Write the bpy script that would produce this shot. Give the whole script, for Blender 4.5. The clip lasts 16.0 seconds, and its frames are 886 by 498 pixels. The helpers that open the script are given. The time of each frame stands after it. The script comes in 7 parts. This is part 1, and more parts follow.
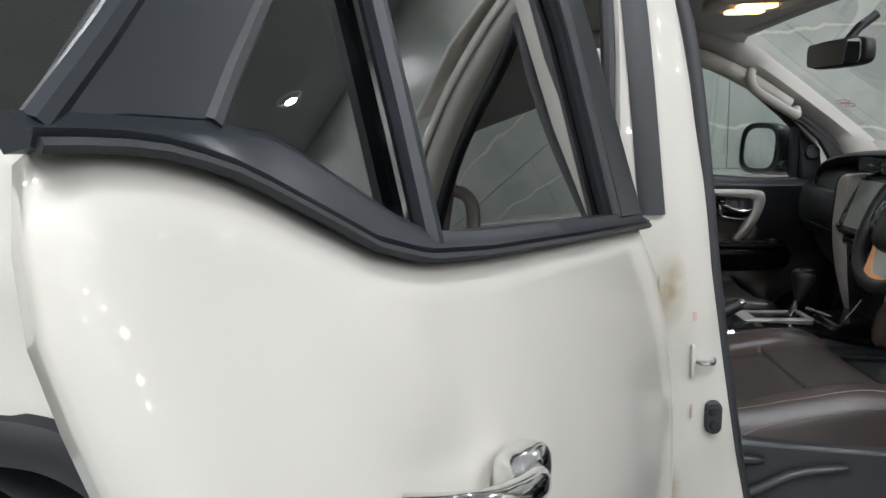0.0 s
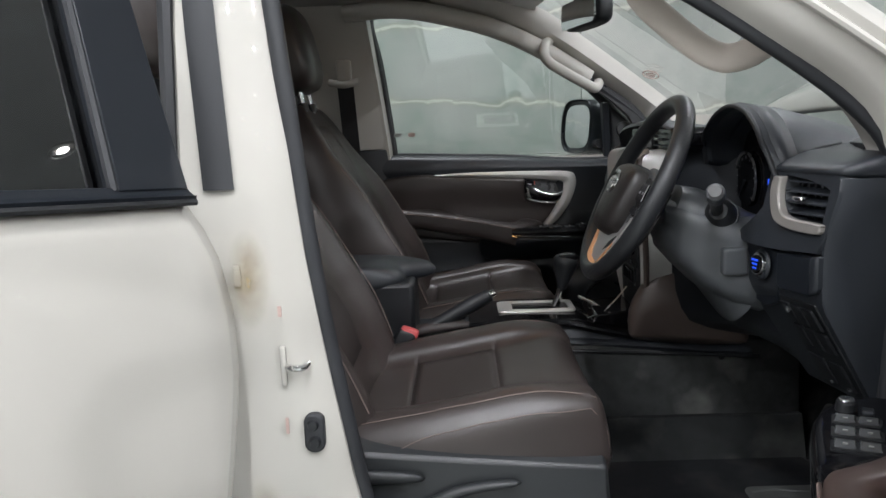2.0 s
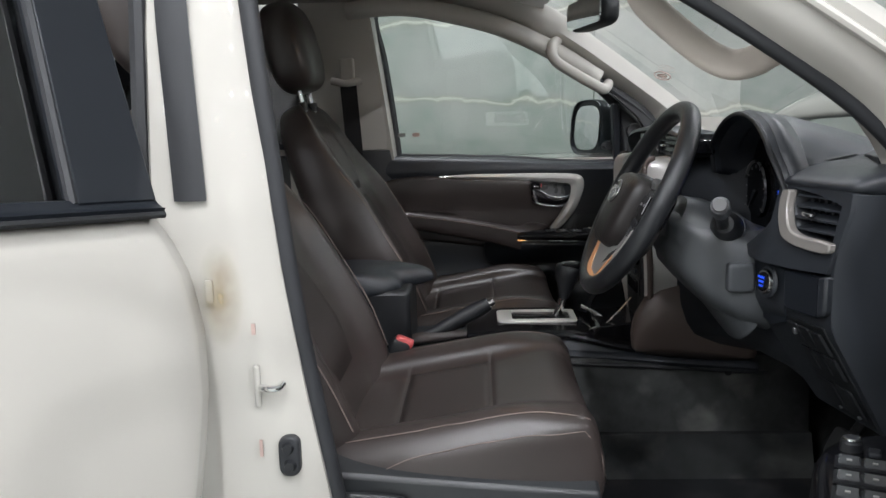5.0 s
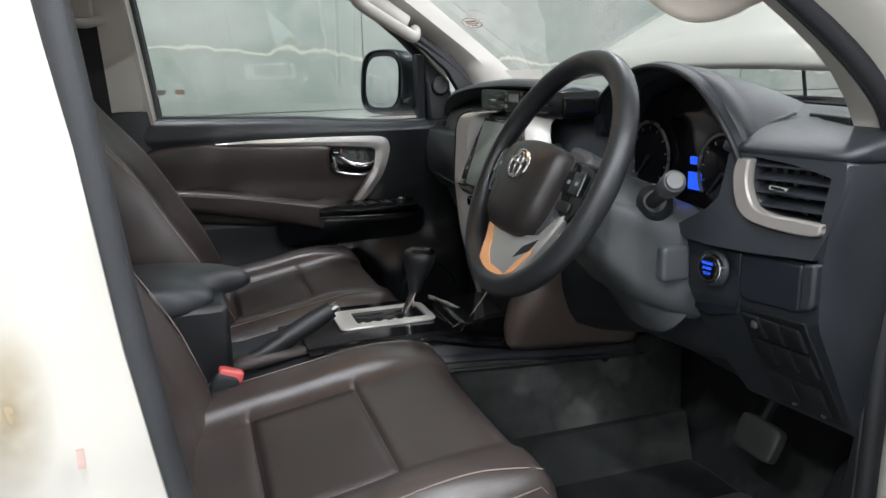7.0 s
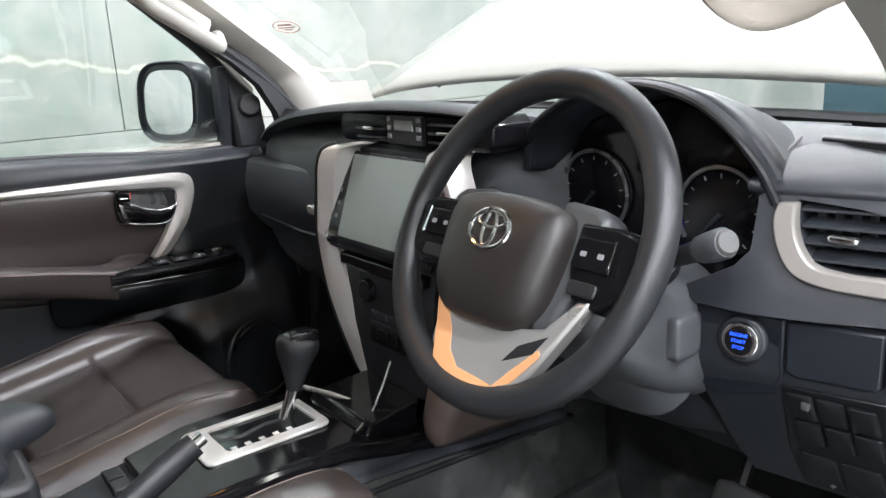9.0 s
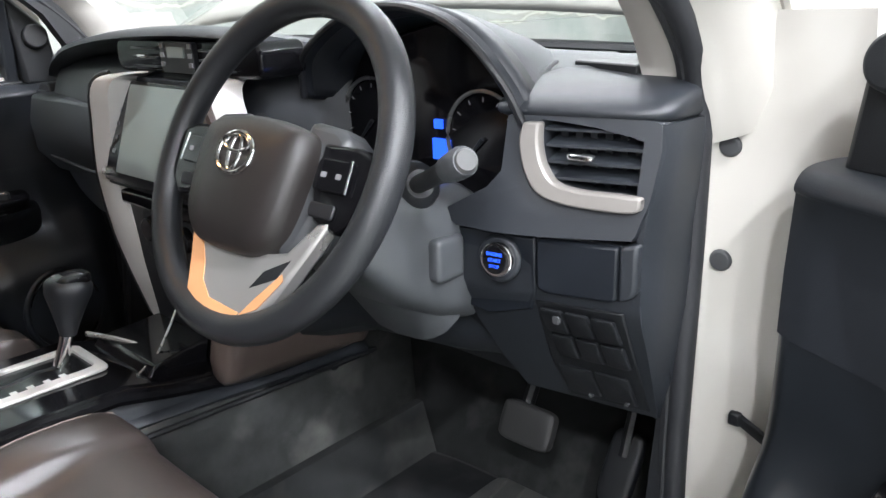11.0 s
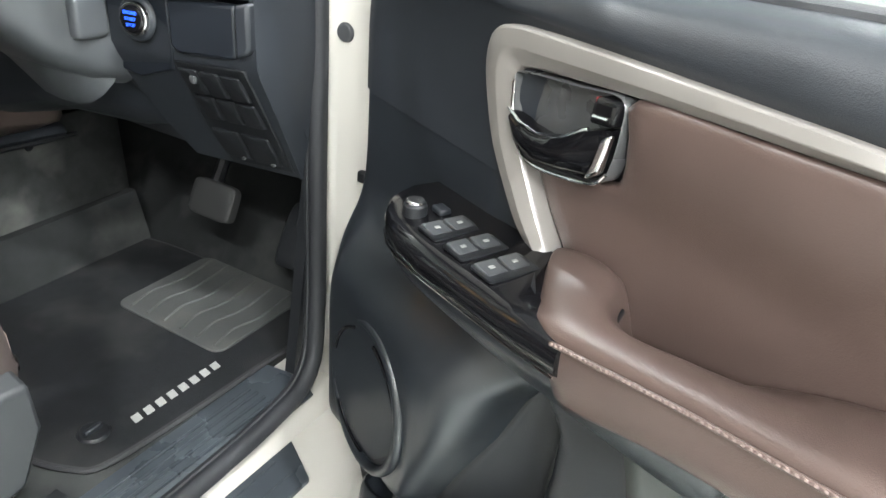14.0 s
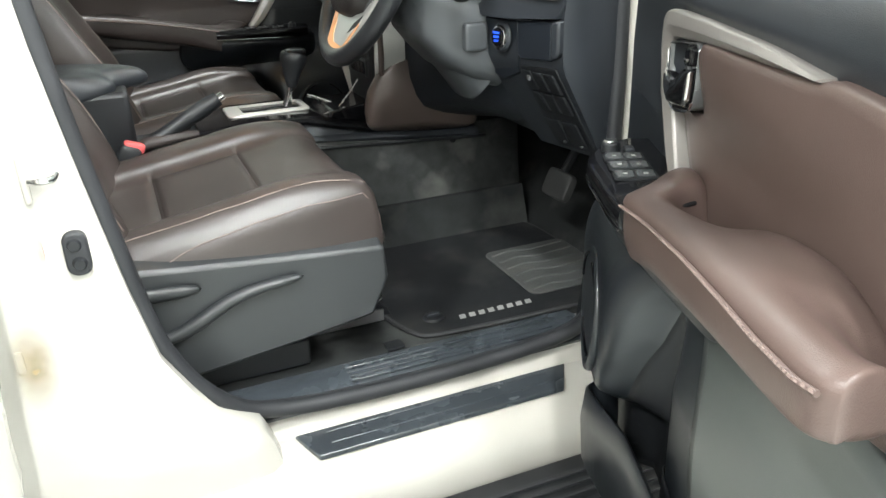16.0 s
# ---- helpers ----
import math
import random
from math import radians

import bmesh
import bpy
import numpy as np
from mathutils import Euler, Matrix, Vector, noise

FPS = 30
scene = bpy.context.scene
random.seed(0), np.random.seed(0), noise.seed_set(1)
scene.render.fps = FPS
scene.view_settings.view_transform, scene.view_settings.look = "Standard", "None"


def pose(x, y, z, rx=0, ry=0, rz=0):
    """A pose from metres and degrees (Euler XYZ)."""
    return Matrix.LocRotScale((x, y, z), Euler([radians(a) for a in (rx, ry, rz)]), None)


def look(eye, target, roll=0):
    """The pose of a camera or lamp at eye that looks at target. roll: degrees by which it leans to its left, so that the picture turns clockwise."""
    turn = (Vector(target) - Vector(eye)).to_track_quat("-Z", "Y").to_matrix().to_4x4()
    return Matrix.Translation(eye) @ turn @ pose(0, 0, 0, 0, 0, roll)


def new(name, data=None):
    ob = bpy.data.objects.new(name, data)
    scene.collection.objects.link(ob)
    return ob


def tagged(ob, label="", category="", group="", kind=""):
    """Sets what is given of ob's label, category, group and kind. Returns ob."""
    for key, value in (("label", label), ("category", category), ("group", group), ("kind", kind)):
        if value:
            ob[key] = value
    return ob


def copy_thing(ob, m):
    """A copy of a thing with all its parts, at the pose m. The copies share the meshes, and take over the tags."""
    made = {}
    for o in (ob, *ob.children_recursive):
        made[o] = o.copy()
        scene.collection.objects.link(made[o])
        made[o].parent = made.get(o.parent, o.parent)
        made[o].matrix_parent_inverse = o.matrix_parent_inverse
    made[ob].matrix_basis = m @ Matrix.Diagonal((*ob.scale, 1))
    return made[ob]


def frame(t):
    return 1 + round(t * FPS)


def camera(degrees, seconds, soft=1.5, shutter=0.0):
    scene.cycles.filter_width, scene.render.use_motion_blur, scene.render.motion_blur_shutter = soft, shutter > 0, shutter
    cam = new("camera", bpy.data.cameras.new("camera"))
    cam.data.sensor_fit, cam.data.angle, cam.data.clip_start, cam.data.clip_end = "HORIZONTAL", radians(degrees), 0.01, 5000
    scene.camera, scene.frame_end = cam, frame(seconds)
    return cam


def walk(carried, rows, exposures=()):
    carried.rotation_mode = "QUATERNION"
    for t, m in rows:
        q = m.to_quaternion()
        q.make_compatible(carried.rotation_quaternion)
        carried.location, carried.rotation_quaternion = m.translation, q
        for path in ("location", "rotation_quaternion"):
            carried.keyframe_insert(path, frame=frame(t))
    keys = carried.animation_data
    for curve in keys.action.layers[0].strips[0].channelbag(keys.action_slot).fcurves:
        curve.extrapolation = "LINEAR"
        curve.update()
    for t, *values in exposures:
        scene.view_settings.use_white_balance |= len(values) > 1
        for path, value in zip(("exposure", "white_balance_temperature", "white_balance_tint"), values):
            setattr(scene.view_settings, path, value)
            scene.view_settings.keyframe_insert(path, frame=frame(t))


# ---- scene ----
cam = camera(59.8, 16.0)
PATH = [
    (0, (-0.327, -1.992, 1.336), (-0.461, -0.021, 1.027), -1.1),
    (0.5, (-0.15, -1.881, 1.322), (-0.223, 0.089, 0.985), -1.3),
    (1, (0.004, -1.784, 1.306), (-0.044, 0.187, 0.969), -1.8),
    (1.5, (0.164, -1.774, 1.289), (0.12, 0.198, 0.962), -2.0),
    (2, (0.228, -1.759, 1.269), (0.175, 0.215, 0.95), -2.2),
    (2.5, (0.263, -1.8, 1.293), (0.192, 0.174, 0.98), -2.0),
    (3, (0.286, -1.865, 1.297), (0.2, 0.108, 0.984), -1.9),
    (3.5, (0.284, -1.851, 1.289), (0.177, 0.121, 0.972), -1.6),
    (3.7, (0.28, -1.825, 1.29), (0.161, 0.145, 0.969), -1.5),
    (5.8, (0.252, -1.606, 1.286), (0.224, 0.361, 0.929), -2.0),
    (6, (0.2, -1.571, 1.289), (0.317, 0.39, 0.911), -1.5),
    (6.5, (0.088, -1.47, 1.302), (0.509, 0.438, 0.877), -0.9),
    (7, (0.075, -1.321, 1.293), (0.682, 0.526, 0.824), -1.5),
    (7.5, (0.076, -1.131, 1.306), (0.859, 0.641, 0.812), -2.4),
    (8, (0.031, -0.978, 1.319), (1.005, 0.696, 0.819), -3.1),
    (8.2, (0.025, -0.947, 1.327), (1.063, 0.688, 0.828), -3.1),
    (10.3, (0.015, -0.901, 1.326), (1.313, 0.512, 0.765), -2.5),
    (10.5, (0.039, -0.917, 1.317), (1.366, 0.461, 0.733), -2.4),
    (11, (0.106, -0.988, 1.294), (1.5, 0.299, 0.661), -1.8),
    (11.5, (0.156, -1.062, 1.288), (1.626, 0.093, 0.575), -0.9),
    (12, (0.191, -1.145, 1.28), (1.705, -0.102, 0.492), 0.3),
    (12.5, (0.197, -1.228, 1.27), (1.737, -0.284, 0.411), 1.9),
    (13, (0.174, -1.263, 1.252), (1.719, -0.387, 0.333), 3.4),
    (13.5, (0.142, -1.253, 1.239), (1.687, -0.412, 0.288), 4.5),
    (14, (0.126, -1.253, 1.24), (1.66, -0.403, 0.28), 4.9),
    (14.5, (0.112, -1.264, 1.244), (1.623, -0.363, 0.293), 4.5),
    (15, (0.131, -1.35, 1.242), (1.525, -0.239, 0.336), 2.6),
    (15.5, (0.139, -1.497, 1.24), (1.206, -0.034, 0.392), 0.2),
    (16, (0.101, -1.709, 1.208), (0.797, -0.005, 0.425), -2.2),
]
EXPOSURES = [(0, -0.47, 6450, 8), (2.0, -0.22, 6450, 9), (3.7, -0.15, 6450, 9), (6.0, -0.06, 6450, 9), (7.0, 0.32, 6450, 8), (8.2, 1.05, 6450, 9), (10.3, 1.15, 6400, 10), (12.0, 1.36, 6350, 9), (13.0, 1.48, 6450, 8), (14.5, 1.64, 6650, 3), (16.0, 1.12, 6700, 2)]
walk(cam, [(t, look(eye, target, roll)) for t, eye, target, roll in PATH], EXPOSURES)

# ---- world and lights: a closed showroom lit by ceiling downlights ----
world = bpy.data.worlds.new("world")
scene.world = world
world.use_nodes = True
world.node_tree.nodes["Background"].inputs[0].default_value = (0.85, 0.93, 1.0, 1)
world.node_tree.nodes["Background"].inputs[1].default_value = 0.10
CEILING = 3.5
# Rows 1.22, -7.2, -1.3 and -6.0 are added to brighten walls and far floor.
LAMPS = [(x, y) for x in (-5.6, -3.7, -1.8, 0.1, 2.0, 3.9, 5.8) for y in (-7.2, -5.4, -4.0, -3.1, -2.2, 1.22) if not (x > 5 and y == -2.2) and not (-3 < x < 1 and y == -5.4)] + [(x, -1.3) for x in (8.0, 11.5, 15.0)] + [(x, -6.0) for x in (9.5, 14.0)]
POWER = {-7.2: 40.0, -5.4: 14.0, -4.0: 20.0, -3.1: 44.0, -2.2: 48.0, 1.22: 30.0, -1.3: 90.0, -6.0: 110.0}
for lx, ly in LAMPS:
    data = bpy.data.lights.new("downlight_lamp", "AREA")
    data.shape, data.size, data.energy, data.color = "DISK", 0.09, POWER[ly], (0.965, 0.98, 1.03)
    lamp = new("downlight_lamp", data)
    lamp.matrix_world = pose(lx, ly, CEILING - 0.03)

# ---- materials ----
def mat(name, base, rough=0.5, metal=0.0, vary=0.12, scale=6.0, grain=0.0, grain_scale=900.0, coat=0.0, rvary=0.08, spec=0.5, other=None, other_scale=3.0, other_amount=0.0):
    m = bpy.data.materials.new(name)
    m.use_nodes = True
    nt = m.node_tree
    b = nt.nodes["Principled BSDF"]
    tc = nt.nodes.new("ShaderNodeTexCoord")
    n1 = nt.nodes.new("ShaderNodeTexNoise")
    n1.inputs["Scale"].default_value, n1.inputs["Detail"].default_value = scale, 6
    nt.links.new(tc.outputs["Object"], n1.inputs["Vector"])
    ramp = nt.nodes.new("ShaderNodeMix")
    ramp.data_type = "RGBA"
    ramp.inputs[6].default_value = tuple(c * (1 - vary) for c in base) + (1,)
    ramp.inputs[7].default_value = tuple(min(1, c * (1 + vary)) for c in base) + (1,)
    nt.links.new(n1.outputs["Fac"], ramp.inputs[0])
    colour = ramp.outputs[2]
    if other:
        n2 = nt.nodes.new("ShaderNodeTexNoise")
        n2.inputs["Scale"].default_value, n2.inputs["Detail"].default_value = other_scale, 8
        nt.links.new(tc.outputs["Object"], n2.inputs["Vector"])
        cr2 = nt.nodes.new("ShaderNodeMapRange")
        cr2.inputs[1].default_value, cr2.inputs[2].default_value = 0.5, 0.75
        cr2.inputs[3].default_value, cr2.inputs[4].default_value = 0.0, other_amount
        nt.links.new(n2.outputs["Fac"], cr2.inputs[0])
        mx = nt.nodes.new("ShaderNodeMix")
        mx.data_type = "RGBA"
        mx.inputs[7].default_value = (*other, 1)
        nt.links.new(cr2.outputs[0], mx.inputs[0])
        nt.links.new(colour, mx.inputs[6])
        colour = mx.outputs[2]
    nt.links.new(colour, b.inputs["Base Color"])
    rr = nt.nodes.new("ShaderNodeMapRange")
    rr.inputs[3].default_value, rr.inputs[4].default_value = max(0.02, rough - rvary), min(1, rough + rvary)
    nt.links.new(n1.outputs["Fac"], rr.inputs[0])
    nt.links.new(rr.outputs[0], b.inputs["Roughness"])
    b.inputs["Metallic"].default_value = metal
    b.inputs["Coat Weight"].default_value = coat
    b.inputs["Coat Roughness"].default_value = 0.03
    b.inputs["Specular IOR Level"].default_value = spec
    if grain:
        n3 = nt.nodes.new("ShaderNodeTexNoise")
        n3.inputs["Scale"].default_value, n3.inputs["Detail"].default_value = grain_scale, 3
        nt.links.new(tc.outputs["Object"], n3.inputs["Vector"])
        bump = nt.nodes.new("ShaderNodeBump")
        bump.inputs["Strength"].default_value, bump.inputs["Distance"].default_value = grain, 0.002
        nt.links.new(n3.outputs["Fac"], bump.inputs["Height"])
        nt.links.new(bump.outputs[0], b.inputs["Normal"])
    return m


def glass(name, tint, gloss=1.0, ior=1.45):
    m = bpy.data.materials.new(name)
    m.use_nodes = True
    nt = m.node_tree
    nt.nodes.remove(nt.nodes["Principled BSDF"])
    out = nt.nodes["Material Output"]
    tr, gl = nt.nodes.new("ShaderNodeBsdfTransparent"), nt.nodes.new("ShaderNodeBsdfGlossy")
    tr.inputs[0].default_value = (*tint, 1)
    gl.inputs["Roughness"].default_value = 0.01
    gl.inputs[0].default_value = (gloss, gloss, gloss, 1)
    mx = nt.nodes.new("ShaderNodeMixShader")
    lw = nt.nodes.new("ShaderNodeLayerWeight")
    lw.inputs[0].default_value = 0.5
    p5, ma = nt.nodes.new("ShaderNodeMath"), nt.nodes.new("ShaderNodeMath")
    p5.operation, ma.operation = "POWER", "MULTIPLY_ADD"
    p5.inputs[1].default_value = 4.0
    f0 = ((ior - 1) / (ior + 1)) ** 2 * 1.9
    ma.inputs[1].default_value, ma.inputs[2].default_value = 1 - f0, f0
    nt.links.new(lw.outputs["Facing"], p5.inputs[0])
    nt.links.new(p5.outputs[0], ma.inputs[0])
    nt.links.new(ma.outputs[0], mx.inputs[0])
    nt.links.new(tr.outputs[0], mx.inputs[1])
    nt.links.new(gl.outputs[0], mx.inputs[2])
    nt.links.new(mx.outputs[0], out.inputs[0])
    return m


def glow(name, colour, strength):
    m = bpy.data.materials.new(name)
    m.use_nodes = True
    b = m.node_tree.nodes["Principled BSDF"]
    b.inputs["Base Color"].default_value = (*[c * 0.2 for c in colour], 1)
    b.inputs["Emission Color"].default_value = (*colour, 1)
    b.inputs["Emission Strength"].default_value = strength
    return m


PAINT = mat("cream_white_paint", (0.475, 0.454, 0.412), 0.5, vary=0.02, scale=2, coat=1.0, rvary=0.03, spec=0.2)
PLASTIC = mat("charcoal_grained_plastic", (0.0180, 0.0208, 0.0255), 0.42, vary=0.12, scale=5, grain=0.22, grain_scale=1100, rvary=0.08, spec=0.55)
PLASTIC_LO = mat("dull_black_plastic", (0.0105, 0.0115, 0.0135), 0.46, vary=0.2, scale=8, grain=0.25)
SLATE = mat("satin_slate_trim_film", (0.011, 0.0135, 0.018), 0.38, vary=0.06, scale=3, rvary=0.02, spec=0.4)
GLOSSBLACK = mat("piano_black_plastic", (0.005, 0.005, 0.006), 0.09, vary=0.1, coat=0.0, rvary=0.03, spec=0.35)
RUBBER = mat("black_rubber_seal", (0.020, 0.021, 0.024), 0.55, vary=0.15, scale=20, grain=0.2)
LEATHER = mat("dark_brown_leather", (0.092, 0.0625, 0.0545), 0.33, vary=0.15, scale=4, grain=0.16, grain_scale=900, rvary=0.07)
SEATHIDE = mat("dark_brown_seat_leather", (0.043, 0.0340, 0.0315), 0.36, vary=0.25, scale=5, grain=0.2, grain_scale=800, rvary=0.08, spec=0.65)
LEATHER_DK = mat("darker_brown_perforated_leather", (0.038, 0.030, 0.028), 0.46, vary=0.12, scale=5, grain=0.4, grain_scale=900)
AIRBAG = mat("soft_brown_black_vinyl", (0.0165, 0.0138, 0.0132), 0.40, vary=0.1, scale=5, grain=0.2, grain_scale=1300)
STITCH = mat("pale_stitching_thread", (0.21, 0.165, 0.145), 0.8, vary=0.2, scale=200)
SEAMTHREAD = mat("tan_seam_thread", (0.150, 0.108, 0.094), 0.6, vary=0.2, scale=200)
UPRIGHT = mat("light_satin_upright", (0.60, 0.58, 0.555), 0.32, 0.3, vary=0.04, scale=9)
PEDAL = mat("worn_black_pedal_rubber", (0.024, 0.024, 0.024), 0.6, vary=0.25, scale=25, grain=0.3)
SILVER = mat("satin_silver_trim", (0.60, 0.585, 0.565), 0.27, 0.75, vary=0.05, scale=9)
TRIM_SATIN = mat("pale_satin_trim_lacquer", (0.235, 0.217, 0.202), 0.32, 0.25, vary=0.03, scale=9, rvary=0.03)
RIMHIDE = mat("black_polished_wheel_hide", (0.017, 0.018, 0.020), 0.33, vary=0.15, scale=8, grain=0.25, grain_scale=800)
LINING_DK = mat("mid_grey_stalk_plastic", (0.06, 0.06, 0.06), 0.45, vary=0.05, grain=0.1)
COLUMN_GREY = mat("smooth_grey_column_plastic", (0.060, 0.064, 0.069), 0.36, vary=0.1, scale=6, grain=0.15)
SHIELD = mat("dark_grey_seat_plastic", (0.025, 0.027, 0.029), 0.40, vary=0.15, scale=6, grain=0.2, grain_scale=1000, spec=0.6)
SWITCH_GREY = mat("dark_grey_switch_plastic", (0.055, 0.057, 0.06), 0.4, vary=0.1, grain=0.1)
KNEE = mat("brown_knee_panel_vinyl", (0.098, 0.073, 0.064), 0.38, vary=0.12, scale=5, grain=0.25, grain_scale=600)
# Darker copy of the mottled carpet, with the shade under the dash painted in.
CARPET_SHADED = mat("shaded_toe_carpet", (0.022, 0.0232, 0.0235), 0.95, vary=0.35, scale=40, grain=0.9, grain_scale=1500, spec=0.1, other=(0.075, 0.077, 0.074), other_scale=10, other_amount=0.6)
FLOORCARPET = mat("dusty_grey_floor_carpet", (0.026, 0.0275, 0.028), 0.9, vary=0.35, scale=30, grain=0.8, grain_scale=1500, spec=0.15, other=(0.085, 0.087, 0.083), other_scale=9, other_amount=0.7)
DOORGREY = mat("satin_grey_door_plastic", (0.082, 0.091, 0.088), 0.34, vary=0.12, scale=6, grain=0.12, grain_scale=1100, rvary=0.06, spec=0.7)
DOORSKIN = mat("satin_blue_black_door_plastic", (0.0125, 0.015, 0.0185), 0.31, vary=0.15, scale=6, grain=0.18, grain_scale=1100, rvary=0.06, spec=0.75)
SCUFF = mat("shiny_slate_sill_plastic", (0.042, 0.049, 0.057), 0.27, vary=0.12, scale=9, grain=0.08, rvary=0.05, spec=0.8, other=(0.06, 0.068, 0.075), other_scale=14, other_amount=0.3)
SWITCH_PALE = mat("satin_grey_switch_cap", (0.052, 0.055, 0.059), 0.24, vary=0.08, grain=0.05, spec=0.8)
CUP = mat("grey_metallic_lacquer", (0.135, 0.138, 0.14), 0.28, 0.5, vary=0.05, scale=9)
CHROME = mat("polished_chrome", (0.82, 0.82, 0.82), 0.10, 1.0, vary=0.03)
MIRROR = mat("mirror_glass", (0.88, 0.90, 0.92), 0.02, 1.0, vary=0.0, rvary=0.0)
LINING = mat("pale_grey_woven_lining", (0.58, 0.57, 0.54), 0.9, vary=0.05, scale=14, grain=0.4, grain_scale=1400)
LINING_PL = mat("pale_grey_trim_plastic", (0.46, 0.44, 0.405), 0.5, vary=0.04, scale=9, grain=0.25)
VISOR = mat("beige_vinyl_visor", (0.55, 0.49, 0.43), 0.65, vary=0.05, scale=9, grain=0.3)
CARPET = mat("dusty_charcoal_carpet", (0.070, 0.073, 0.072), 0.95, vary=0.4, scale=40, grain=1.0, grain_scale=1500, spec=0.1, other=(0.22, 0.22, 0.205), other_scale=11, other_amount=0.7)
MAT = mat("black_needle_felt_mat", (0.015, 0.016, 0.018), 0.95, vary=0.3, scale=60, grain=0.8, grain_scale=1800, spec=0.15, other=(0.09, 0.088, 0.08), other_scale=9, other_amount=0.25)
HEELPAD = mat("dusty_rubber_heel_pad", (0.050, 0.052, 0.051), 0.6, vary=0.25, scale=25, grain=0.3, other=(0.105, 0.10, 0.09), other_scale=14, other_amount=0.5)
CLEAR = glass("clear_window_glass", (0.93, 0.965, 0.955))
PRIVACY = glass("dark_privacy_glass", (0.14, 0.15, 0.158), 1.0, 1.95)
# Grey-green base colour stands in for the hall reflected in the dark glass.
SCREEN = mat("painted_reflection_glass", (0.19, 0.22, 0.21), 0.14, vary=0.05, coat=0.5)
REDPLASTIC = mat("red_buckle_plastic", (0.62, 0.10, 0.10), 0.35, vary=0.05)
ORANGE = mat("orange_protective_film_edge", (0.60, 0.30, 0.14), 0.35, vary=0.15)
BELT = mat("black_seat_belt_webbing", (0.022, 0.022, 0.024), 0.75, vary=0.15, scale=60, grain=0.5)
PRINT = mat("pale_printed_ink", (0.62, 0.62, 0.60), 0.6, vary=0.05)
PRINT_MID = mat("dull_woven_thread", (0.26, 0.26, 0.25), 0.8, vary=0.15, scale=200)
PRINT_DK = mat("grey_printed_ink", (0.18, 0.18, 0.19), 0.6, vary=0.05)
REDINK = mat("faded_red_printed_ink", (0.47, 0.34, 0.30), 0.6, vary=0.25, scale=90)
BLUEGLOW = glow("blue_display_light", (0.02, 0.10, 1.0), 0.9)
LAMPGLOW = glow("warm_courtesy_lamp", (1.0, 0.52, 0.18), 9.0)
SPOTGLOW = glow("downlight_lens", (1.0, 0.97, 0.93), 22.0)
CONCRETE = mat("polished_grey_floor", (0.36, 0.38, 0.36), 0.24, vary=0.2, scale=0.9, grain=0.05, other=(0.30, 0.33, 0.31), other_scale=2.2, other_amount=0.5)
CEIL = mat("dark_grey_painted_ceiling", (0.40, 0.40, 0.41), 0.8, vary=0.1, scale=2)
WHITEWALL = mat("off_white_plaster", (0.68, 0.67, 0.63), 0.8, vary=0.05, scale=1.5, grain=0.1, grain_scale=200)
TYRE = mat("black_tyre_rubber", (0.018, 0.018, 0.019), 0.75, vary=0.2, scale=12, grain=0.2)
ALLOY = mat("silver_alloy", (0.55, 0.55, 0.56), 0.3, 0.9, vary=0.05)


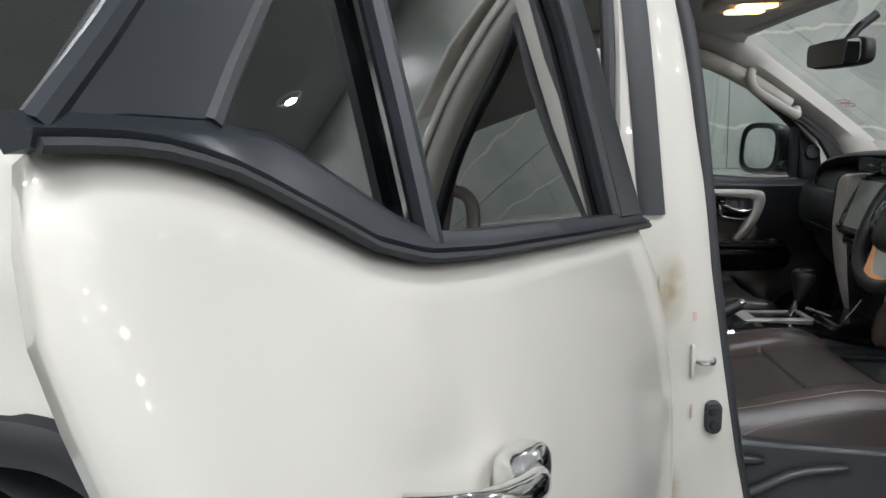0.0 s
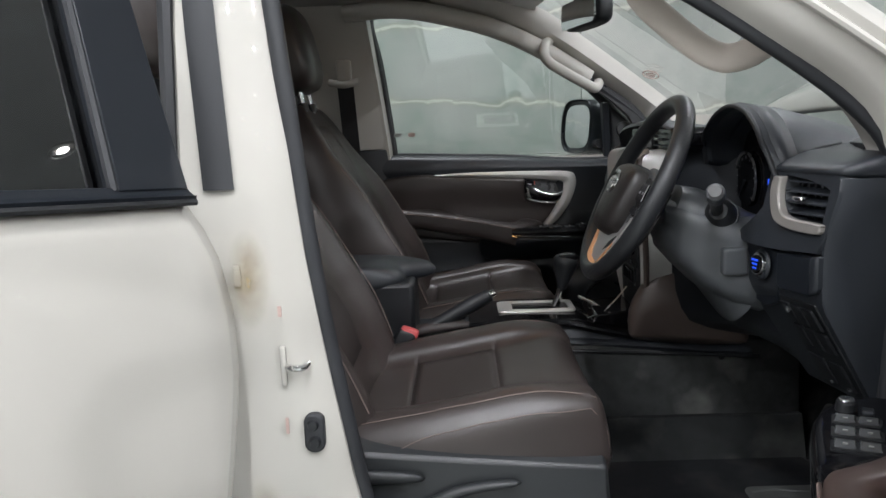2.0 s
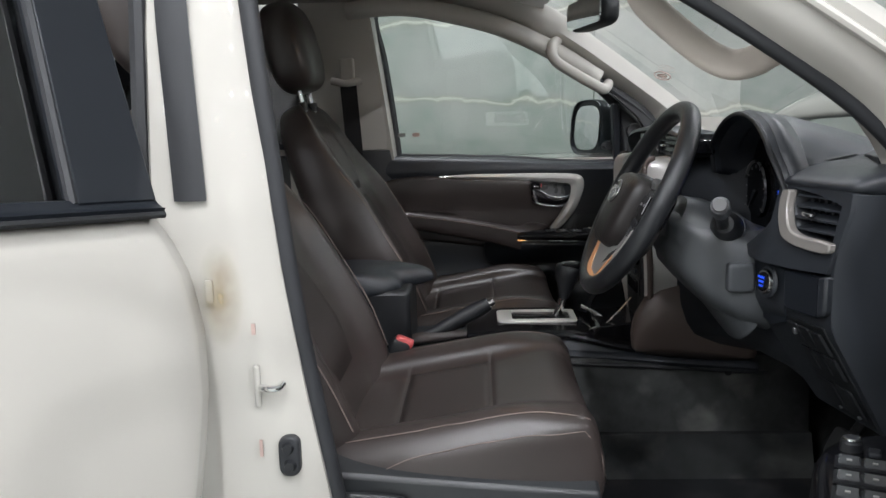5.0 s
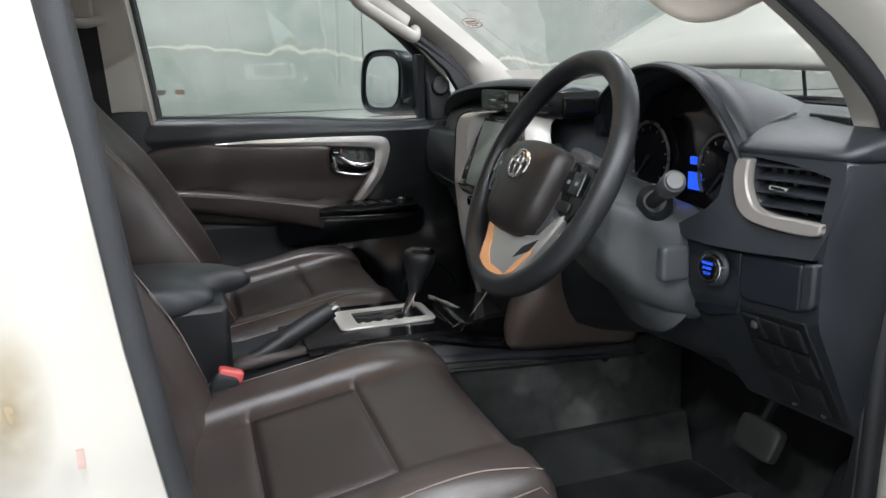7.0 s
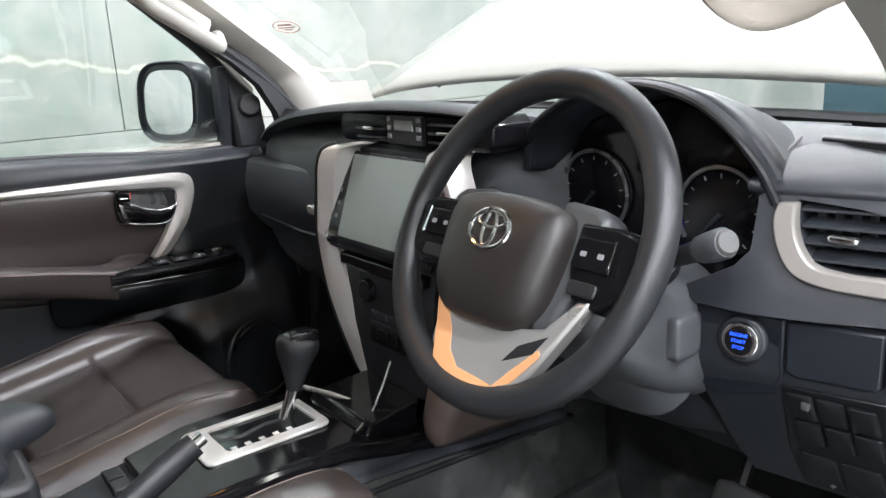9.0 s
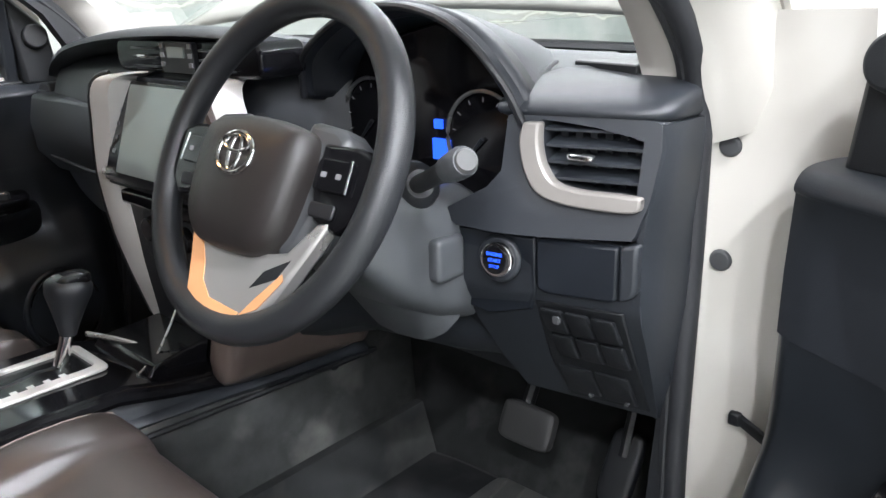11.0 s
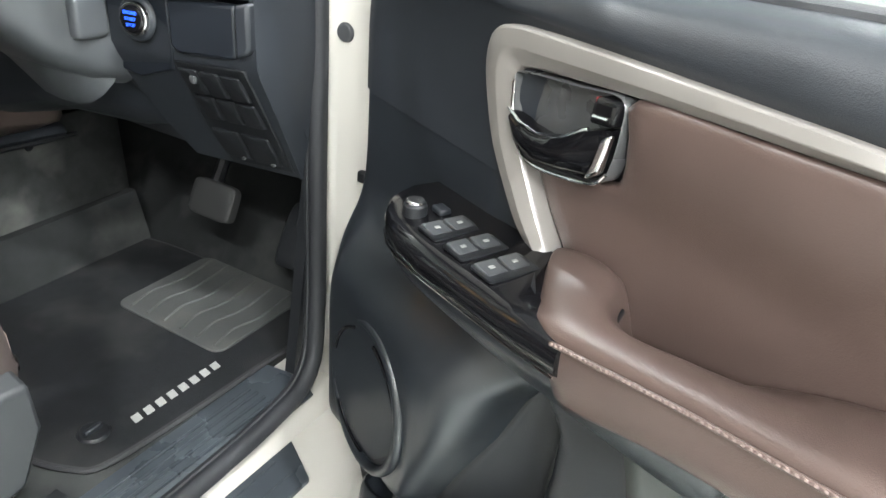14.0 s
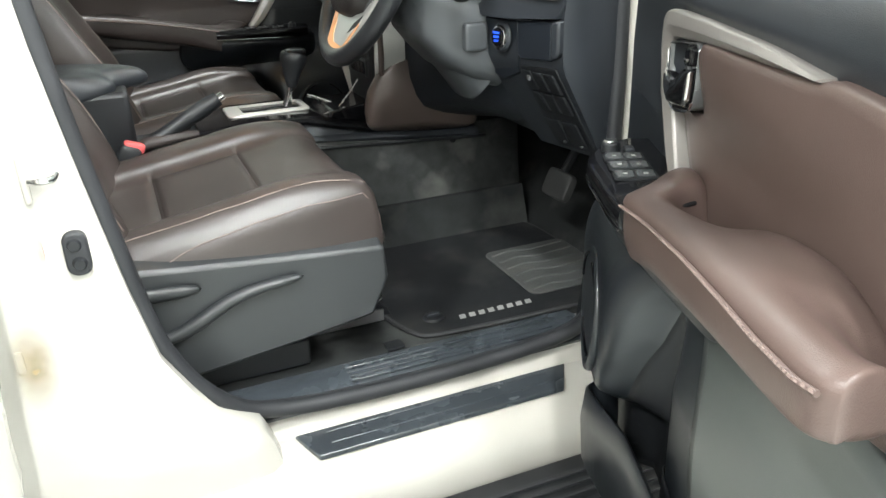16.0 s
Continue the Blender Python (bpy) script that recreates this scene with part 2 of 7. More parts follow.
def stone():
    """Pale grey-green slabs: soft dark clouds, fine mottling and two wandering pale veins."""
    m = mat("grey_green_veined_stone", (0.365, 0.368, 0.344), 0.30, vary=0.14, scale=14, rvary=0.06)
    nt = m.node_tree
    b = nt.nodes["Principled BSDF"]
    under = b.inputs["Base Color"].links[0].from_socket
    tc = nt.nodes["Texture Coordinate"]
    sep = nt.nodes.new("ShaderNodeSeparateXYZ")
    nt.links.new(tc.outputs["Object"], sep.inputs[0])

    def noise(scale, detail, rough):
        n = nt.nodes.new("ShaderNodeTexNoise")
        n.inputs["Scale"].default_value, n.inputs["Detail"].default_value, n.inputs["Roughness"].default_value = scale, detail, rough
        nt.links.new(tc.outputs["Object"], n.inputs["Vector"])
        return n.outputs["Fac"]

    def maths(op, x, y, z=None):
        n = nt.nodes.new("ShaderNodeMath")
        n.operation = op
        for k, v in enumerate((x, y, z)):
            if isinstance(v, float):
                n.inputs[k].default_value = v
            elif v is not None:
                nt.links.new(v, n.inputs[k])
        return n.outputs[0]

    def remap(x, a, b, c, d):
        n = nt.nodes.new("ShaderNodeMapRange")
        for k, v in enumerate((a, b, c, d)):
            n.inputs[k + 1].default_value = v
        nt.links.new(x, n.inputs[0])
        return n.outputs[0]

    cloud = maths("MULTIPLY", remap(noise(2.3, 3, 0.5), 0.42, 0.56, 0.0, 1.0), remap(noise(9.0, 12, 0.75), 0.38, 0.56, 0.2, 1.0))
    crack = maths("MULTIPLY", remap(maths("ABSOLUTE", maths("SUBTRACT", noise(3.4, 10, 0.62), 0.5), 0.0), 0.0, 0.008, 0.55, 0.0), remap(noise(1.7, 2, 0.5), 0.46, 0.58, 0.0, 1.0))
    wander = noise(3.8, 9, 0.58)
    layers = [(cloud, (0.27, 0.30, 0.27, 1)), (crack, (0.24, 0.235, 0.20, 1))]
    for slope, level, swing in ((-0.055, 1.378, 0.16), (0.05, 1.70, 0.12), (0.10, 0.75, 0.20), (-0.03, 2.35, 0.20)):
        line = maths("MULTIPLY_ADD", sep.outputs[0], -slope, maths("MULTIPLY_ADD", wander, swing, sep.outputs[2]))
        away = maths("ABSOLUTE", maths("SUBTRACT", line, level + swing * 0.5), 0.0)
        layers.append((remap(away, 0.004, 0.026, 0.45, 0.0), (0.27, 0.25, 0.20, 1)))
        layers.append((remap(away, 0.002, 0.010, 0.65, 0.0), (0.64, 0.63, 0.55, 1)))
    for fac, colour in layers:
        mx = nt.nodes.new("ShaderNodeMix")
        mx.data_type = "RGBA"
        mx.inputs[7].default_value = colour
        nt.links.new(fac, mx.inputs[0])
        nt.links.new(under, mx.inputs[6])
        under = mx.outputs[2]
    nt.links.new(under, b.inputs["Base Color"])
    return m


STONE = stone()


def stain():
    """Soft-edged yellow rust run: thickest in the middle, clear at its rim."""
    m = bpy.data.materials.new("yellow_rust_stain")
    m.use_nodes = True
    nt = m.node_tree
    b = nt.nodes["Principled BSDF"]
    b.inputs["Base Color"].default_value = (0.38, 0.28, 0.13, 1)
    b.inputs["Roughness"].default_value = 0.5
    tc, off, ln = nt.nodes.new("ShaderNodeTexCoord"), nt.nodes.new("ShaderNodeVectorMath"), nt.nodes.new("ShaderNodeVectorMath")
    off.operation, ln.operation = "SUBTRACT", "LENGTH"
    off.inputs[1].default_value = (0.5, 0.5, 0.5)
    nz, rg, mu = nt.nodes.new("ShaderNodeTexNoise"), nt.nodes.new("ShaderNodeMapRange"), nt.nodes.new("ShaderNodeMath")
    nz.inputs["Scale"].default_value, nz.inputs["Detail"].default_value = 45, 6
    for k, v in enumerate((0.05, 0.48, 0.95, 0.0)):
        rg.inputs[k + 1].default_value = v
    mu.operation = "MULTIPLY"
    nt.links.new(tc.outputs["Generated"], off.inputs[0])
    nt.links.new(off.outputs[0], ln.inputs[0])
    nt.links.new(ln.outputs["Value"], rg.inputs[0])
    nt.links.new(tc.outputs["Object"], nz.inputs["Vector"])
    nt.links.new(rg.outputs[0], mu.inputs[0])
    nt.links.new(nz.outputs["Fac"], mu.inputs[1])
    nt.links.new(mu.outputs[0], b.inputs["Alpha"])
    return m


STAIN = stain()

# ---- mesh helpers ----
def part(name, bm, material, parent=None, label="", smooth=38, sub=0, bev=0.0, thick=0.0, facing=None):
    """One mesh object from a bmesh, under a thing or a part; an open sheet may be told which way it faces."""
    bmesh.ops.recalc_face_normals(bm, faces=bm.faces)
    if facing is not None and sum((f.normal.dot(Vector(facing)) * f.calc_area() for f in bm.faces), 0.0) < 0:
        bmesh.ops.reverse_faces(bm, faces=bm.faces)
    me = bpy.data.meshes.new(name)
    bm.to_mesh(me)
    bm.free()
    me.materials.append(material)
    for p in me.polygons:
        p.use_smooth = True
    if not sub:
        me.set_sharp_from_angle(angle=radians(smooth))
    ob = new(name, me)
    if thick:
        md = ob.modifiers.new("thickness", "SOLIDIFY")
        md.thickness, md.offset = thick, -1
    if bev:
        md = ob.modifiers.new("edges", "BEVEL")
        md.width, md.segments, md.limit_method, md.angle_limit = bev, 2, "ANGLE", radians(40)
    if sub:
        md = ob.modifiers.new("smooth", "SUBSURF")
        md.levels = md.render_levels = sub
    if parent is not None:
        ob.parent = parent
    if label:
        ob["label"] = label
    return ob


def thing(name, label, category, m=None, group="", kind=""):
    ob = new(name)
    ob.empty_display_size = 0.05
    if m is not None:
        ob.matrix_world = m
    return tagged(ob, label, category, group, kind)


def cr(points, n=6, closed=False):
    """A smooth curve through the points."""
    pts = [Vector(p) for p in points]
    k, out = len(pts), []
    for i in range(k if closed else k - 1):
        p0 = pts[i - 1] if closed or i else pts[0] * 2 - pts[1]
        p1, p2 = pts[i], pts[(i + 1) % k]
        p3 = pts[(i + 2) % k] if closed or i + 2 < k else p2 * 2 - p1
        for j in range(n):
            t = j / n
            out.append(0.5 * (2 * p1 + (p2 - p0) * t + (2 * p0 - 5 * p1 + 4 * p2 - p3) * t * t + (3 * p1 - p0 - 3 * p2 + p3) * t ** 3))
    if not closed:
        out.append(pts[-1])
    return out


def loft(rings, closed=True, cap=True, loop=False):
    bm = bmesh.new()
    vs = [[bm.verts.new(p) for p in r] for r in rings]
    m, k = len(vs), len(vs[0])
    for i in range(m if loop else m - 1):
        a, b = vs[i], vs[(i + 1) % m]
        for j in range(k if closed else k - 1):
            bm.faces.new((a[j], a[(j + 1) % k], b[(j + 1) % k], b[j]))
    if cap and closed and not loop:
        bm.faces.new(vs[0][::-1])
        bm.faces.new(vs[-1])
    return bm


def box(x0, x1, y0, y1, z0, z1):
    return loft([[(x, y0, z0), (x, y1, z0), (x, y1, z1), (x, y0, z1)] for x in (x0, x1)])


def prism(outline, axis, a, b):
    """The outline (in the other two axes, in order) carried from a to b along the axis."""
    def at(p, v):
        return {"x": (v, p[0], p[1]), "y": (p[0], v, p[1]), "z": (p[0], p[1], v)}[axis]
    return loft([[at(p, v) for p in outline] for v in (a, b)])


def tube(points, r, n=10, closed=False, flat=1.0, up=(0, 0, 1)):
    """A round or flattened bar along the points; r may be a list."""
    pts = [Vector(p) for p in points]
    rings, k = [], len(pts)
    for i, p in enumerate(pts):
        a = pts[(i + 1) % k] if closed or i + 1 < k else p
        b = pts[i - 1] if closed or i else p
        d = (a - b).normalized()
        side = d.cross(Vector(up))
        side = side.normalized() if side.length > 1e-4 else d.orthogonal().normalized()
        top = side.cross(d).normalized()
        rad = r[i] if isinstance(r, (list, tuple)) else r
        rings.append([p + rad * (side * math.cos(2 * math.pi * j / n) + top * flat * math.sin(2 * math.pi * j / n)) for j in range(n)])
    return loft(rings, loop=closed)


def disc(c, axis, r, depth, n=28, r2=None, elong=(1, 1)):
    """A short round body at c, its axis along the vector, from c to c + axis * depth."""
    z = Vector(axis).normalized()
    x = z.cross(Vector((0, 0, 1)))
    x = x.normalized() if x.length > 1e-3 else Vector((1, 0, 0))
    y = z.cross(x)
    ring = lambda rad, d: [Vector(c) + z * d + rad * (x * elong[0] * math.cos(2 * math.pi * j / n) + y * elong[1] * math.sin(2 * math.pi * j / n)) for j in range(n)]
    return loft([ring(r, 0), ring(r if r2 is None else r2, depth)])


def ringbar(c, axis, r, w, n=40, m=8, elong=(1, 1)):
    """A ring of round section w about c."""
    z = Vector(axis).normalized()
    x = z.cross(Vector((0, 0, 1)))
    x = x.normalized() if x.length > 1e-3 else Vector((1, 0, 0))
    y = z.cross(x)
    pts = [Vector(c) + r * (x * elong[0] * math.cos(2 * math.pi * j / n) + y * elong[1] * math.sin(2 * math.pi * j / n)) for j in range(n)]
    return tube(pts, w, m, closed=True, up=z)


def sheet(rows):
    return loft(rows, closed=False, cap=False)


def blob(c, size, e=0.55, nu=20, nv=12, m=None):
    """A rounded block (superellipsoid)."""
    f = lambda v, p: math.copysign(abs(v) ** p, v)
    rings = []
    for i in range(1, nv):
        a = -math.pi / 2 + math.pi * i / nv
        rings.append([Vector((size[0] / 2 * f(math.cos(a), e) * f(math.cos(2 * math.pi * j / nu), e), size[1] / 2 * f(math.cos(a), e) * f(math.sin(2 * math.pi * j / nu), e), size[2] / 2 * f(math.sin(a), e))) for j in range(nu)])
    bm = loft(rings)
    bmesh.ops.transform(bm, matrix=Matrix.Translation(c) @ (m or Matrix()), verts=bm.verts)
    return bm


def join(*bms):
    """Several bmeshes as one (pieces of one part)."""
    out = bms[0]
    for b in bms[1:]:
        me = bpy.data.meshes.new("piece")
        b.to_mesh(me)
        b.free()
        out.from_mesh(me)
        bpy.data.meshes.remove(me)
    return out


def writing(name, text, size, m, material, parent=None, label="", depth=0.0006):
    cu = bpy.data.curves.new(name, "FONT")
    cu.body, cu.size, cu.extrude, cu.align_x, cu.align_y = text, size, depth, "CENTER", "CENTER"
    tmp = bpy.data.objects.new(name, cu)
    me = bpy.data.meshes.new_from_object(tmp)
    bpy.data.objects.remove(tmp)
    me.materials.clear()
    me.materials.append(material)
    ob = new(name, me)
    ob.parent = parent
    ob.matrix_basis = m
    if label:
        ob["label"] = label
    return ob


def rounded(c, size, r, n=5):
    """A rounded rectangle outline about c."""
    out = []
    for k, (sx, sy) in enumerate(((1, 1), (-1, 1), (-1, -1), (1, -1))):
        for i in range(n + 1):
            a = math.pi / 2 * (k + i / n)
            out.append((c[0] + sx * (size[0] / 2 - r) + r * math.cos(a), c[1] + sy * (size[1] / 2 - r) + r * math.sin(a)))
    return out

# ---- the hall ----
def setting(name, bm, material, label="", category=""):
    return tagged(part(name, bm, material, None, label), label, category, "", "structure")


setting("floor", box(-9, 20, -14, 1.95, -0.1, 0.0), CONCRETE, "polished pale grey showroom floor", "floor")
setting("ceiling", box(-9, 20, -14, 1.95, CEILING, CEILING + 0.1), CEIL, "grey painted ceiling with small downlights", "ceiling")
setting("wall_east", box(-9, 20, 1.95, 2.1, 0.0, CEILING), WHITEWALL, "plain wall behind stone cladding", "wall")
setting("wall_north", box(20, 20.15, -14, 2.1, 0.0, CEILING), WHITEWALL, "off-white plaster end wall", "wall")
setting("wall_south", box(-9.15, -9, -14, 2.1, 0.0, CEILING), WHITEWALL, "off-white plaster end wall", "wall")
setting("wall_west", box(-9, 20, -14.15, -14, 0.0, CEILING), WHITEWALL, "far plain wall of the hall", "wall")


def slab_row(z0, z1, xs, y=1.78):
    for a, b in zip(xs, xs[1:]):
        part("slab", box(a + 0.0012, b - 0.0012, y, y + 0.17, z0 + 0.0012, z1 - 0.0012), STONE, cladding, bev=0.002)


cladding = thing("stone_cladding", "grey-green veined stone slabs cladding the wall beside the car", "wall cladding", kind="structure")
slab_row(0.0, 1.12, (-8.9, -4.3, -1.7, 0.9, 3.5, 6.1, 8.7, 11.3, 13.9, 16.5, 19.95))
slab_row(1.12, 2.02, (-8.9, -4.9, -2.9, -0.9, 0.78, 2.6, 4.6, 6.6, 8.6, 10.6, 12.6, 14.6, 16.6, 18.4, 19.95))
slab_row(2.02, CEILING, (-8.9, -4.3, -1.7, 0.9, 3.5, 6.1, 8.7, 11.3, 13.9, 16.5, 19.95))

def downlight(x, y, lens):
    d = thing("downlight", "small round recessed ceiling downlight", "lamp", Matrix.Translation((x, y, CEILING)), "ceiling downlights")
    part("bezel", ringbar((0, 0, -0.006), (0, 0, 1), 0.10, 0.012, 24, 6), ALLOY, d)
    if lens:
        part("lens", disc((0, 0, -0.004), (0, 0, -1), 0.046, 0.004, 20), SPOTGLOW, d, "lit white lens")
    return d


for lx, ly in LAMPS:
    downlight(lx, ly, False)
small = downlight(-4.65, -2.4, True)
for i in range(17):
    for j in range(7):
        x, y = -6.5 + 1.55 * i, -8.2 + 1.45 * j
        if all(math.hypot(x - a, y - b) > 0.4 for a, b in LAMPS):
            copy_thing(small, Matrix.Translation((x, y, CEILING)))

# ---- the car body ----
# x runs forward, y to the car's left, z up; the car's middle is y = 0
suv = thing("suv_body", "cream-white five-door SUV body with dark pillar films", "car")


def lerp(a, b, t):
    return a + (b - a) * t


def along(table, v):
    """Straight interpolation in a table of (key, value)."""
    if v <= table[0][0]:
        return table[0][1]
    for (a, p), (b, q) in zip(table, table[1:]):
        if v <= b:
            return lerp(p, q, (v - a) / (b - a))
    return table[-1][1]


BELT_LOW = [(-1.035, 1.332), (-0.995, 1.331), (-0.957, 1.326), (-0.911, 1.311), (-0.85, 1.280), (-0.80, 1.254), (-0.739, 1.236), (-0.633, 1.224), (-0.40, 1.207), (-0.098, 1.187)]
BELT_TOP = [(-1.02, 1.348), (-0.918, 1.343), (-0.866, 1.335), (-0.826, 1.314), (-0.758, 1.275), (-0.712, 1.254), (-0.637, 1.244), (-0.40, 1.227), (-0.098, 1.206)]
PILLAR_FRONT = [(0.44, 0.232), (0.50, 0.228), (0.55, 0.205), (0.59, 0.15), (0.69, 0.094), (0.73, 0.084), (0.86, 0.060), (1.085, 0.026), (1.313, 0.002), (1.467, -0.016), (1.62, -0.035)]
PILLAR_Y = [(0.44, 0.770), (0.52, 0.772), (0.66, 0.785), (0.96, 0.785), (1.2, 0.778), (1.47, 0.74), (1.62, 0.69)]
SEAL = [(-0.035, 0.68, 1.60), (-0.016, 0.715, 1.467), (0.002, 0.735, 1.313), (0.026, 0.745, 1.085), (0.060, 0.745, 0.86), (0.092, 0.74, 0.70), (0.155, 0.725, 0.59), (0.24, 0.70, 0.535), (0.45, 0.695, 0.52), (0.70, 0.692, 0.528), (0.795, 0.685, 0.555), (0.828, 0.672, 0.65), (0.842, 0.662, 0.80), (0.848, 0.660, 1.06), (0.838, 0.660, 1.19), (0.785, 0.662, 1.265), (0.66, 0.655, 1.362), (0.485, 0.635, 1.475), (0.33, 0.615, 1.55), (0.15, 0.605, 1.60), (0.04, 0.62, 1.622)]


def side_y(x, z):
    """How far the outer skin stands from the middle."""
    if z > 1.17:
        return 0.845 - 0.30 * (z - 1.17)
    return 0.908 - 0.34 * (z - 0.74) ** 2 + (0.012 if x < -1.1 else 0.0)


REAR_EDGE = [(0.46, -0.78), (0.70, -0.83), (0.85, -0.90), (0.95, -0.955), (1.02, -0.990), (1.086, -1.011), (1.172, -1.036), (1.25, -1.044), (1.29, -1.038), (1.336, -1.024)]


def body_side(s):
    near = s < 0
    S = lambda p: (p[0], s * p[1], p[2])
    # middle pillar
    rings = []
    for z in (0.44, 0.48, 0.52, 0.55, 0.59, 0.64, 0.70, 0.8, 0.95, 1.1, 1.17, 1.19, 1.25, 1.4, 1.53, 1.64):
        f, y = along(PILLAR_FRONT, z), along(PILLAR_Y, z)
        rings.append([S((px, py, z)) for px, py in ((-0.32 if z < 1.18 else -0.140, y - 0.02), (-0.19 if z < 1.18 else -0.136, y - (0 if z < 1.18 else 0.006)), (-0.13, y + 0.002), (f - 0.06, y - 0.002), (f - 0.022, y - 0.008), (f - 0.006, y - 0.022), (f - 0.002, y - 0.055), (f - 0.01, y - 0.09), (-0.32 if z < 1.18 else -0.140, y - 0.09))])
    part("middle_pillar", loft(rings), PAINT, suv)
    part("rear_seal", tube([S((-0.146, along(PILLAR_Y, z) - 0.012, z)) for z in (1.17, 1.3, 1.45, 1.62)], 0.012, 8), RUBBER, suv)
    # tape strip on the pillar
    rows = []
    for z in (1.197, 1.30, 1.40, 1.50, 1.61):
        y, c = along(PILLAR_Y, z) + 0.0035, lerp(-0.082, -0.113, (z - 1.197) / 0.41)
        rows.append([S((c - 0.020, y, z)), S((c - 0.010, y + 0.004, z)), S((c + 0.010, y + 0.004, z)), S((c + 0.020, y, z)), S((c + 0.018, y - 0.004, z)), S((c - 0.018, y - 0.004, z))])
    part("pillar_tape", loft(rows), RUBBER, suv, "dark grey tape strip on the door pillar")
    # front post with the hinge face
    rings = []
    for z, dx in ((0.40, -0.03), (0.50, -0.025), (0.56, -0.012), (0.65, 0.0), (0.9, 0.0), (1.1, 0.0), (1.2, -0.005), (1.27, -0.03)):
        rings.append([S((x + dx, y, z)) for x, y in ((0.848, 0.652), (0.862, 0.660), (0.872, 0.672), (0.876, 0.735), (0.890, 0.765), (0.90, 0.80), (1.02, 0.83), (1.05, 0.65))])
    part("front_post", loft(rings), PAINT, suv)
    for z in (1.138, 1.015):
        part("post_plug", disc((0.872, s * 0.682, z), (-1, s * 0.06, 0), 0.0125, 0.005, 20, 0.010), SWITCH_GREY, suv, "dark grey rubber plug", bev=0.001)
    # windscreen pillar, outside
    low = cr([(0.86, 0.695, 1.15), (0.79, 0.692, 1.275), (0.66, 0.685, 1.375), (0.485, 0.66, 1.49), (0.33, 0.64, 1.565), (0.15, 0.63, 1.615), (-0.12, 0.625, 1.64), (-0.9, 0.60, 1.64), (-2.1, 0.58, 1.60)], 4)
    top = cr([(1.06, 0.72, 1.17), (0.92, 0.71, 1.29), (0.77, 0.69, 1.405), (0.60, 0.655, 1.525), (0.45, 0.61, 1.615), (0.22, 0.585, 1.685), (-0.12, 0.57, 1.715), (-0.9, 0.555, 1.73), (-2.1, 0.54, 1.70)], 4)
    rings = []
    for a, b in zip(low, top):
        m, up = (a + b) / 2, (b - a)
        out = Vector((0.25, 1.0, 0.35)).normalized()
        rings.append([S(p) for p in (a - out * 0.03, a, a + out * 0.022 + up * 0.12, m + out * 0.040, b + out * 0.018 - up * 0.12, b, b - out * 0.035, m - out * 0.03)])
    part("windscreen_pillar", loft(rings), PAINT, suv, smooth=60)
    part("pillar_gutter", tube([S((a + b) / 2 - (b - a) * 0.18 + Vector((0.25, 1.0, 0.35)).normalized() * 0.034) for a, b in zip(low, top)], 0.007, 8), PAINT, suv)
    inner = []
    for a, b in zip(low, top):
        reach = 0.040 * max(0.0, min(1.0, (a.x - 0.3) / 0.3)) if near else 0.0
        inner.append([S(p) for p in (a + Vector((0, -0.028, 0.0)), a + Vector((-0.004, -0.050 - reach, 0.008 - 0.3 * reach)), (a + b) / 2 + Vector((-0.01, -0.085 - reach, -0.005)), b + Vector((-0.005, -0.06, -0.025)), b + Vector((0, -0.045, -0.01)), (a + b) / 2 + Vector((0, -0.03, 0)))])
    part("pillar_lining", loft(inner), LINING_PL, suv, "pale grey moulded pillar lining", smooth=70)
    # rubber seal round the front door opening
    path = cr([S(p) for p in SEAL], 5, closed=True)
    part("door_seal", tube(path, 0.0125, 10, closed=True, up=(0, 1, 0)), RUBBER, suv)
    part("seal_lip", tube([p + Vector((0, -s * 0.012, 0)) for p in path], 0.009, 8, closed=True, up=(0, 1, 0)), RUBBER, suv)
    if not near:
        rail = cr([(-0.10, 0.600, 1.605), (0.04, 0.566, 1.606), (0.15, 0.556, 1.590), (0.33, 0.566, 1.543), (0.485, 0.586, 1.472), (0.62, 0.604, 1.388)], 4)
        part("rail_lining", tube(rail, 0.027, 12), LINING_PL, suv, "pale grey lining over the door opening")
    # sill, its step cover and the side step
    prof = [(0.585, 0.46), (0.60, 0.512), (0.66, 0.518), (0.685, 0.505), (0.70, 0.478), (0.765, 0.472), (0.79, 0.455), (0.806, 0.42), (0.808, 0.36), (0.78, 0.32), (0.60, 0.32)]
    rings = [[(x, s * y, z) for y, z in prof] for x in (-1.0, -0.5, 0.0, 0.4, 0.8, 0.9)]
    part("sill", loft(rings), PAINT, suv, smooth=50)
    cover = [(0.60, 0.525), (0.64, 0.530), (0.672, 0.526), (0.688, 0.512), (0.684, 0.504), (0.60, 0.512)]
    part("step_cover", loft([[(x, s * y, z) for y, z in cover] for x in (0.14, 0.45, 0.80)]), SCUFF, suv, "charcoal ribbed step cover", smooth=60)
    for k in range(4):
        part("rib", box(0.36, 0.74, s * (0.622 + 0.014 * k), s * (0.626 + 0.014 * k), 0.5285, 0.5325), SCUFF, suv, bev=0.001)
    part("scuff_plate", prism([(0.252, s * 0.703), (0.275, s * 0.768), (0.695, s * 0.768), (0.735, s * 0.703)], "z", 0.473, 0.4825), SCUFF, suv, "black protective plate on the sill", bev=0.002)
    for y in (0.7125, 0.742):
        part("scuff_ridge", box(0.30, 0.69, s * y, s * (y + 0.003), 0.4815, 0.4838), SCUFF, suv, bev=0.001)
    board = [(0.80, 0.33), (0.81, 0.372), (0.86, 0.378), (0.96, 0.376), (1.0, 0.360), (0.995, 0.325), (0.9, 0.31)]
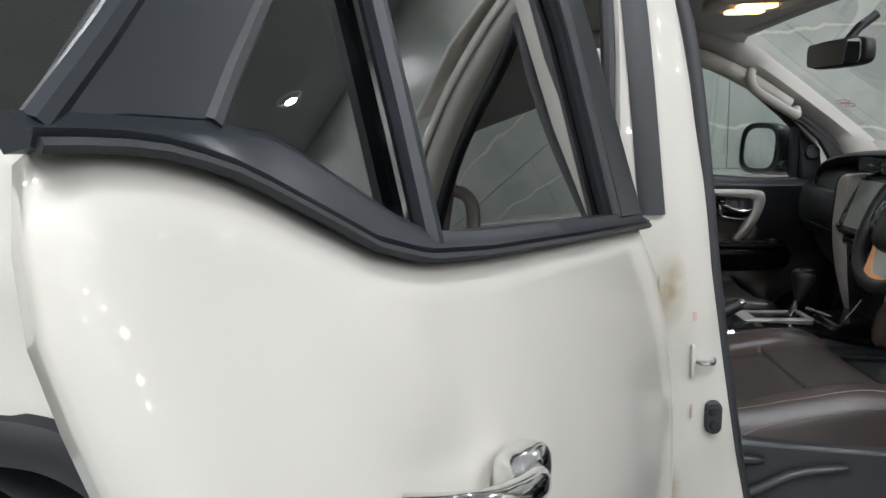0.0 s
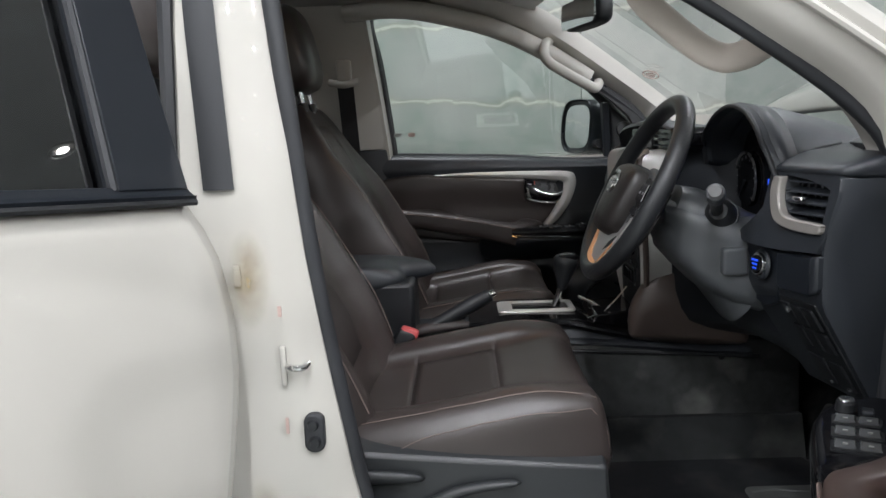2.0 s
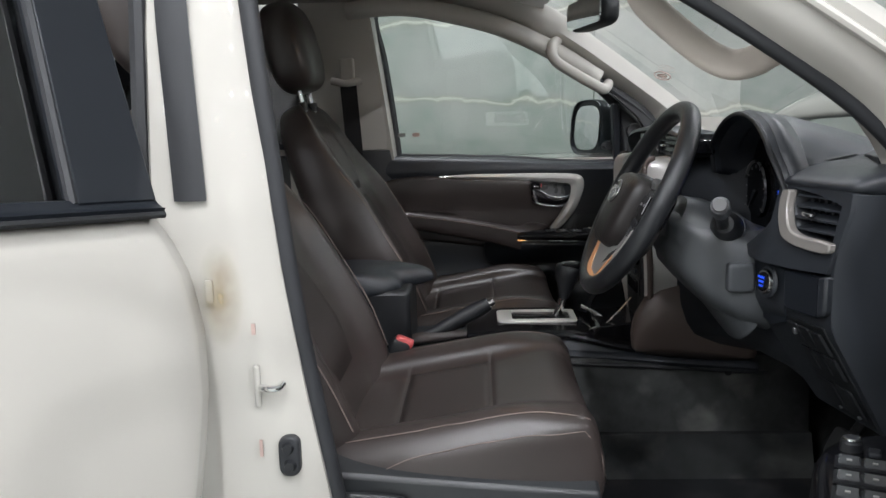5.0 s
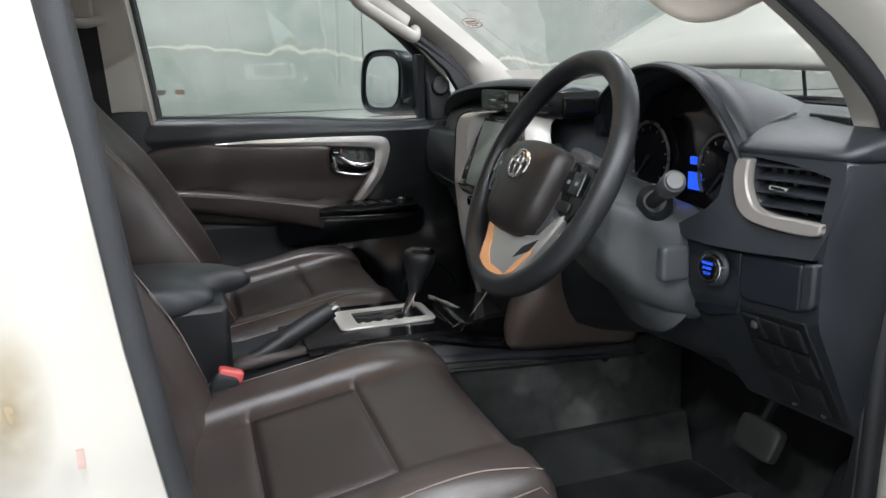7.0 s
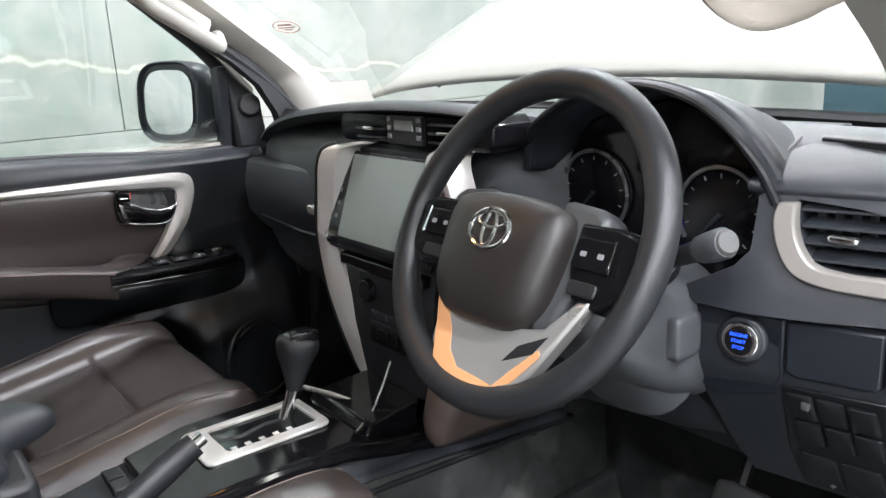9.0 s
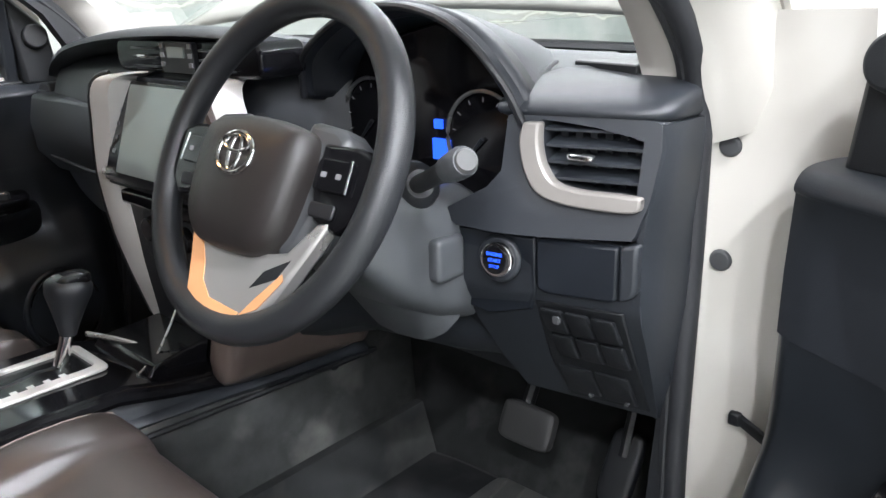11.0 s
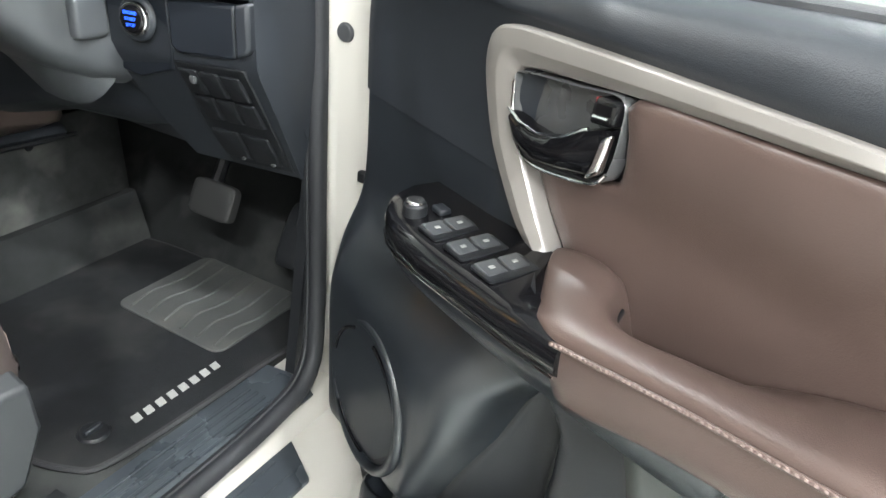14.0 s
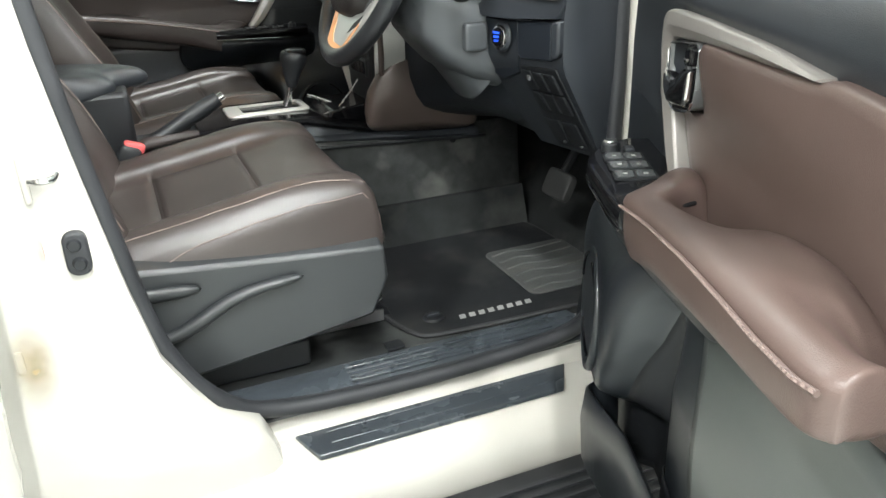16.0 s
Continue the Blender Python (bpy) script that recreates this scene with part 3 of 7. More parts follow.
    part("side_step", loft([[(x, s * y, z) for y, z in board] for x in (-0.85, 0.4, 0.95)]), PLASTIC_LO, suv, "black ribbed side step", bev=0.003)
    for k in range(5):
        part("tread", box(-0.7, 0.85, s * (0.85 + 0.022 * k), s * (0.858 + 0.022 * k), 0.376, 0.382), RUBBER, suv, bev=0.001)
    # striker, door switch, rear door hinges
    if near:
        part("striker_plate", box(-0.018, -0.010, -0.790, -0.781, 0.935, 0.990), PAINT, suv, bev=0.003)
        part("striker_bar", tube(cr([(-0.008, -0.79, 0.962), (0.002, -0.798, 0.963), (0.014, -0.796, 0.963), (0.018, -0.785, 0.965)], 4), 0.0046, 10), CHROME, suv, "steel door striker")
        part("door_switch", prism(rounded((0.021, 0.869), (0.027, 0.054), 0.012), "y", -0.790, -0.765), RUBBER, suv, "black rubber door switch", bev=0.003)
        part("switch_button", disc((0.022, -0.790, 0.858), (0, -1, 0), 0.0085, 0.006, 18, 0.006), PLASTIC_LO, suv)
        part("switch_button", disc((0.020, -0.790, 0.881), (0, -1, 0), 0.008, 0.004, 18, 0.006), PLASTIC_LO, suv)
        for z in (1.085, 0.745):
            part("door_hinge", blob((-0.066, -0.786, z), (0.010, 0.006, 0.030), 0.4, 14, 8), PAINT, suv, "cream rear door hinge")
            part("rust_stain", sheet([[(lerp(-0.080, -0.022, i / 6), -0.7892, lerp(z - 0.075, z + 0.065, j / 6)) for j in range(7)] for i in range(7)]), STAIN, suv, "yellow rust stain on the pillar")
        part("pillar_sticker", box(-0.016, -0.012, -0.7895, -0.7875, 0.870, 0.892), REDINK, suv, "faded red sticker")
        part("pillar_sticker", box(-0.016, -0.011, -0.7895, -0.7875, 1.030, 1.044), REDINK, suv, "faded red sticker")
    # rear wing with the wheel arch
    rows = []
    cx, cz = -1.37, 0.35
    ARCH_LINE = [(-1.86, 0.48), (-1.84, 0.70), (-1.77, 0.83), (-1.62, 0.885), (-1.40, 0.892), (-1.18, 0.890), (-1.05, 0.880), (-0.99, 0.866), (-0.94, 0.840), (-0.906, 0.808), (-0.896, 0.778), (-0.890, 0.66), (-0.886, 0.48)]
    for i in range(19):
        x0 = lerp(-0.90, -2.35, i / 18)
        zb = along(ARCH_LINE, x0) if -1.86 < x0 < -0.886 else 0.48
        zt = 1.325 + 0.02 * math.sin(i / 18 * 3)
        col = []
        for j in range(13):
            z = lerp(zb, zt, j / 12)
            x = lerp(along(REAR_EDGE, z) - 0.004, -2.35, i / 18)
            flare = 0.034 * math.exp(-((z - zb) / 0.10) ** 2) if x0 > -1.9 else 0.0
            ridge = 0.018 * math.exp(-((x + 1.08 + 0.18 * (1.2 - z)) / 0.06) ** 2) * math.exp(-((z - 1.05) / 0.2) ** 2)
            col.append((x, s * (side_y(x, z) + flare + ridge), z))
        rows.append(col)
    part("rear_wing", sheet(rows), PAINT, suv, smooth=60, thick=0.012)
    arch = cr([(x, s * 0.925, z) for x, z in ARCH_LINE], 4)
    part("arch_trim", tube(arch, 0.045, 10, flat=0.7, up=(0, 1, 0)), PLASTIC_LO, suv, "black plastic wheel arch trim")
    part("arch_liner", sheet([[(cx + 0.50 * math.cos(a), s * y, cz + 0.50 * math.sin(a)) for y in (0.88, 0.55)] for a in [math.pi * k / 20 for k in range(21)]]), PLASTIC_LO, suv, thick=0.006)
    part("door_jamb", sheet([[(along(REAR_EDGE, z) + e, s * (side_y(0, z) - 0.020), z) for z in [0.48 + 0.085 * k for k in range(11)]] for e in (-0.06, 0.0, 0.06)]), PAINT, suv, smooth=60, thick=0.01)
    # rear quarter window and its dark surround
    quarter = [(-1.085, 1.345), (-0.93, 1.60), (-1.95, 1.60), (-2.25, 1.36)]
    part("quarter_glass", loft([[(x, s * (side_y(x, z) - 0.006 - d), z) for x, z in quarter] for d in (0, 0.005)]), PRIVACY, suv, "dark tinted rear quarter window")
    for a, b in zip(quarter, quarter[1:] + quarter[:1]):
        n = 6
        part("window_seal", tube([(lerp(a[0], b[0], k / n), s * side_y(0, lerp(a[1], b[1], k / n)), lerp(a[1], b[1], k / n)) for k in range(n + 1)], 0.012, 8), RUBBER, suv)
    # front wing
    rows = []
    fx = 1.37
    for i in range(15):
        x = lerp(0.93, 2.25, i / 14)
        d = abs(x - fx)
        zb = max(0.45, cz + math.sqrt(max(0.0, 0.5 * 0.5 - d * d))) if d < 0.5 else 0.45
        rows.append([(x, s * (side_y(0, z) - 0.03 * max(0, (x - 1.6)) ** 2 * 3 - (0.12 if j == 9 else 0) - (0.04 if j == 8 else 0)), z) for j in range(10) for z in (lerp(zb, 1.15 - 0.06 * (x - 0.93), min(j, 8) / 8) + (0.01 if j == 9 else 0),)])
    part("front_wing", sheet(rows), PAINT, suv, smooth=60, thick=0.01)
    # wheels
    for wx, ww in ((-1.37, "rear"), (1.37, "front")):
        wh = part("wheel", disc((wx, s * 0.66, 0.385), (0, s, 0), 0.385, 0.22, 48), TYRE, suv, "black tyre on a silver alloy wheel", bev=0.03)
        part("rim", disc((wx, s * 0.872, 0.385), (0, s, 0), 0.24, 0.012, 40, 0.22), ALLOY, wh, "silver alloy rim", bev=0.004)


body_side(-1)
body_side(1)

part("corner_garnish", loft([[(x, 0.640, z), (x, 0.672, z), (x + 0.055, 0.676, z + 0.012), (x + 0.060, 0.644, z + 0.012)] for x, z in ((0.795, 1.150), (0.780, 1.215), (0.745, 1.275), (0.690, 1.325), (0.620, 1.372))]), PLASTIC_LO, suv, "black garnish at the foot of the pillar", smooth=60)
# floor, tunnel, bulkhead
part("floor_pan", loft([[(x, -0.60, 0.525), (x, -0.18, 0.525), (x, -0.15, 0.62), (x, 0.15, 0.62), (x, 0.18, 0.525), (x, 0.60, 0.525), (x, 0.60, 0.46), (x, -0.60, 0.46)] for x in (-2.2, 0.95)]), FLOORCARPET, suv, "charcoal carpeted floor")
part("toe_board", loft([[(0.93, y, 0.50), (1.10, y, 0.72), (1.16, y, 1.14), (1.20, y, 1.14), (1.16, y, 0.70), (0.97, y, 0.46)] for y in (-0.68, 0.68)]), CARPET_SHADED, suv)
part("kick_panel", prism([(0.80, 0.53), (0.84, 0.80), (0.86, 0.95), (1.12, 0.95), (1.08, 0.7), (0.94, 0.52)], "y", -0.652, -0.635), PLASTIC_LO, suv)
part("kick_panel", prism([(0.80, 0.53), (0.84, 0.80), (0.86, 0.95), (1.12, 0.95), (1.08, 0.7), (0.94, 0.52)], "y", 0.635, 0.652), PLASTIC_LO, suv)
# Added dark block that shuts out the bright gap before the far door.
part("gap_block", box(0.806, 0.90, 0.668, 0.692, 0.45, 1.16), PLASTIC_LO, suv, "", bev=0.004)
# roof and its lining
rows, rows2 = [], []
for i in range(13):
    x = lerp(0.46, -2.25, i / 12)
    dip = -0.055 * math.exp(-((x - 0.5) / 0.18) ** 2) - 0.06 * math.exp(-((x + 2.3) / 0.3) ** 2)
    ys = [lerp(-1, 1, j / 12) for j in range(13)]
    rows.append([(x + 0.06 * (1 - v * v) * (1 if i == 0 else 0), 0.60 * v, 1.735 + 0.05 * (1 - v * v) + dip) for v in ys])
    rows2.append([(x, 0.585 * v, 1.665 + 0.022 * (1 - v ** 4) + dip - 0.03 * v ** 8) for v in ys])
part("roof", sheet(rows), PAINT, suv, smooth=60, thick=0.01)
part("roof_lining", sheet(rows2), LINING, suv, "pale grey fabric roof lining", smooth=60, thick=0.01)
part("roof_lamp", prism(rounded((0.30, 0.0), (0.20, 0.17), 0.03), "z", 1.612, 1.640), LINING_PL, suv, "overhead lamp console", bev=0.006)
for y in (-0.045, 0.045):
    part("map_lamp", prism(rounded((0.30, y), (0.09, 0.05), 0.012), "z", 1.606, 1.613), LAMPGLOW, suv, "lit warm map lamp")
# windscreen: low edge at the cowl, high edge at the roof
rows = []
for i in range(9):
    t = i / 8
    rows.append([(lerp(1.06, 0.46, t) + (1 - v * v) * lerp(0.13, 0.07, t) , v * lerp(0.70, 0.595, t), lerp(1.205, 1.625, t) + 0.012 * math.sin(math.pi * t) + 0.035 * (1 - v * v) * t) for v in [lerp(-1, 1, j / 14) for j in range(15)]])
shield = part("windscreen", sheet(rows), CLEAR, suv, "clear raked windscreen", smooth=60)
shield.visible_shadow = False
part("windscreen_band", tube([(p[0] - 0.004, p[1], p[2] + 0.002) for p in rows[0]], 0.020, 8, flat=0.5), PLASTIC_LO, suv, "black lower band of the windscreen")
part("header_rail", tube([(p[0] - 0.02, p[1], p[2] - 0.012) for p in rows[-1]], 0.035, 10, flat=0.6), LINING, suv)
# tail end
part("tailgate", loft([[(-2.28, y, 0.55), (-2.36, y, 0.9), (-2.33, y, 1.30), (-2.26, y, 1.72), (-2.20, y, 1.72), (-2.25, y, 1.25), (-2.22, y, 0.55)] for y in (-0.80, -0.4, 0.4, 0.80)]), PAINT, suv)
for s in (-1, 1):
    part("rear_side_lining", prism([(-2.2, 0.5), (-1.05, 0.5), (-1.02, 1.30), (-0.95, 1.34), (-2.2, 1.36)], "y", s * 0.70, s * 0.74), PLASTIC, suv)
    part("pillar_cover", loft([[(x, s * y, z) for x, y in ((-0.138 if s < 0 else -0.25, 0.70 - 0.2 * max(0, z - 1.2)), (-0.125 if s < 0 else -0.22, 0.665 - 0.16 * max(0, z - 1.2)), (-0.09 - 0.05 * (z - 1.2), 0.66 - 0.16 * max(0, z - 1.2)), (along(PILLAR_FRONT, z) - 0.02, 0.69 - 0.2 * max(0, z - 1.2)), (along(PILLAR_FRONT, z) - 0.03, 0.715 - 0.2 * max(0, z - 1.2)))] for z in (1.20, 1.35, 1.5, 1.63)]), LINING_PL, suv, "pale grey upper pillar cover", smooth=60)
    part("pillar_cover", loft([[(x, s * y, z) for x, y in ((-0.255, 0.695), (-0.21, 0.665), (-0.05, 0.66), (along(PILLAR_FRONT, z) - 0.015, 0.69), (along(PILLAR_FRONT, z) - 0.02, 0.715))] for z in (0.60, 0.75, 0.9, 1.05, 1.197)]), PLASTIC_LO, suv, "black lower pillar cover", smooth=60)
# scuttle, engine bay floor and front end
part("scuttle", loft([[(1.10, y, 1.13), (1.20, y, 1.155), (1.32, y, 1.12), (1.34, y, 1.0), (1.10, y, 1.0)] for y in (-0.70, 0.0, 0.70)]), PLASTIC_LO, suv)
part("engine_bay", box(1.2, 2.2, -0.72, 0.72, 0.4, 0.85), PLASTIC_LO, suv)
part("front_end", loft([[(2.20, y, 0.40), (2.34 - 0.18 * abs(y), y, 0.5), (2.36 - 0.18 * abs(y), y, 0.85), (2.28 - 0.16 * abs(y), y, 1.03), (2.16, y, 1.03)] for y in (-0.84, -0.5, 0.0, 0.5, 0.84)]), PAINT, suv, smooth=60)

# ---- bonnet, propped open ----
bonnet = thing("bonnet", "cream-white bonnet propped half open above the engine bay", "bonnet", Matrix.Translation((1.14, 0.015, 1.260)) @ pose(0, 0, 0, 0, -30, 0))
rows = []
for i in range(9):
    x = 1.02 * i / 8
    w = lerp(0.79, 0.75, i / 8)
    rows.append([(x + 0.05 * (1 - v * v) * (1 if i == 8 else 0) - 0.035 * v * v * (1 - i / 8), w * v, 0.028 * (1 - v * v) - 0.012 * v ** 8 - 0.10 * (i / 8) ** 2) for v in [lerp(-1, 1, j / 12) for j in range(13)]])
part("bonnet_skin", sheet(rows), PAINT, bonnet, smooth=60, thick=0.02)
part("bonnet_frame", tube([(0.05, -0.6, -0.03), (0.9, -0.55, -0.11), (0.9, 0.55, -0.11), (0.05, 0.6, -0.03)], 0.022, 8), PAINT, bonnet)
part("prop_rod", tube([(0.75, 0.62, -0.10), (0.62, 0.66, -0.60)], 0.006, 8), PLASTIC_LO, bonnet)

# ---- rear doors ----
SWING = Matrix.Translation((-0.114, -0.8365, 0)) @ pose(0, 0, 0, 0, 0, 65) @ Matrix.Translation((0.114, 0.8365, 0))
rdoor = thing("rear_door", "wide open cream-white rear door with dark tinted glass", "car door", SWING, "rear doors")
FRONT_EDGE = [(0.45, -0.19), (0.70, -0.16), (0.83, -0.130), (0.90, -0.106), (0.97, -0.082), (1.05, -0.067), (1.12, -0.070), (1.165, -0.086), (1.19, -0.100)]
rows = []
for i in range(33):
    u = i / 32
    x0 = lerp(-1.044, -0.098, u)
    col = []
    for j in range(21):
        z = lerp(0.46, along(BELT_LOW, x0), j / 20)
        x = lerp(along(REAR_EDGE, z), along(FRONT_EDGE, z), u)
        y = side_y(0, z) - 0.010 * math.exp(-((u - 1) / 0.015) ** 2) - 0.006 * math.exp(-(u / 0.015) ** 2)
        y += 0.012 * math.exp(-((z - 0.66) / 0.05) ** 2) - 0.008 * math.exp(-((z - 0.57) / 0.06) ** 2)
        y -= 0.026 * math.exp(-((x + 0.775) / 0.055) ** 2 - ((z - 1.052) / 0.036) ** 2)
        col.append((x, -y, z))
    rows.append(col)
part("door_skin", sheet(rows), PAINT, rdoor, smooth=70, thick=0.03)
n = 40
rings = []
for i in range(n + 1):
    x = lerp(-1.036, -0.098, i / n)
    a, b = along(BELT_LOW, x) - 0.004, along(BELT_TOP, x)
    ya, yb = side_y(0, a) + 0.006, side_y(0, b) + 0.002
    h = b - a
    rings.append([(x, -y, z) for y, z in ((ya - 0.02, a), (ya, a + 0.003), (ya + 0.004, a + 0.012), (lerp(ya, yb, 0.5) + 0.006, a + h * 0.5), (yb + 0.003, b - 0.006), (yb - 0.002, b), (yb - 0.025, b))])
part("belt_moulding", loft(rings), SLATE, rdoor, "wide satin slate waistline moulding", smooth=50)
part("belt_seal", tube([(x, -(side_y(0, along(BELT_LOW, x)) + 0.010), along(BELT_LOW, x)) for x in [lerp(-1.034, -0.1, k / 40) for k in range(41)]], 0.0045, 6), PLASTIC_LO, rdoor)


def film(name, outline, d0, d1, material, label=""):
    """A flat piece in the leaning side-window plane, d0 to d1 proud of it."""
    return part(name, loft([[(x, -(side_y(0, z) + d), z) for x, z in outline] for d in (d0, d1)]), material, rdoor, label, bev=0.002)


film("rear_film", [(-1.020, 1.343), (-0.971, 1.345), (-0.913, 1.342), (-0.846, 1.412), (-0.800, 1.457), (-0.635, 1.62), (-0.730, 1.62), (-0.921, 1.437)], -0.015, 0.0, SLATE, "satin dark film on the window frame")
film("front_film", [(-0.200, 1.209), (-0.099, 1.203), (-0.096, 1.47), (-0.105, 1.62), (-0.200, 1.62), (-0.178, 1.47)], -0.03, 0.004, SLATE, "satin dark film on the door pillar")
film("window_glass", [(-0.913, 1.342), (-0.866, 1.330), (-0.826, 1.309), (-0.758, 1.270), (-0.712, 1.249), (-0.637, 1.239), (-0.40, 1.222), (-0.19, 1.207), (-0.172, 1.47), (-0.19, 1.62), (-0.64, 1.62)], -0.026, -0.021, PRIVACY, "dark tinted reflective window glass")
rail = lambda pts, r, name, m=RUBBER: part(name, tube([(x, -(side_y(0, z) - 0.004), z) for x, z in pts], r, 8), m, rdoor)
rail([(-0.707, 1.240), (-0.697, 1.344), (-0.687, 1.485), (-0.676, 1.62)], 0.012, "division_bar", SLATE)
rail([(-0.914, 1.340), (-0.884, 1.373), (-0.846, 1.412), (-0.800, 1.457), (-0.640, 1.615)], 0.008, "frame_seal")
rail([(-0.201, 1.209), (-0.178, 1.47), (-0.198, 1.61)], 0.007, "frame_seal")
rail([(-1.025, 1.340), (-0.975, 1.385), (-0.921, 1.437), (-0.735, 1.615)], 0.009, "frame_seal", SLATE)
part("handle", tube(cr([(-0.838, -0.868, 1.082), (-0.815, -0.908, 1.078), (-0.770, -0.918, 1.068), (-0.720, -0.916, 1.058), (-0.690, -0.900, 1.052)], 4), [0.010, 0.011, 0.012, 0.013] + [0.014] * 9 + [0.014] * 4, 12), CHROME, rdoor, "chrome pull handle")
part("handle_end", blob((-0.690, -0.894, 1.050), (0.062, 0.040, 0.050), 0.6), CHROME, rdoor, "chrome handle cap")
# inner lining of the door
part("door_lining", prism([(-0.76, 0.55), (-0.22, 0.55), (-0.14, 1.17), (-0.62, 1.20), (-0.80, 1.24), (-0.98, 1.31), (-0.97, 1.10), (-0.85, 0.85)], "y", -0.79, -0.75), PLASTIC, rdoor, bev=0.01)
tagged(copy_thing(rdoor, Matrix.Diagonal((1, -1, 1, 1))), "closed cream-white rear door with dark tinted glass")

# ---- front doors: s runs from hinge to latch, y out of the car, inner plane y = 0 ----
OPEN = math.degrees(math.atan2(-math.sin(math.radians(64)), -math.cos(math.radians(64))))
fdoor = thing("front_door", "front door with brown leather armrest and silver trim", "car door", Matrix.Translation((0.777, -0.803, 0)) @ pose(0, 0, 0, 0, 0, OPEN), "front doors")
skin = []
for z in (0.47, 0.52, 0.62, 0.80, 0.95, 1.08, 1.155):
    yo = side_y(0, z) - 0.845
    front, rear = along([(0.47, 0.04), (0.6, -0.01), (0.8, -0.035), (1.16, -0.03)], z), along([(0.47, 0.80), (0.55, 0.842), (0.62, 0.850), (1.16, 0.850)], z)
    skin.append([(front, 0.070, z), (front - 0.02, 0.10 + yo, z), (front + 0.05, 0.128 + yo, z), (lerp(front, rear, 0.5), 0.135 + yo, z), (rear - 0.05, 0.128 + yo, z), (rear + 0.03, 0.115 + yo, z), (rear + 0.022, 0.100, z), (rear + 0.010, 0.092, z), (rear + 0.008, 0.022, z), (rear - 0.010, 0.070, z)])
part("door_shell", loft(skin), PAINT, fdoor, smooth=40)
# upper panel under the window
prof = [(-0.004, 0.985), (-0.004, 1.05), (-0.001, 1.117), (-0.0025, 1.1205), (-0.0040, 1.126), (-0.0035, 1.134), (-0.0010, 1.146), (0.0030, 1.156), (0.0090, 1.164), (0.020, 1.170), (0.040, 1.173), (0.062, 1.173), (0.062, 1.05), (0.03, 0.98)]
WAIST = [(-0.04, 1.150), (0.15, 1.1465), (0.22, 1.150), (0.28, 1.155), (0.36, 1.163), (0.43, 1.168), (0.60, 1.176), (0.85, 1.186)]
rings = []
for i in range(41):
    s = lerp(-0.036, 0.845, i / 40)
    rise = (along(WAIST, s) - 0.006 - 1.117) / 0.056
    back = 0.026 * max(0.0, min(1.0, (s - 0.23) / 0.03))
    rings.append([(s, y + 0.006 * math.exp(-((s + 0.036) / 0.008) ** 2) + (back if y < 0 and z < 1.1 else 0.0), 1.117 + (z - 1.117) * rise if z > 1.117 else z) for y, z in prof])
part("upper_panel", loft(rings), PLASTIC, fdoor, "grained charcoal upper door panel", smooth=60)
part("shell_end", loft([[(0.836, y, z), (0.862, y + 0.001, z), (0.866, 0.090, z), (0.836, 0.066, z)] for y, z in ((0.020, 1.05), (0.022, 1.15), (0.025, 1.20), (0.029, 1.265), (0.045, 1.30))]), PAINT, fdoor, "painted end of the door", bev=0.005)
part("end_seal", tube([(0.846, 0.0185, z) for z in (0.56, 0.80, 1.0, 1.10, 1.155)], 0.0030, 8), RUBBER, fdoor, "black seal on the door's end")
part("waist_seal", loft([[(s, 0.050, along(WAIST, s) - 0.008), (s, 0.052, along(WAIST, s) - 0.002), (s, 0.060, along(WAIST, s) + 0.001), (s, 0.070, along(WAIST, s)), (s, 0.070, along(WAIST, s) - 0.012)] for s in [lerp(0.05, 0.835, k / 20) for k in range(21)]]), RUBBER, fdoor, "black seal along the window", smooth=50)
# dark main panel: swells round the loudspeaker in front, lies back behind the padded insert
def panel_y(s, z):
    """How far the moulded main panel stands off the door plane at s along and z up."""
    d = 1 / (1 + math.exp((s - 0.235 - 0.10 * (z - 0.6)) / 0.014)) / (1 + math.exp((z - 0.840 + 0.15 * max(0, s)) / 0.018))
    d *= lerp(0.42, 1.0, max(0.0, min(1.0, (s + 0.036) / 0.05)))
    d /= 1 + math.exp(-(z - 0.576) / 0.006)
    back = 0.020 / (1 + math.exp(-(s - 0.235 - 0.35 * max(0, 0.97 - z)) / 0.010)) if z > 0.82 else 0.020 / (1 + math.exp(-(s - 0.30) / 0.02)) * max(0, (z - 0.7) / 0.12)
    y = -0.003 + 0.010 * max(0.0, (z - 0.985) / 0.04) - 0.064 * d + back + 0.008 * math.exp(-((s + 0.036) / 0.008) ** 2) + 0.012 * (0.9 - z) * (s > 0.2)
    # deep scoop behind the loudspeaker
    left = along([(0.43, 0.135), (0.595, 0.190), (0.708, 0.240), (0.764, 0.258), (0.805, 0.285)], z)
    right = along([(0.43, 0.300), (0.722, 0.318), (0.769, 0.315), (0.805, 0.290)], z)
    scoop = 1 / (1 + math.exp((left - s) / 0.004)) / (1 + math.exp((s - right) / 0.006)) / (1 + math.exp((z - 0.800) / 0.006))
    return y + 0.042 * scoop


rows = [[(s, panel_y(s, z), z) for z in [lerp(0.43, 1.025, j / 90) for j in range(91)]] for s in [lerp(-0.036, 0.845, i / 130) for i in range(131)]]
part("main_panel", sheet(rows), DOORSKIN, fdoor, "charcoal main door panel", smooth=70, thick=0.02, facing=(0, -1, 0))
edge = [(0.45, 0.470), (0.60, 0.455), (0.70, 0.440), (0.786, 0.411), (0.841, 0.376), (0.92, 0.345)]
rows = [[(s, panel_y(s, z) - 0.005, z) for z in [lerp(0.45, 0.915, j / 20) for j in range(21)] for s in [lerp(along(edge, z), 0.79, k / 20)]] for k in range(21)]
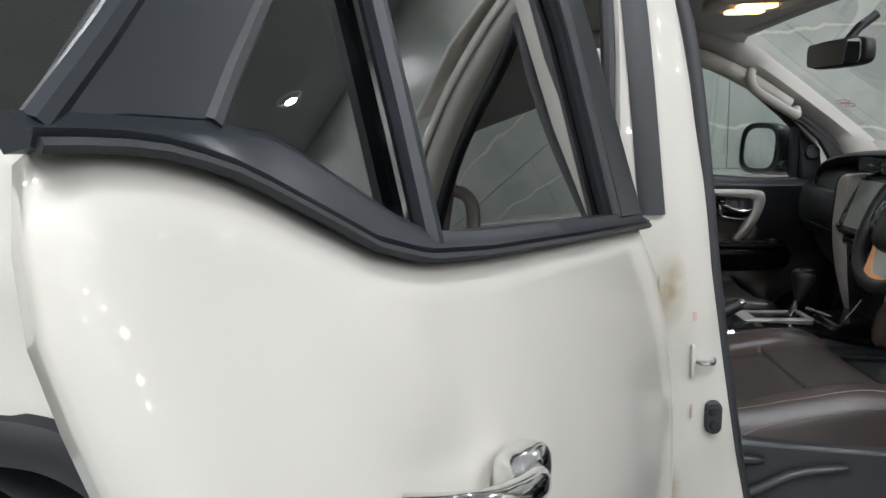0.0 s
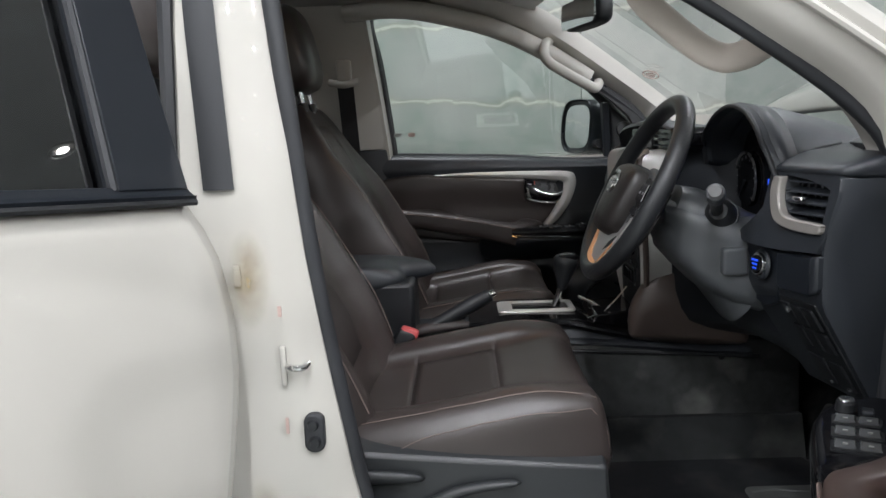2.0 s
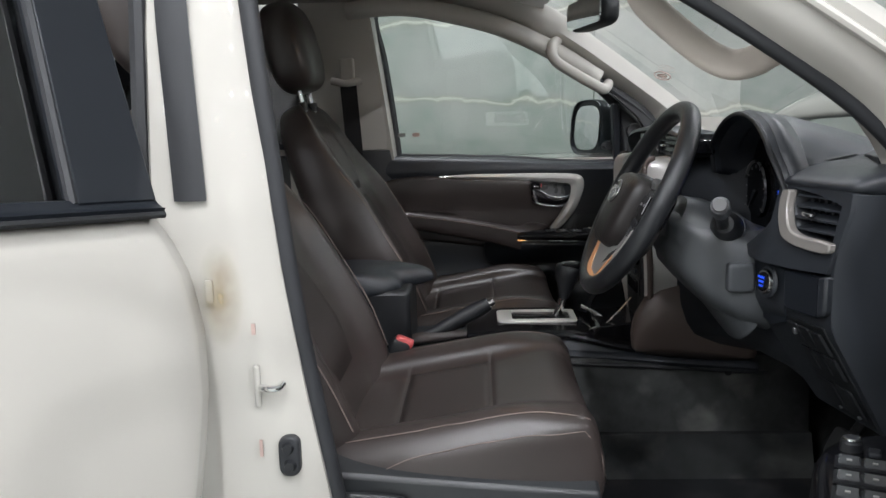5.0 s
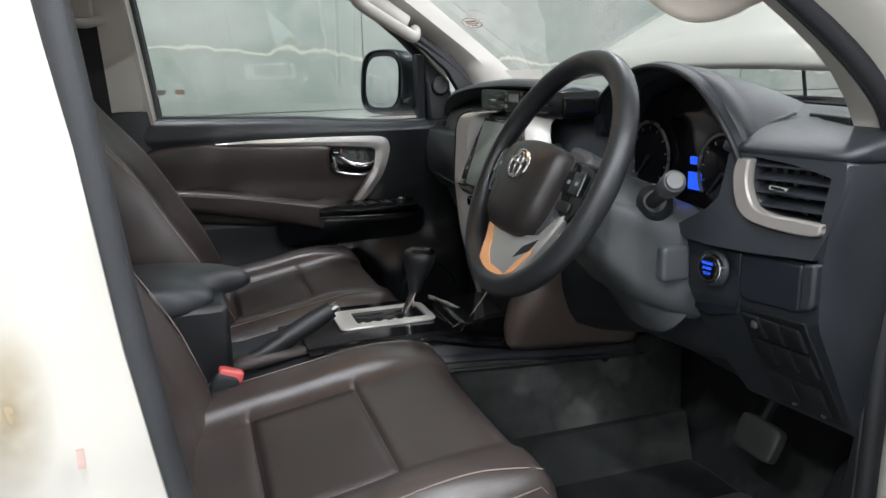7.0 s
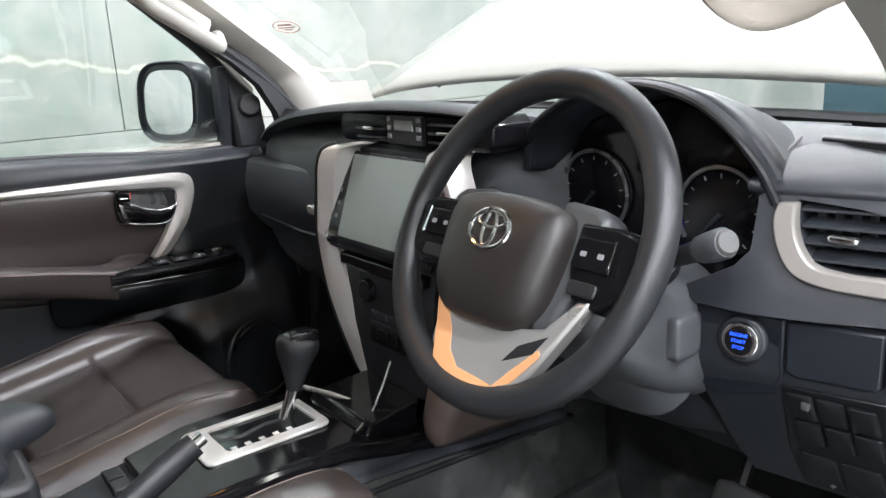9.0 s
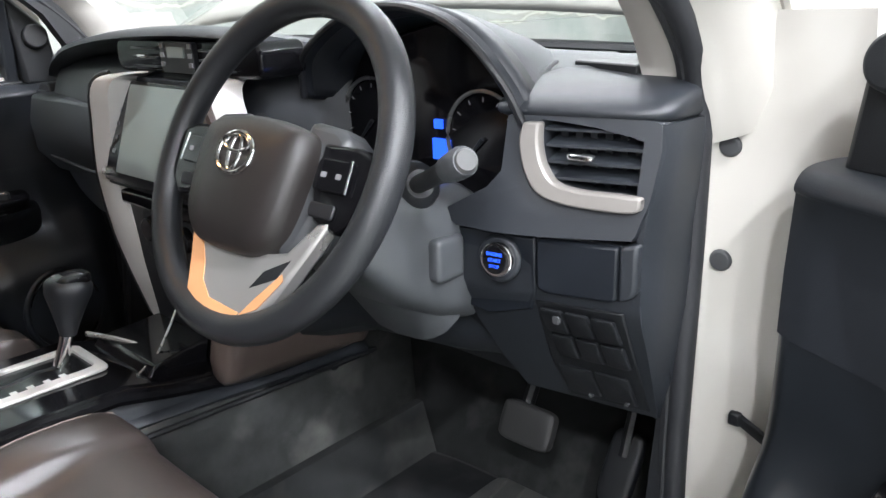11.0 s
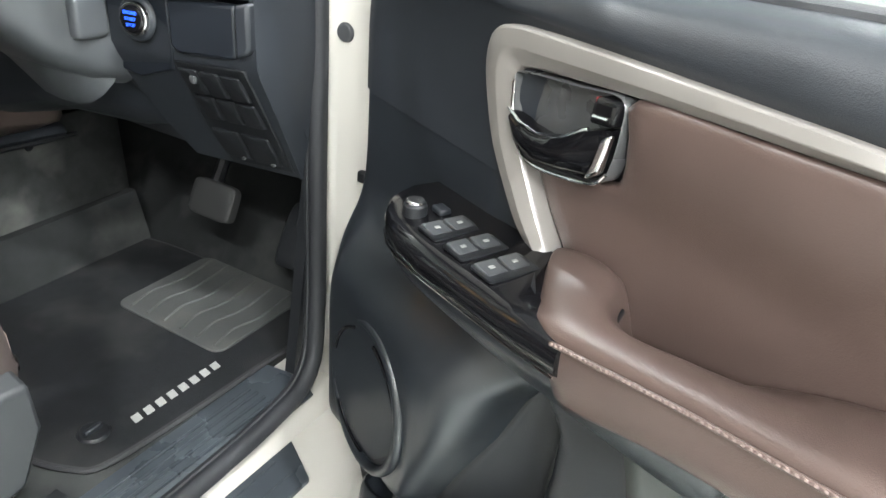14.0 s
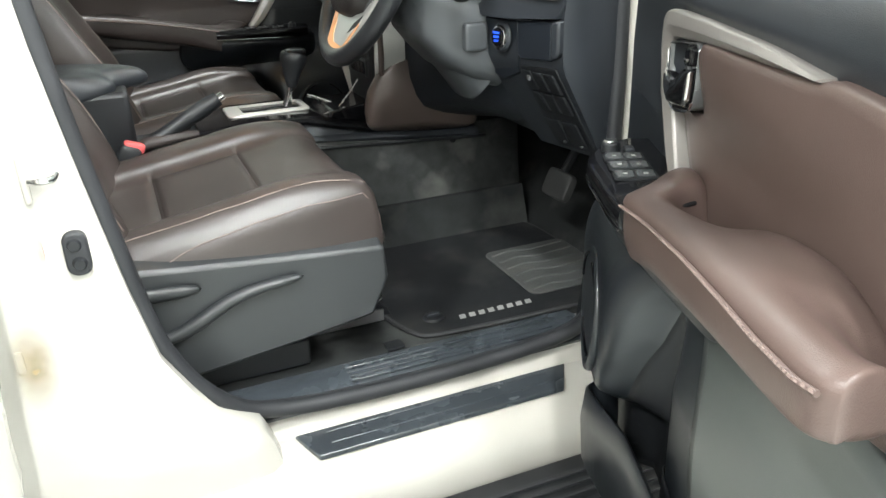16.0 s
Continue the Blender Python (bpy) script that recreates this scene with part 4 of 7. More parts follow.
part("lower_insert", sheet(rows), DOORGREY, fdoor, "grey satin lower door insert", smooth=70, thick=0.006, facing=(0, -1, 0))
# Dark sheet over the scoop paints its shade and dims the panel's sheen.
rows = [[(s, panel_y(s, z) - 0.002, z) for z in [lerp(0.44, 0.797, j / 40) for j in range(41)] for s in [lerp(along([(0.43, 0.145), (0.595, 0.199), (0.708, 0.249), (0.764, 0.267), (0.797, 0.287)], z), along([(0.43, 0.288), (0.722, 0.306), (0.769, 0.303), (0.797, 0.292)], z), k / 10)]] for k in range(11)]
part("scoop_shade", sheet(rows), PLASTIC_LO, fdoor, "dark sheet painting the scoop's shade", smooth=70, thick=0.003, facing=(0, -1, 0))
# silver trim
TRIM_OUT = cr([(a, 0, b) for a, b in ((0.280, 0.936), (0.250, 0.953), (0.219, 0.991), (0.202, 1.019), (0.187, 1.064), (0.187, 1.090), (0.196, 1.104), (0.215, 1.110), (0.25, 1.1127), (0.35, 1.1148), (0.43, 1.1155), (0.53, 1.116), (0.630, 1.112))], 6)
TRIM_IN = cr([(a, 0, b) for a, b in ((0.292, 0.941), (0.266, 0.976), (0.243, 1.013), (0.234, 1.033), (0.228, 1.058), (0.226, 1.070), (0.229, 1.077), (0.237, 1.081), (0.26, 1.084), (0.349, 1.092), (0.428, 1.097), (0.53, 1.102), (0.630, 1.109))], 6)
part("silver_trim", loft([[lerp(Vector(p), Vector(q), w) + Vector((0, y, 0)) for w, y in ((0.0, 0.012), (0.0, -0.006), (0.03, -0.0085), (0.08, -0.0098), (0.48, -0.0125), (0.54, -0.0124), (0.92, -0.0065), (0.97, -0.0045), (1.0, -0.002), (1.0, 0.012))] for p, q in zip(TRIM_OUT, TRIM_IN)]), TRIM_SATIN, fdoor, "satin silver hooked trim strip", smooth=24)
# handle recess
RECESS = [(p.x, p.y) for p in cr([(a, b, 0) for a, b in ((0.226, 1.071), (0.236, 1.079), (0.30, 1.086), (0.341, 1.090), (0.346, 1.070), (0.341, 1.036), (0.328, 1.023), (0.270, 1.012), (0.242, 1.018), (0.229, 1.043))], 3, closed=True)]
rim_in = lambda k: [(0.285 + (a - 0.285) * k, 1.052 + (b - 1.052) * k) for a, b in RECESS]
part("handle_cup", loft([[(s, y, z) for s, z in rim_in(k)] for k, y in ((1.0, 0.006), (1.0, -0.0075), (0.985, -0.0085), (0.955, -0.005), (0.88, 0.014), (0.72, 0.024), (0.2, 0.026))]), CUP, fdoor, "grey metallic recess behind the handle", smooth=60)
part("handle_bezel", tube(cr([(0.227, -0.0095, 1.070), (0.230, -0.0095, 1.043), (0.243, -0.0095, 1.018), (0.270, -0.0095, 1.012), (0.326, -0.0095, 1.022), (0.340, -0.0095, 1.034)], 5), 0.0016, 8), CHROME, fdoor, "thin chrome bezel")
PULL_TOP = [(0.229, 1.047), (0.245, 1.041), (0.268, 1.040), (0.295, 1.047), (0.316, 1.060), (0.332, 1.066), (0.342, 1.068)]
PULL_LOW = [(0.229, 1.040), (0.240, 1.021), (0.268, 1.0155), (0.300, 1.020), (0.326, 1.025), (0.338, 1.036), (0.342, 1.062)]
rings = []
for k in range(22):
    s = lerp(0.231, 0.3405, k / 21)
    a, b = along(PULL_LOW, s), along(PULL_TOP, s)
    swell = 0.004 + 0.007 * math.sin(math.pi * min(1.0, k / 21 + 0.02))
    rings.append([(s, 0.004, a), (s, -0.010, a), (s, -0.010 - swell * 0.8, lerp(a, b, 0.25)), (s, -0.010 - swell, lerp(a, b, 0.6)), (s, -0.009 - swell * 0.7, b - 0.001), (s, -0.006, b), (s, 0.004, b - 0.002)])
pull = part("door_pull", loft(rings), GLOSSBLACK, fdoor, "gloss black inner door handle", smooth=60)
part("pull_edge", tube([(s, -0.0115 - 0.004 * math.sin(math.pi * (s - 0.227) / 0.1135), along(PULL_TOP, s) + 0.0005) for s in [lerp(0.227, 0.320, k / 16) for k in range(17)]], 0.0015, 8), CHROME, pull, "chrome handle edge")
part("pull_foot", loft([[(s, y, z) for s, z in ((0.3235, 1.0245), (0.338, 1.0345), (0.3435, 1.066), (0.3335, 1.059), (0.329, 1.040))] for y in (-0.008, -0.0165)]), CHROME, pull, "chrome handle foot", bev=0.003)
part("lock_tab", loft([[(s, y, z) for s, z in ((0.3185, 1.066), (0.3440, 1.0695), (0.3445, 1.0885), (0.3220, 1.0865))] for y in (0.010, -0.0155)]), GLOSSBLACK, fdoor, "gloss black lock tab", bev=0.004)
part("tab_inset", tube([(0.3250, -0.0160, 1.0735), (0.3390, -0.0160, 1.0750)], 0.0017, 8), CHROME, fdoor, "")
part("lock_mark", box(0.3150, 0.3170, -0.006, -0.002, 1.071, 1.083), REDPLASTIC, fdoor, "red lock mark")
# brown padded insert
PAD = cr([(0.240, 1.010), (0.268, 1.0095), (0.326, 1.0195), (0.343, 1.032), (0.349, 1.066), (0.352, 1.0925), (0.45, 1.0985), (0.54, 1.1035), (0.62, 1.109), (0.66, 1.114), (0.765, 1.108), (0.812, 1.08), (0.800, 0.99), (0.775, 0.93), (0.60, 0.90), (0.42, 0.88), (0.33, 0.89), (0.302, 0.932), (0.270, 0.967)], 3, closed=True)
PAD = [(p.x, p.y) for p in [Vector((q[0], q[1], 0)) for q in PAD]]
mid = (0.53, 1.0)
shrink = lambda k: [(mid[0] + (a - mid[0]) * k, mid[1] + (b - mid[1]) * k) for a, b in PAD]
def hollow(z):
    """The padding rolls back below its upper edge."""
    t = max(0.0, min(1.0, (1.078 - z) / 0.085))
    return 0.017 * t * t * (3 - 2 * t)


part("padded_insert", loft([[(s, y + hollow(z), z) for s, z in shrink(k)] for k, y in ((1.0, 0.003), (1.0, -0.002), (0.993, -0.006), (0.97, -0.009), (0.9, -0.010), (0.8, -0.010), (0.7, -0.010), (0.6, -0.010), (0.5, -0.010), (0.4, -0.010), (0.3, -0.010), (0.2, -0.010), (0.1, -0.010))]), LEATHER, fdoor, "brown leather padded insert", smooth=70)
# switch panel on the armrest
def arm_n(s):
    return along([(0.09, 0.045), (0.12, 0.062), (0.20, 0.074), (0.36, 0.080), (0.45, 0.077), (0.55, 0.075), (0.65, 0.073), (0.75, 0.072), (0.80, 0.069), (0.816, 0.064), (0.824, 0.056)], s)


def arm_z(s):
    return along([(0.09, 0.912), (0.13, 0.928), (0.22, 0.934), (0.35, 0.941), (0.42, 0.953), (0.50, 0.968), (0.60, 0.985), (0.707, 0.999), (0.82, 1.012), (0.846, 1.010)], s)


def arm_in(s):
    return along([(0.12, 0.030), (0.16, 0.032), (0.20, 0.020), (0.24, 0.010), (0.285, 0.0), (0.325, 0.0), (0.345, 0.048), (0.40, 0.060)], s)


rings = []
RIM = ((0.124, 0.050), (0.130, 0.062), (0.145, 0.074), (0.17, 0.086), (0.20, 0.092), (0.24, 0.093), (0.29, 0.091), (0.33, 0.089), (0.345, 0.0885), (0.365, 0.087), (0.395, 0.084))
for s, o in RIM:
    n0, z, i0 = o, 0.9385 + 0.03 * (s - 0.2), arm_in(s)
    w0 = -i0 if s > 0.335 else 0.0
    rings.append([(s, w0, z + 0.003), (s, -i0, z + 0.004), (s, -lerp(i0, n0, 0.8), z), (s, -lerp(i0, n0, 0.94), z - 0.003), (s, -n0, z - 0.011), (s, -0.985 * n0, z - 0.022), (s, -0.90 * n0, z - 0.027), (s, w0, z - 0.030)])
sw = part("switch_panel", loft(rings), GLOSSBLACK, fdoor, "gloss black window switch panel", smooth=50)
part("panel_edge", tube([(s, -0.990 * o - 0.0005, 0.9385 + 0.03 * (s - 0.2) - 0.024) for s, o in RIM[1:]], 0.0009, 6), CHROME, sw)
part("panel_base", loft([[(s, 0.005, 0.93), (s, -o, 0.914 + 0.03 * (s - 0.2)), (s, -o * 0.97, 0.896 + 0.03 * (s - 0.2)), (s, -o * 0.72, 0.872), (s, -o * 0.25, 0.838), (s, 0.005, 0.825)] for s, o in ((0.095, 0.02), (0.12, 0.052), (0.15, 0.078), (0.20, 0.089), (0.28, 0.088), (0.37, 0.082), (0.44, 0.060), (0.50, 0.02))]), DOORSKIN, fdoor, "charcoal moulding under the switches", sub=2)
part("panel_end", prism([(0.284, -0.003), (0.306, -0.033), (0.322, -0.049), (0.346, -0.061), (0.372, -0.064), (0.41, -0.060), (0.38, -0.005)], "z", 0.9395, 0.9440), PLASTIC_LO, sw, "matt black plate beside the armrest", bev=0.002)
for k, s in enumerate((0.213, 0.252, 0.291)):
    z = 0.9385 + 0.03 * (s - 0.2)
    part("switch_well", prism(rounded((s + 0.002, -0.050), (0.028, 0.048), 0.003), "z", z + 0.0015, z + 0.0035), PLASTIC_LO, sw)
    for n0 in (0.0385, 0.0610):
        part("window_switch", loft([[(s - 0.012, -n0 - 0.0105, z + 0.001), (s - 0.012, -n0 + 0.0105, z + 0.001), (s + 0.010, -n0 + 0.0105, z + 0.001), (s + 0.010, -n0 - 0.0105, z + 0.001)], [(s - 0.0110, -n0 - 0.0098, z + 0.0058), (s - 0.0110, -n0 + 0.0098, z + 0.0058), (s + 0.009, -n0 + 0.0098, z + 0.0036), (s + 0.009, -n0 - 0.0098, z + 0.0036)]]), SWITCH_PALE, sw, "grey window switch", bev=0.0012)
        part("switch_mark", box(s - 0.0022, s + 0.0012, -n0 - 0.0024, -n0 + 0.0024, z + 0.0046, z + 0.0054), PRINT_MID, sw)
part("mirror_knob", disc((0.174, -0.060, 0.937), (0, 0, 1), 0.0115, 0.013, 24, 0.0105), PLASTIC_LO, sw, "round mirror adjusting knob", bev=0.002)
part("knob_cap", disc((0.174, -0.060, 0.950), (0, 0, 1), 0.0095, 0.003, 20, 0.008), CHROME, sw, "", bev=0.001)
part("fold_switch", box(0.176, 0.192, -0.045, -0.033, 0.940, 0.946), PLASTIC, sw, bev=0.002)
# armrest
rings = []
for s in [0.350, 0.356, 0.368, 0.385, 0.398, 0.406, 0.414, 0.422, 0.435, 0.447, 0.46, 0.50, 0.56, 0.62, 0.68, 0.73, 0.77, 0.80, 0.814, 0.822, 0.826]:
    n0, z = arm_n(s), arm_z(s)
    tip = math.exp(-((s - 0.350) / 0.007) ** 2)
    e = 1 - 0.12 * tip
    zi = along([(0.35, 0.948), (0.361, 0.957), (0.385, 0.963), (0.404, 0.960), (0.411, 0.946), (0.417, 0.895), (0.4325, 0.875), (0.447, 0.895), (0.4634, 0.930), (0.52, 0.970), (0.573, 0.990), (0.672, 1.008), (0.72, 1.000), (0.745, 0.978), (0.79, 0.972), (0.846, 0.97)], s)
    zl = along([(0.36, 0.884), (0.41, 0.894), (0.47, 0.908), (0.60, 0.933), (0.75, 0.963), (0.826, 0.981)], s)
    rings.append([(s, 0.014, zi), (s, -0.14 * n0, zi + 0.004), (s, -0.34 * n0, lerp(zi, z, along([(0.405, 0.55), (0.418, 0.72), (0.45, 0.72), (0.50, 0.55)], s)) + 0.004), (s, -0.58 * n0, z + 0.009 - 0.008 * tip), (s, -0.84 * n0, z + 0.008 - 0.008 * tip), (s, -0.96 * n0 * e, z + 0.004), (s, -n0 * e, z - 0.003), (s, -1.0 * n0 * e, z - 0.012), (s, -0.985 * n0 * e, z - 0.032), (s, -0.93 * n0 * e, lerp(z, zl, 0.80)), (s, -0.84 * n0, zl), (s, -0.3 * n0, zl - 0.004), (s, 0.014, zl)])
rings = [[(s - 0.035 * (1 + max(-0.07, y) / 0.07) * max(0.0, min(1.0, (s - 0.74) / 0.08)), y, z) for s, y, z in r] for r in rings]
def raked(p):
    """The armrest's nose leans back from its top to its lower edge."""
    near = max(0.0, 1 - (p[0] - 0.35) / 0.14)
    return (p[0] + near * (0.98 * max(0.0, -p[1]) - 0.066 + 0.62 * max(0.0, arm_z(p[0]) - p[2]) * min(1.0, max(0.0, -p[1]) / 0.05)), p[1], p[2])


rings = [[raked(p) for p in r] for r in rings]
arm = part("armrest", loft(rings), LEATHER, fdoor, "brown leather armrest with a grab cup", sub=2)
seam = [raked((s, -arm_n(s) - 0.0018, arm_z(s) - 0.002)) for s in [0.374 + 0.0050 * k for k in range(89)]]
part("welt", tube(seam, 0.0020, 8), LEATHER, arm, "raised leather welt")
for a, b in zip(seam, seam[1:]):
    part("stitch", tube([lerp(Vector(a), Vector(b), f) + Vector((0, -0.0014 if f == 0.5 else -0.0006, 0.0008 if f == 0.5 else 0.0)) for f in (0.08, 0.5, 0.92)], 0.0013, 6), SEAMTHREAD, arm)
# loudspeaker
SN, SC = Vector((-0.05, -1, 0.05)), Vector((0.104, -0.064, 0.684))
spk = part("speaker_ring", ringbar(SC, SN, 0.0835, 0.0065, 48, 10, (0.93, 1.06)), DOORSKIN, fdoor, "oval loudspeaker surround")
part("speaker_grille", disc(SC + SN * -0.010, SN, 0.0800, 0.008, 48, 0.0760, (0.93, 1.06)), PLASTIC_LO, spk, "black loudspeaker grille")
for a0 in (20, 110, 215):
    part("speaker_glint", tube([SC + SN * 0.004 + Vector((0.0715 * math.cos(math.radians(a0 + 5 * k)), 0, 0.0815 * math.sin(math.radians(a0 + 5 * k)))) for k in range(12)], 0.0022, 6), GLOSSBLACK, spk, "gloss black edge of the grille")
# map pocket with a bottle holder
rows = []
for s in [0.085, 0.088, 0.094, 0.104] + [0.12 + 0.03 * k for k in range(21)]:
    n0 = along([(0.085, 0.012), (0.088, 0.040), (0.094, 0.055), (0.104, 0.063), (0.12, 0.066), (0.16, 0.061), (0.21, 0.049), (0.27, 0.038), (0.35, 0.032), (0.72, 0.012)], s)
    zt = along([(0.085, 0.548), (0.12, 0.556), (0.21, 0.570), (0.27, 0.580), (0.40, 0.590), (0.72, 0.60)], s)
    swell = min(1.0, n0 / 0.06)
    rows.append([(s, -n0 + 0.004, zt - 0.002), (s, -n0, zt), (s, -n0 - 0.004, zt - 0.004), (s, -n0 - 0.010 * swell, zt - 0.05), (s, -n0 - 0.006 * swell, 0.43), (s, -n0 * 0.5, 0.415), (s, 0.012, 0.432)])
# Added dark sheet paints the shade inside the pocket.
lining = [[(q, panel_y(q, z) - 0.004, z) for z in [lerp(0.432, 0.572, j / 10) for j in range(11)]] for q in [lerp(-0.02, 0.60, k / 40) for k in range(41)]]
part("pocket_shade", sheet(lining), PLASTIC_LO, fdoor, "dark sheet painting the pocket's shade", smooth=70, thick=0.002, facing=(0, -1, 0))
part("map_pocket", sheet(rows), DOORSKIN, fdoor, "moulded door pocket", smooth=60, thick=0.006, facing=(0, -1, 0))
# window frame, glass, sail and its tweeter
FR = [(0.0, 1.140), (0.02, 1.255), (0.135, 1.365), (0.27, 1.470), (0.40, 1.535), (0.55, 1.580), (0.70, 1.606), (0.82, 1.612), (0.852, 1.585), (0.848, 1.45), (0.850, 1.30), (0.852, 1.165)]
lean = lambda z: 0.080 - 0.28 * (z - 1.17)
part("window_frame", tube([(s, lean(z), z) for s, z in FR], 0.014, 10, flat=0.9, up=(0, 1, 0)), RUBBER, fdoor, "black window frame")
part("frame_outer", tube([(s - 0.012, lean(z) + 0.022, z + 0.01) for s, z in FR], 0.016, 8, up=(0, 1, 0)), PAINT, fdoor)
wp = part("window_glass", loft([[(s, lean(z) + d, z) for s, z in FR] for d in (0.006, 0.010)]), CLEAR, fdoor, "clear door window")
wp.visible_shadow = False
part("sail_panel", prism([(-0.014, 1.134), (0.060, 1.140), (0.076, 1.318), (0.0, 1.246)], "y", 0.028, 0.075), PLASTIC_LO, fdoor, "black corner panel by the mirror", bev=0.008)
part("tweeter", disc((0.028, 0.030, 1.232), (0.15, -1, 0.15), 0.026, 0.016, 28, 0.023), PLASTIC_LO, fdoor, "round tweeter cover", bev=0.003)
part("window_channel", loft([[(s0 + 0.002, lean(z) - 0.035, z), (s0 + 0.022, lean(z) - 0.030, z), (s0 + 0.024, lean(z) + 0.004, z), (s0, lean(z) + 0.004, z)] for s0, z in ((0.062, 1.136), (0.066, 1.20), (0.078, 1.318))]), PLASTIC, fdoor, "grey window channel", bev=0.004)
# outside mirror
MT = Matrix.Translation((0.125, 0.188, 1.242)) @ pose(0, 0, 0, 0, -5, -22)
hs = part("mirror_housing", loft([[MT @ Vector((s, 0.101 * k * math.copysign(abs(math.cos(a)) ** 0.6, math.cos(a)), 0.092 * k * math.copysign(abs(math.sin(a)) ** 0.6, math.sin(a)))) for a in [2 * math.pi * j / 32 for j in range(32)]] for s, k in ((-0.105, 0.45), (-0.09, 0.72), (-0.06, 0.92), (-0.01, 1.0), (0.03, 1.0), (0.036, 0.96), (0.026, 0.92))]), SLATE, fdoor, "dark housing of the outside mirror", smooth=50)
BOW = lambda y, z: 0.035 - (y * y + z * z) / 2.2
part("mirror_pane", loft([[MT @ Vector((BOW(0.092 * k * cy, 0.085 * k * cz), 0.092 * k * cy, 0.085 * k * cz)) for cy, cz in [(math.copysign(abs(math.cos(a)) ** 0.6, math.cos(a)), math.copysign(abs(math.sin(a)) ** 0.6, math.sin(a))) for a in [2 * math.pi * j / 48 for j in range(48)]]] for k in [1.0, 0.92, 0.84, 0.76, 0.68, 0.6, 0.52, 0.44, 0.36, 0.28, 0.2, 0.12, 0.04]]), MIRROR, hs, "convex outside mirror glass", smooth=70)
part("mirror_foot", tube([(0.09, 0.070, 1.190), (0.10, 0.10, 1.19), (0.11, 0.13, 1.20)], 0.024, 10, flat=0.6), PLASTIC_LO, hs)
# latch edge
part("latch", box(0.838, 0.868, 0.045, 0.085, 0.93, 1.0), CHROME, fdoor, "steel door latch", bev=0.003)
far_door = copy_thing(fdoor, Matrix.Translation((0.775, 0.682, 0)) @ Matrix.Diagonal((-1, 1, 1, 1)))
tagged(fdoor, "open front door with brown leather armrest and silver trim")
# Far door: darker leather and insert, brighter trim, paint its shade and light.
FAR_PAINTED_LIGHT = {"padded_insert": SEATHIDE, "armrest": SEATHIDE, "silver_trim": UPRIGHT, "lower_insert": DOORSKIN}
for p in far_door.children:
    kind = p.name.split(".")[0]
    if kind in FAR_PAINTED_LIGHT:
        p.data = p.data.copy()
        p.data.materials[0] = FAR_PAINTED_LIGHT[kind]
    for q in p.children:
        if q.name.startswith("mirror_pane"):
            q.data = q.data.copy()
            q.data.transform(MT @ Matrix.Diagonal((1, 0.84, 0.84, 1)) @ MT.inverted())
tagged(far_door, "closed passenger door with brown leather armrest and silver trim")
part("check_strap", tube([(0.872, -0.715, 0.838), (0.85, -0.76, 0.832), (0.80, -0.83, 0.825)], 0.0042, 8, flat=1.8), PLASTIC_LO, suv, "black door check strap")
part("check_bracket", box(0.864, 0.874, -0.722, -0.708, 0.829, 0.845), PLASTIC_LO, suv, bev=0.003)

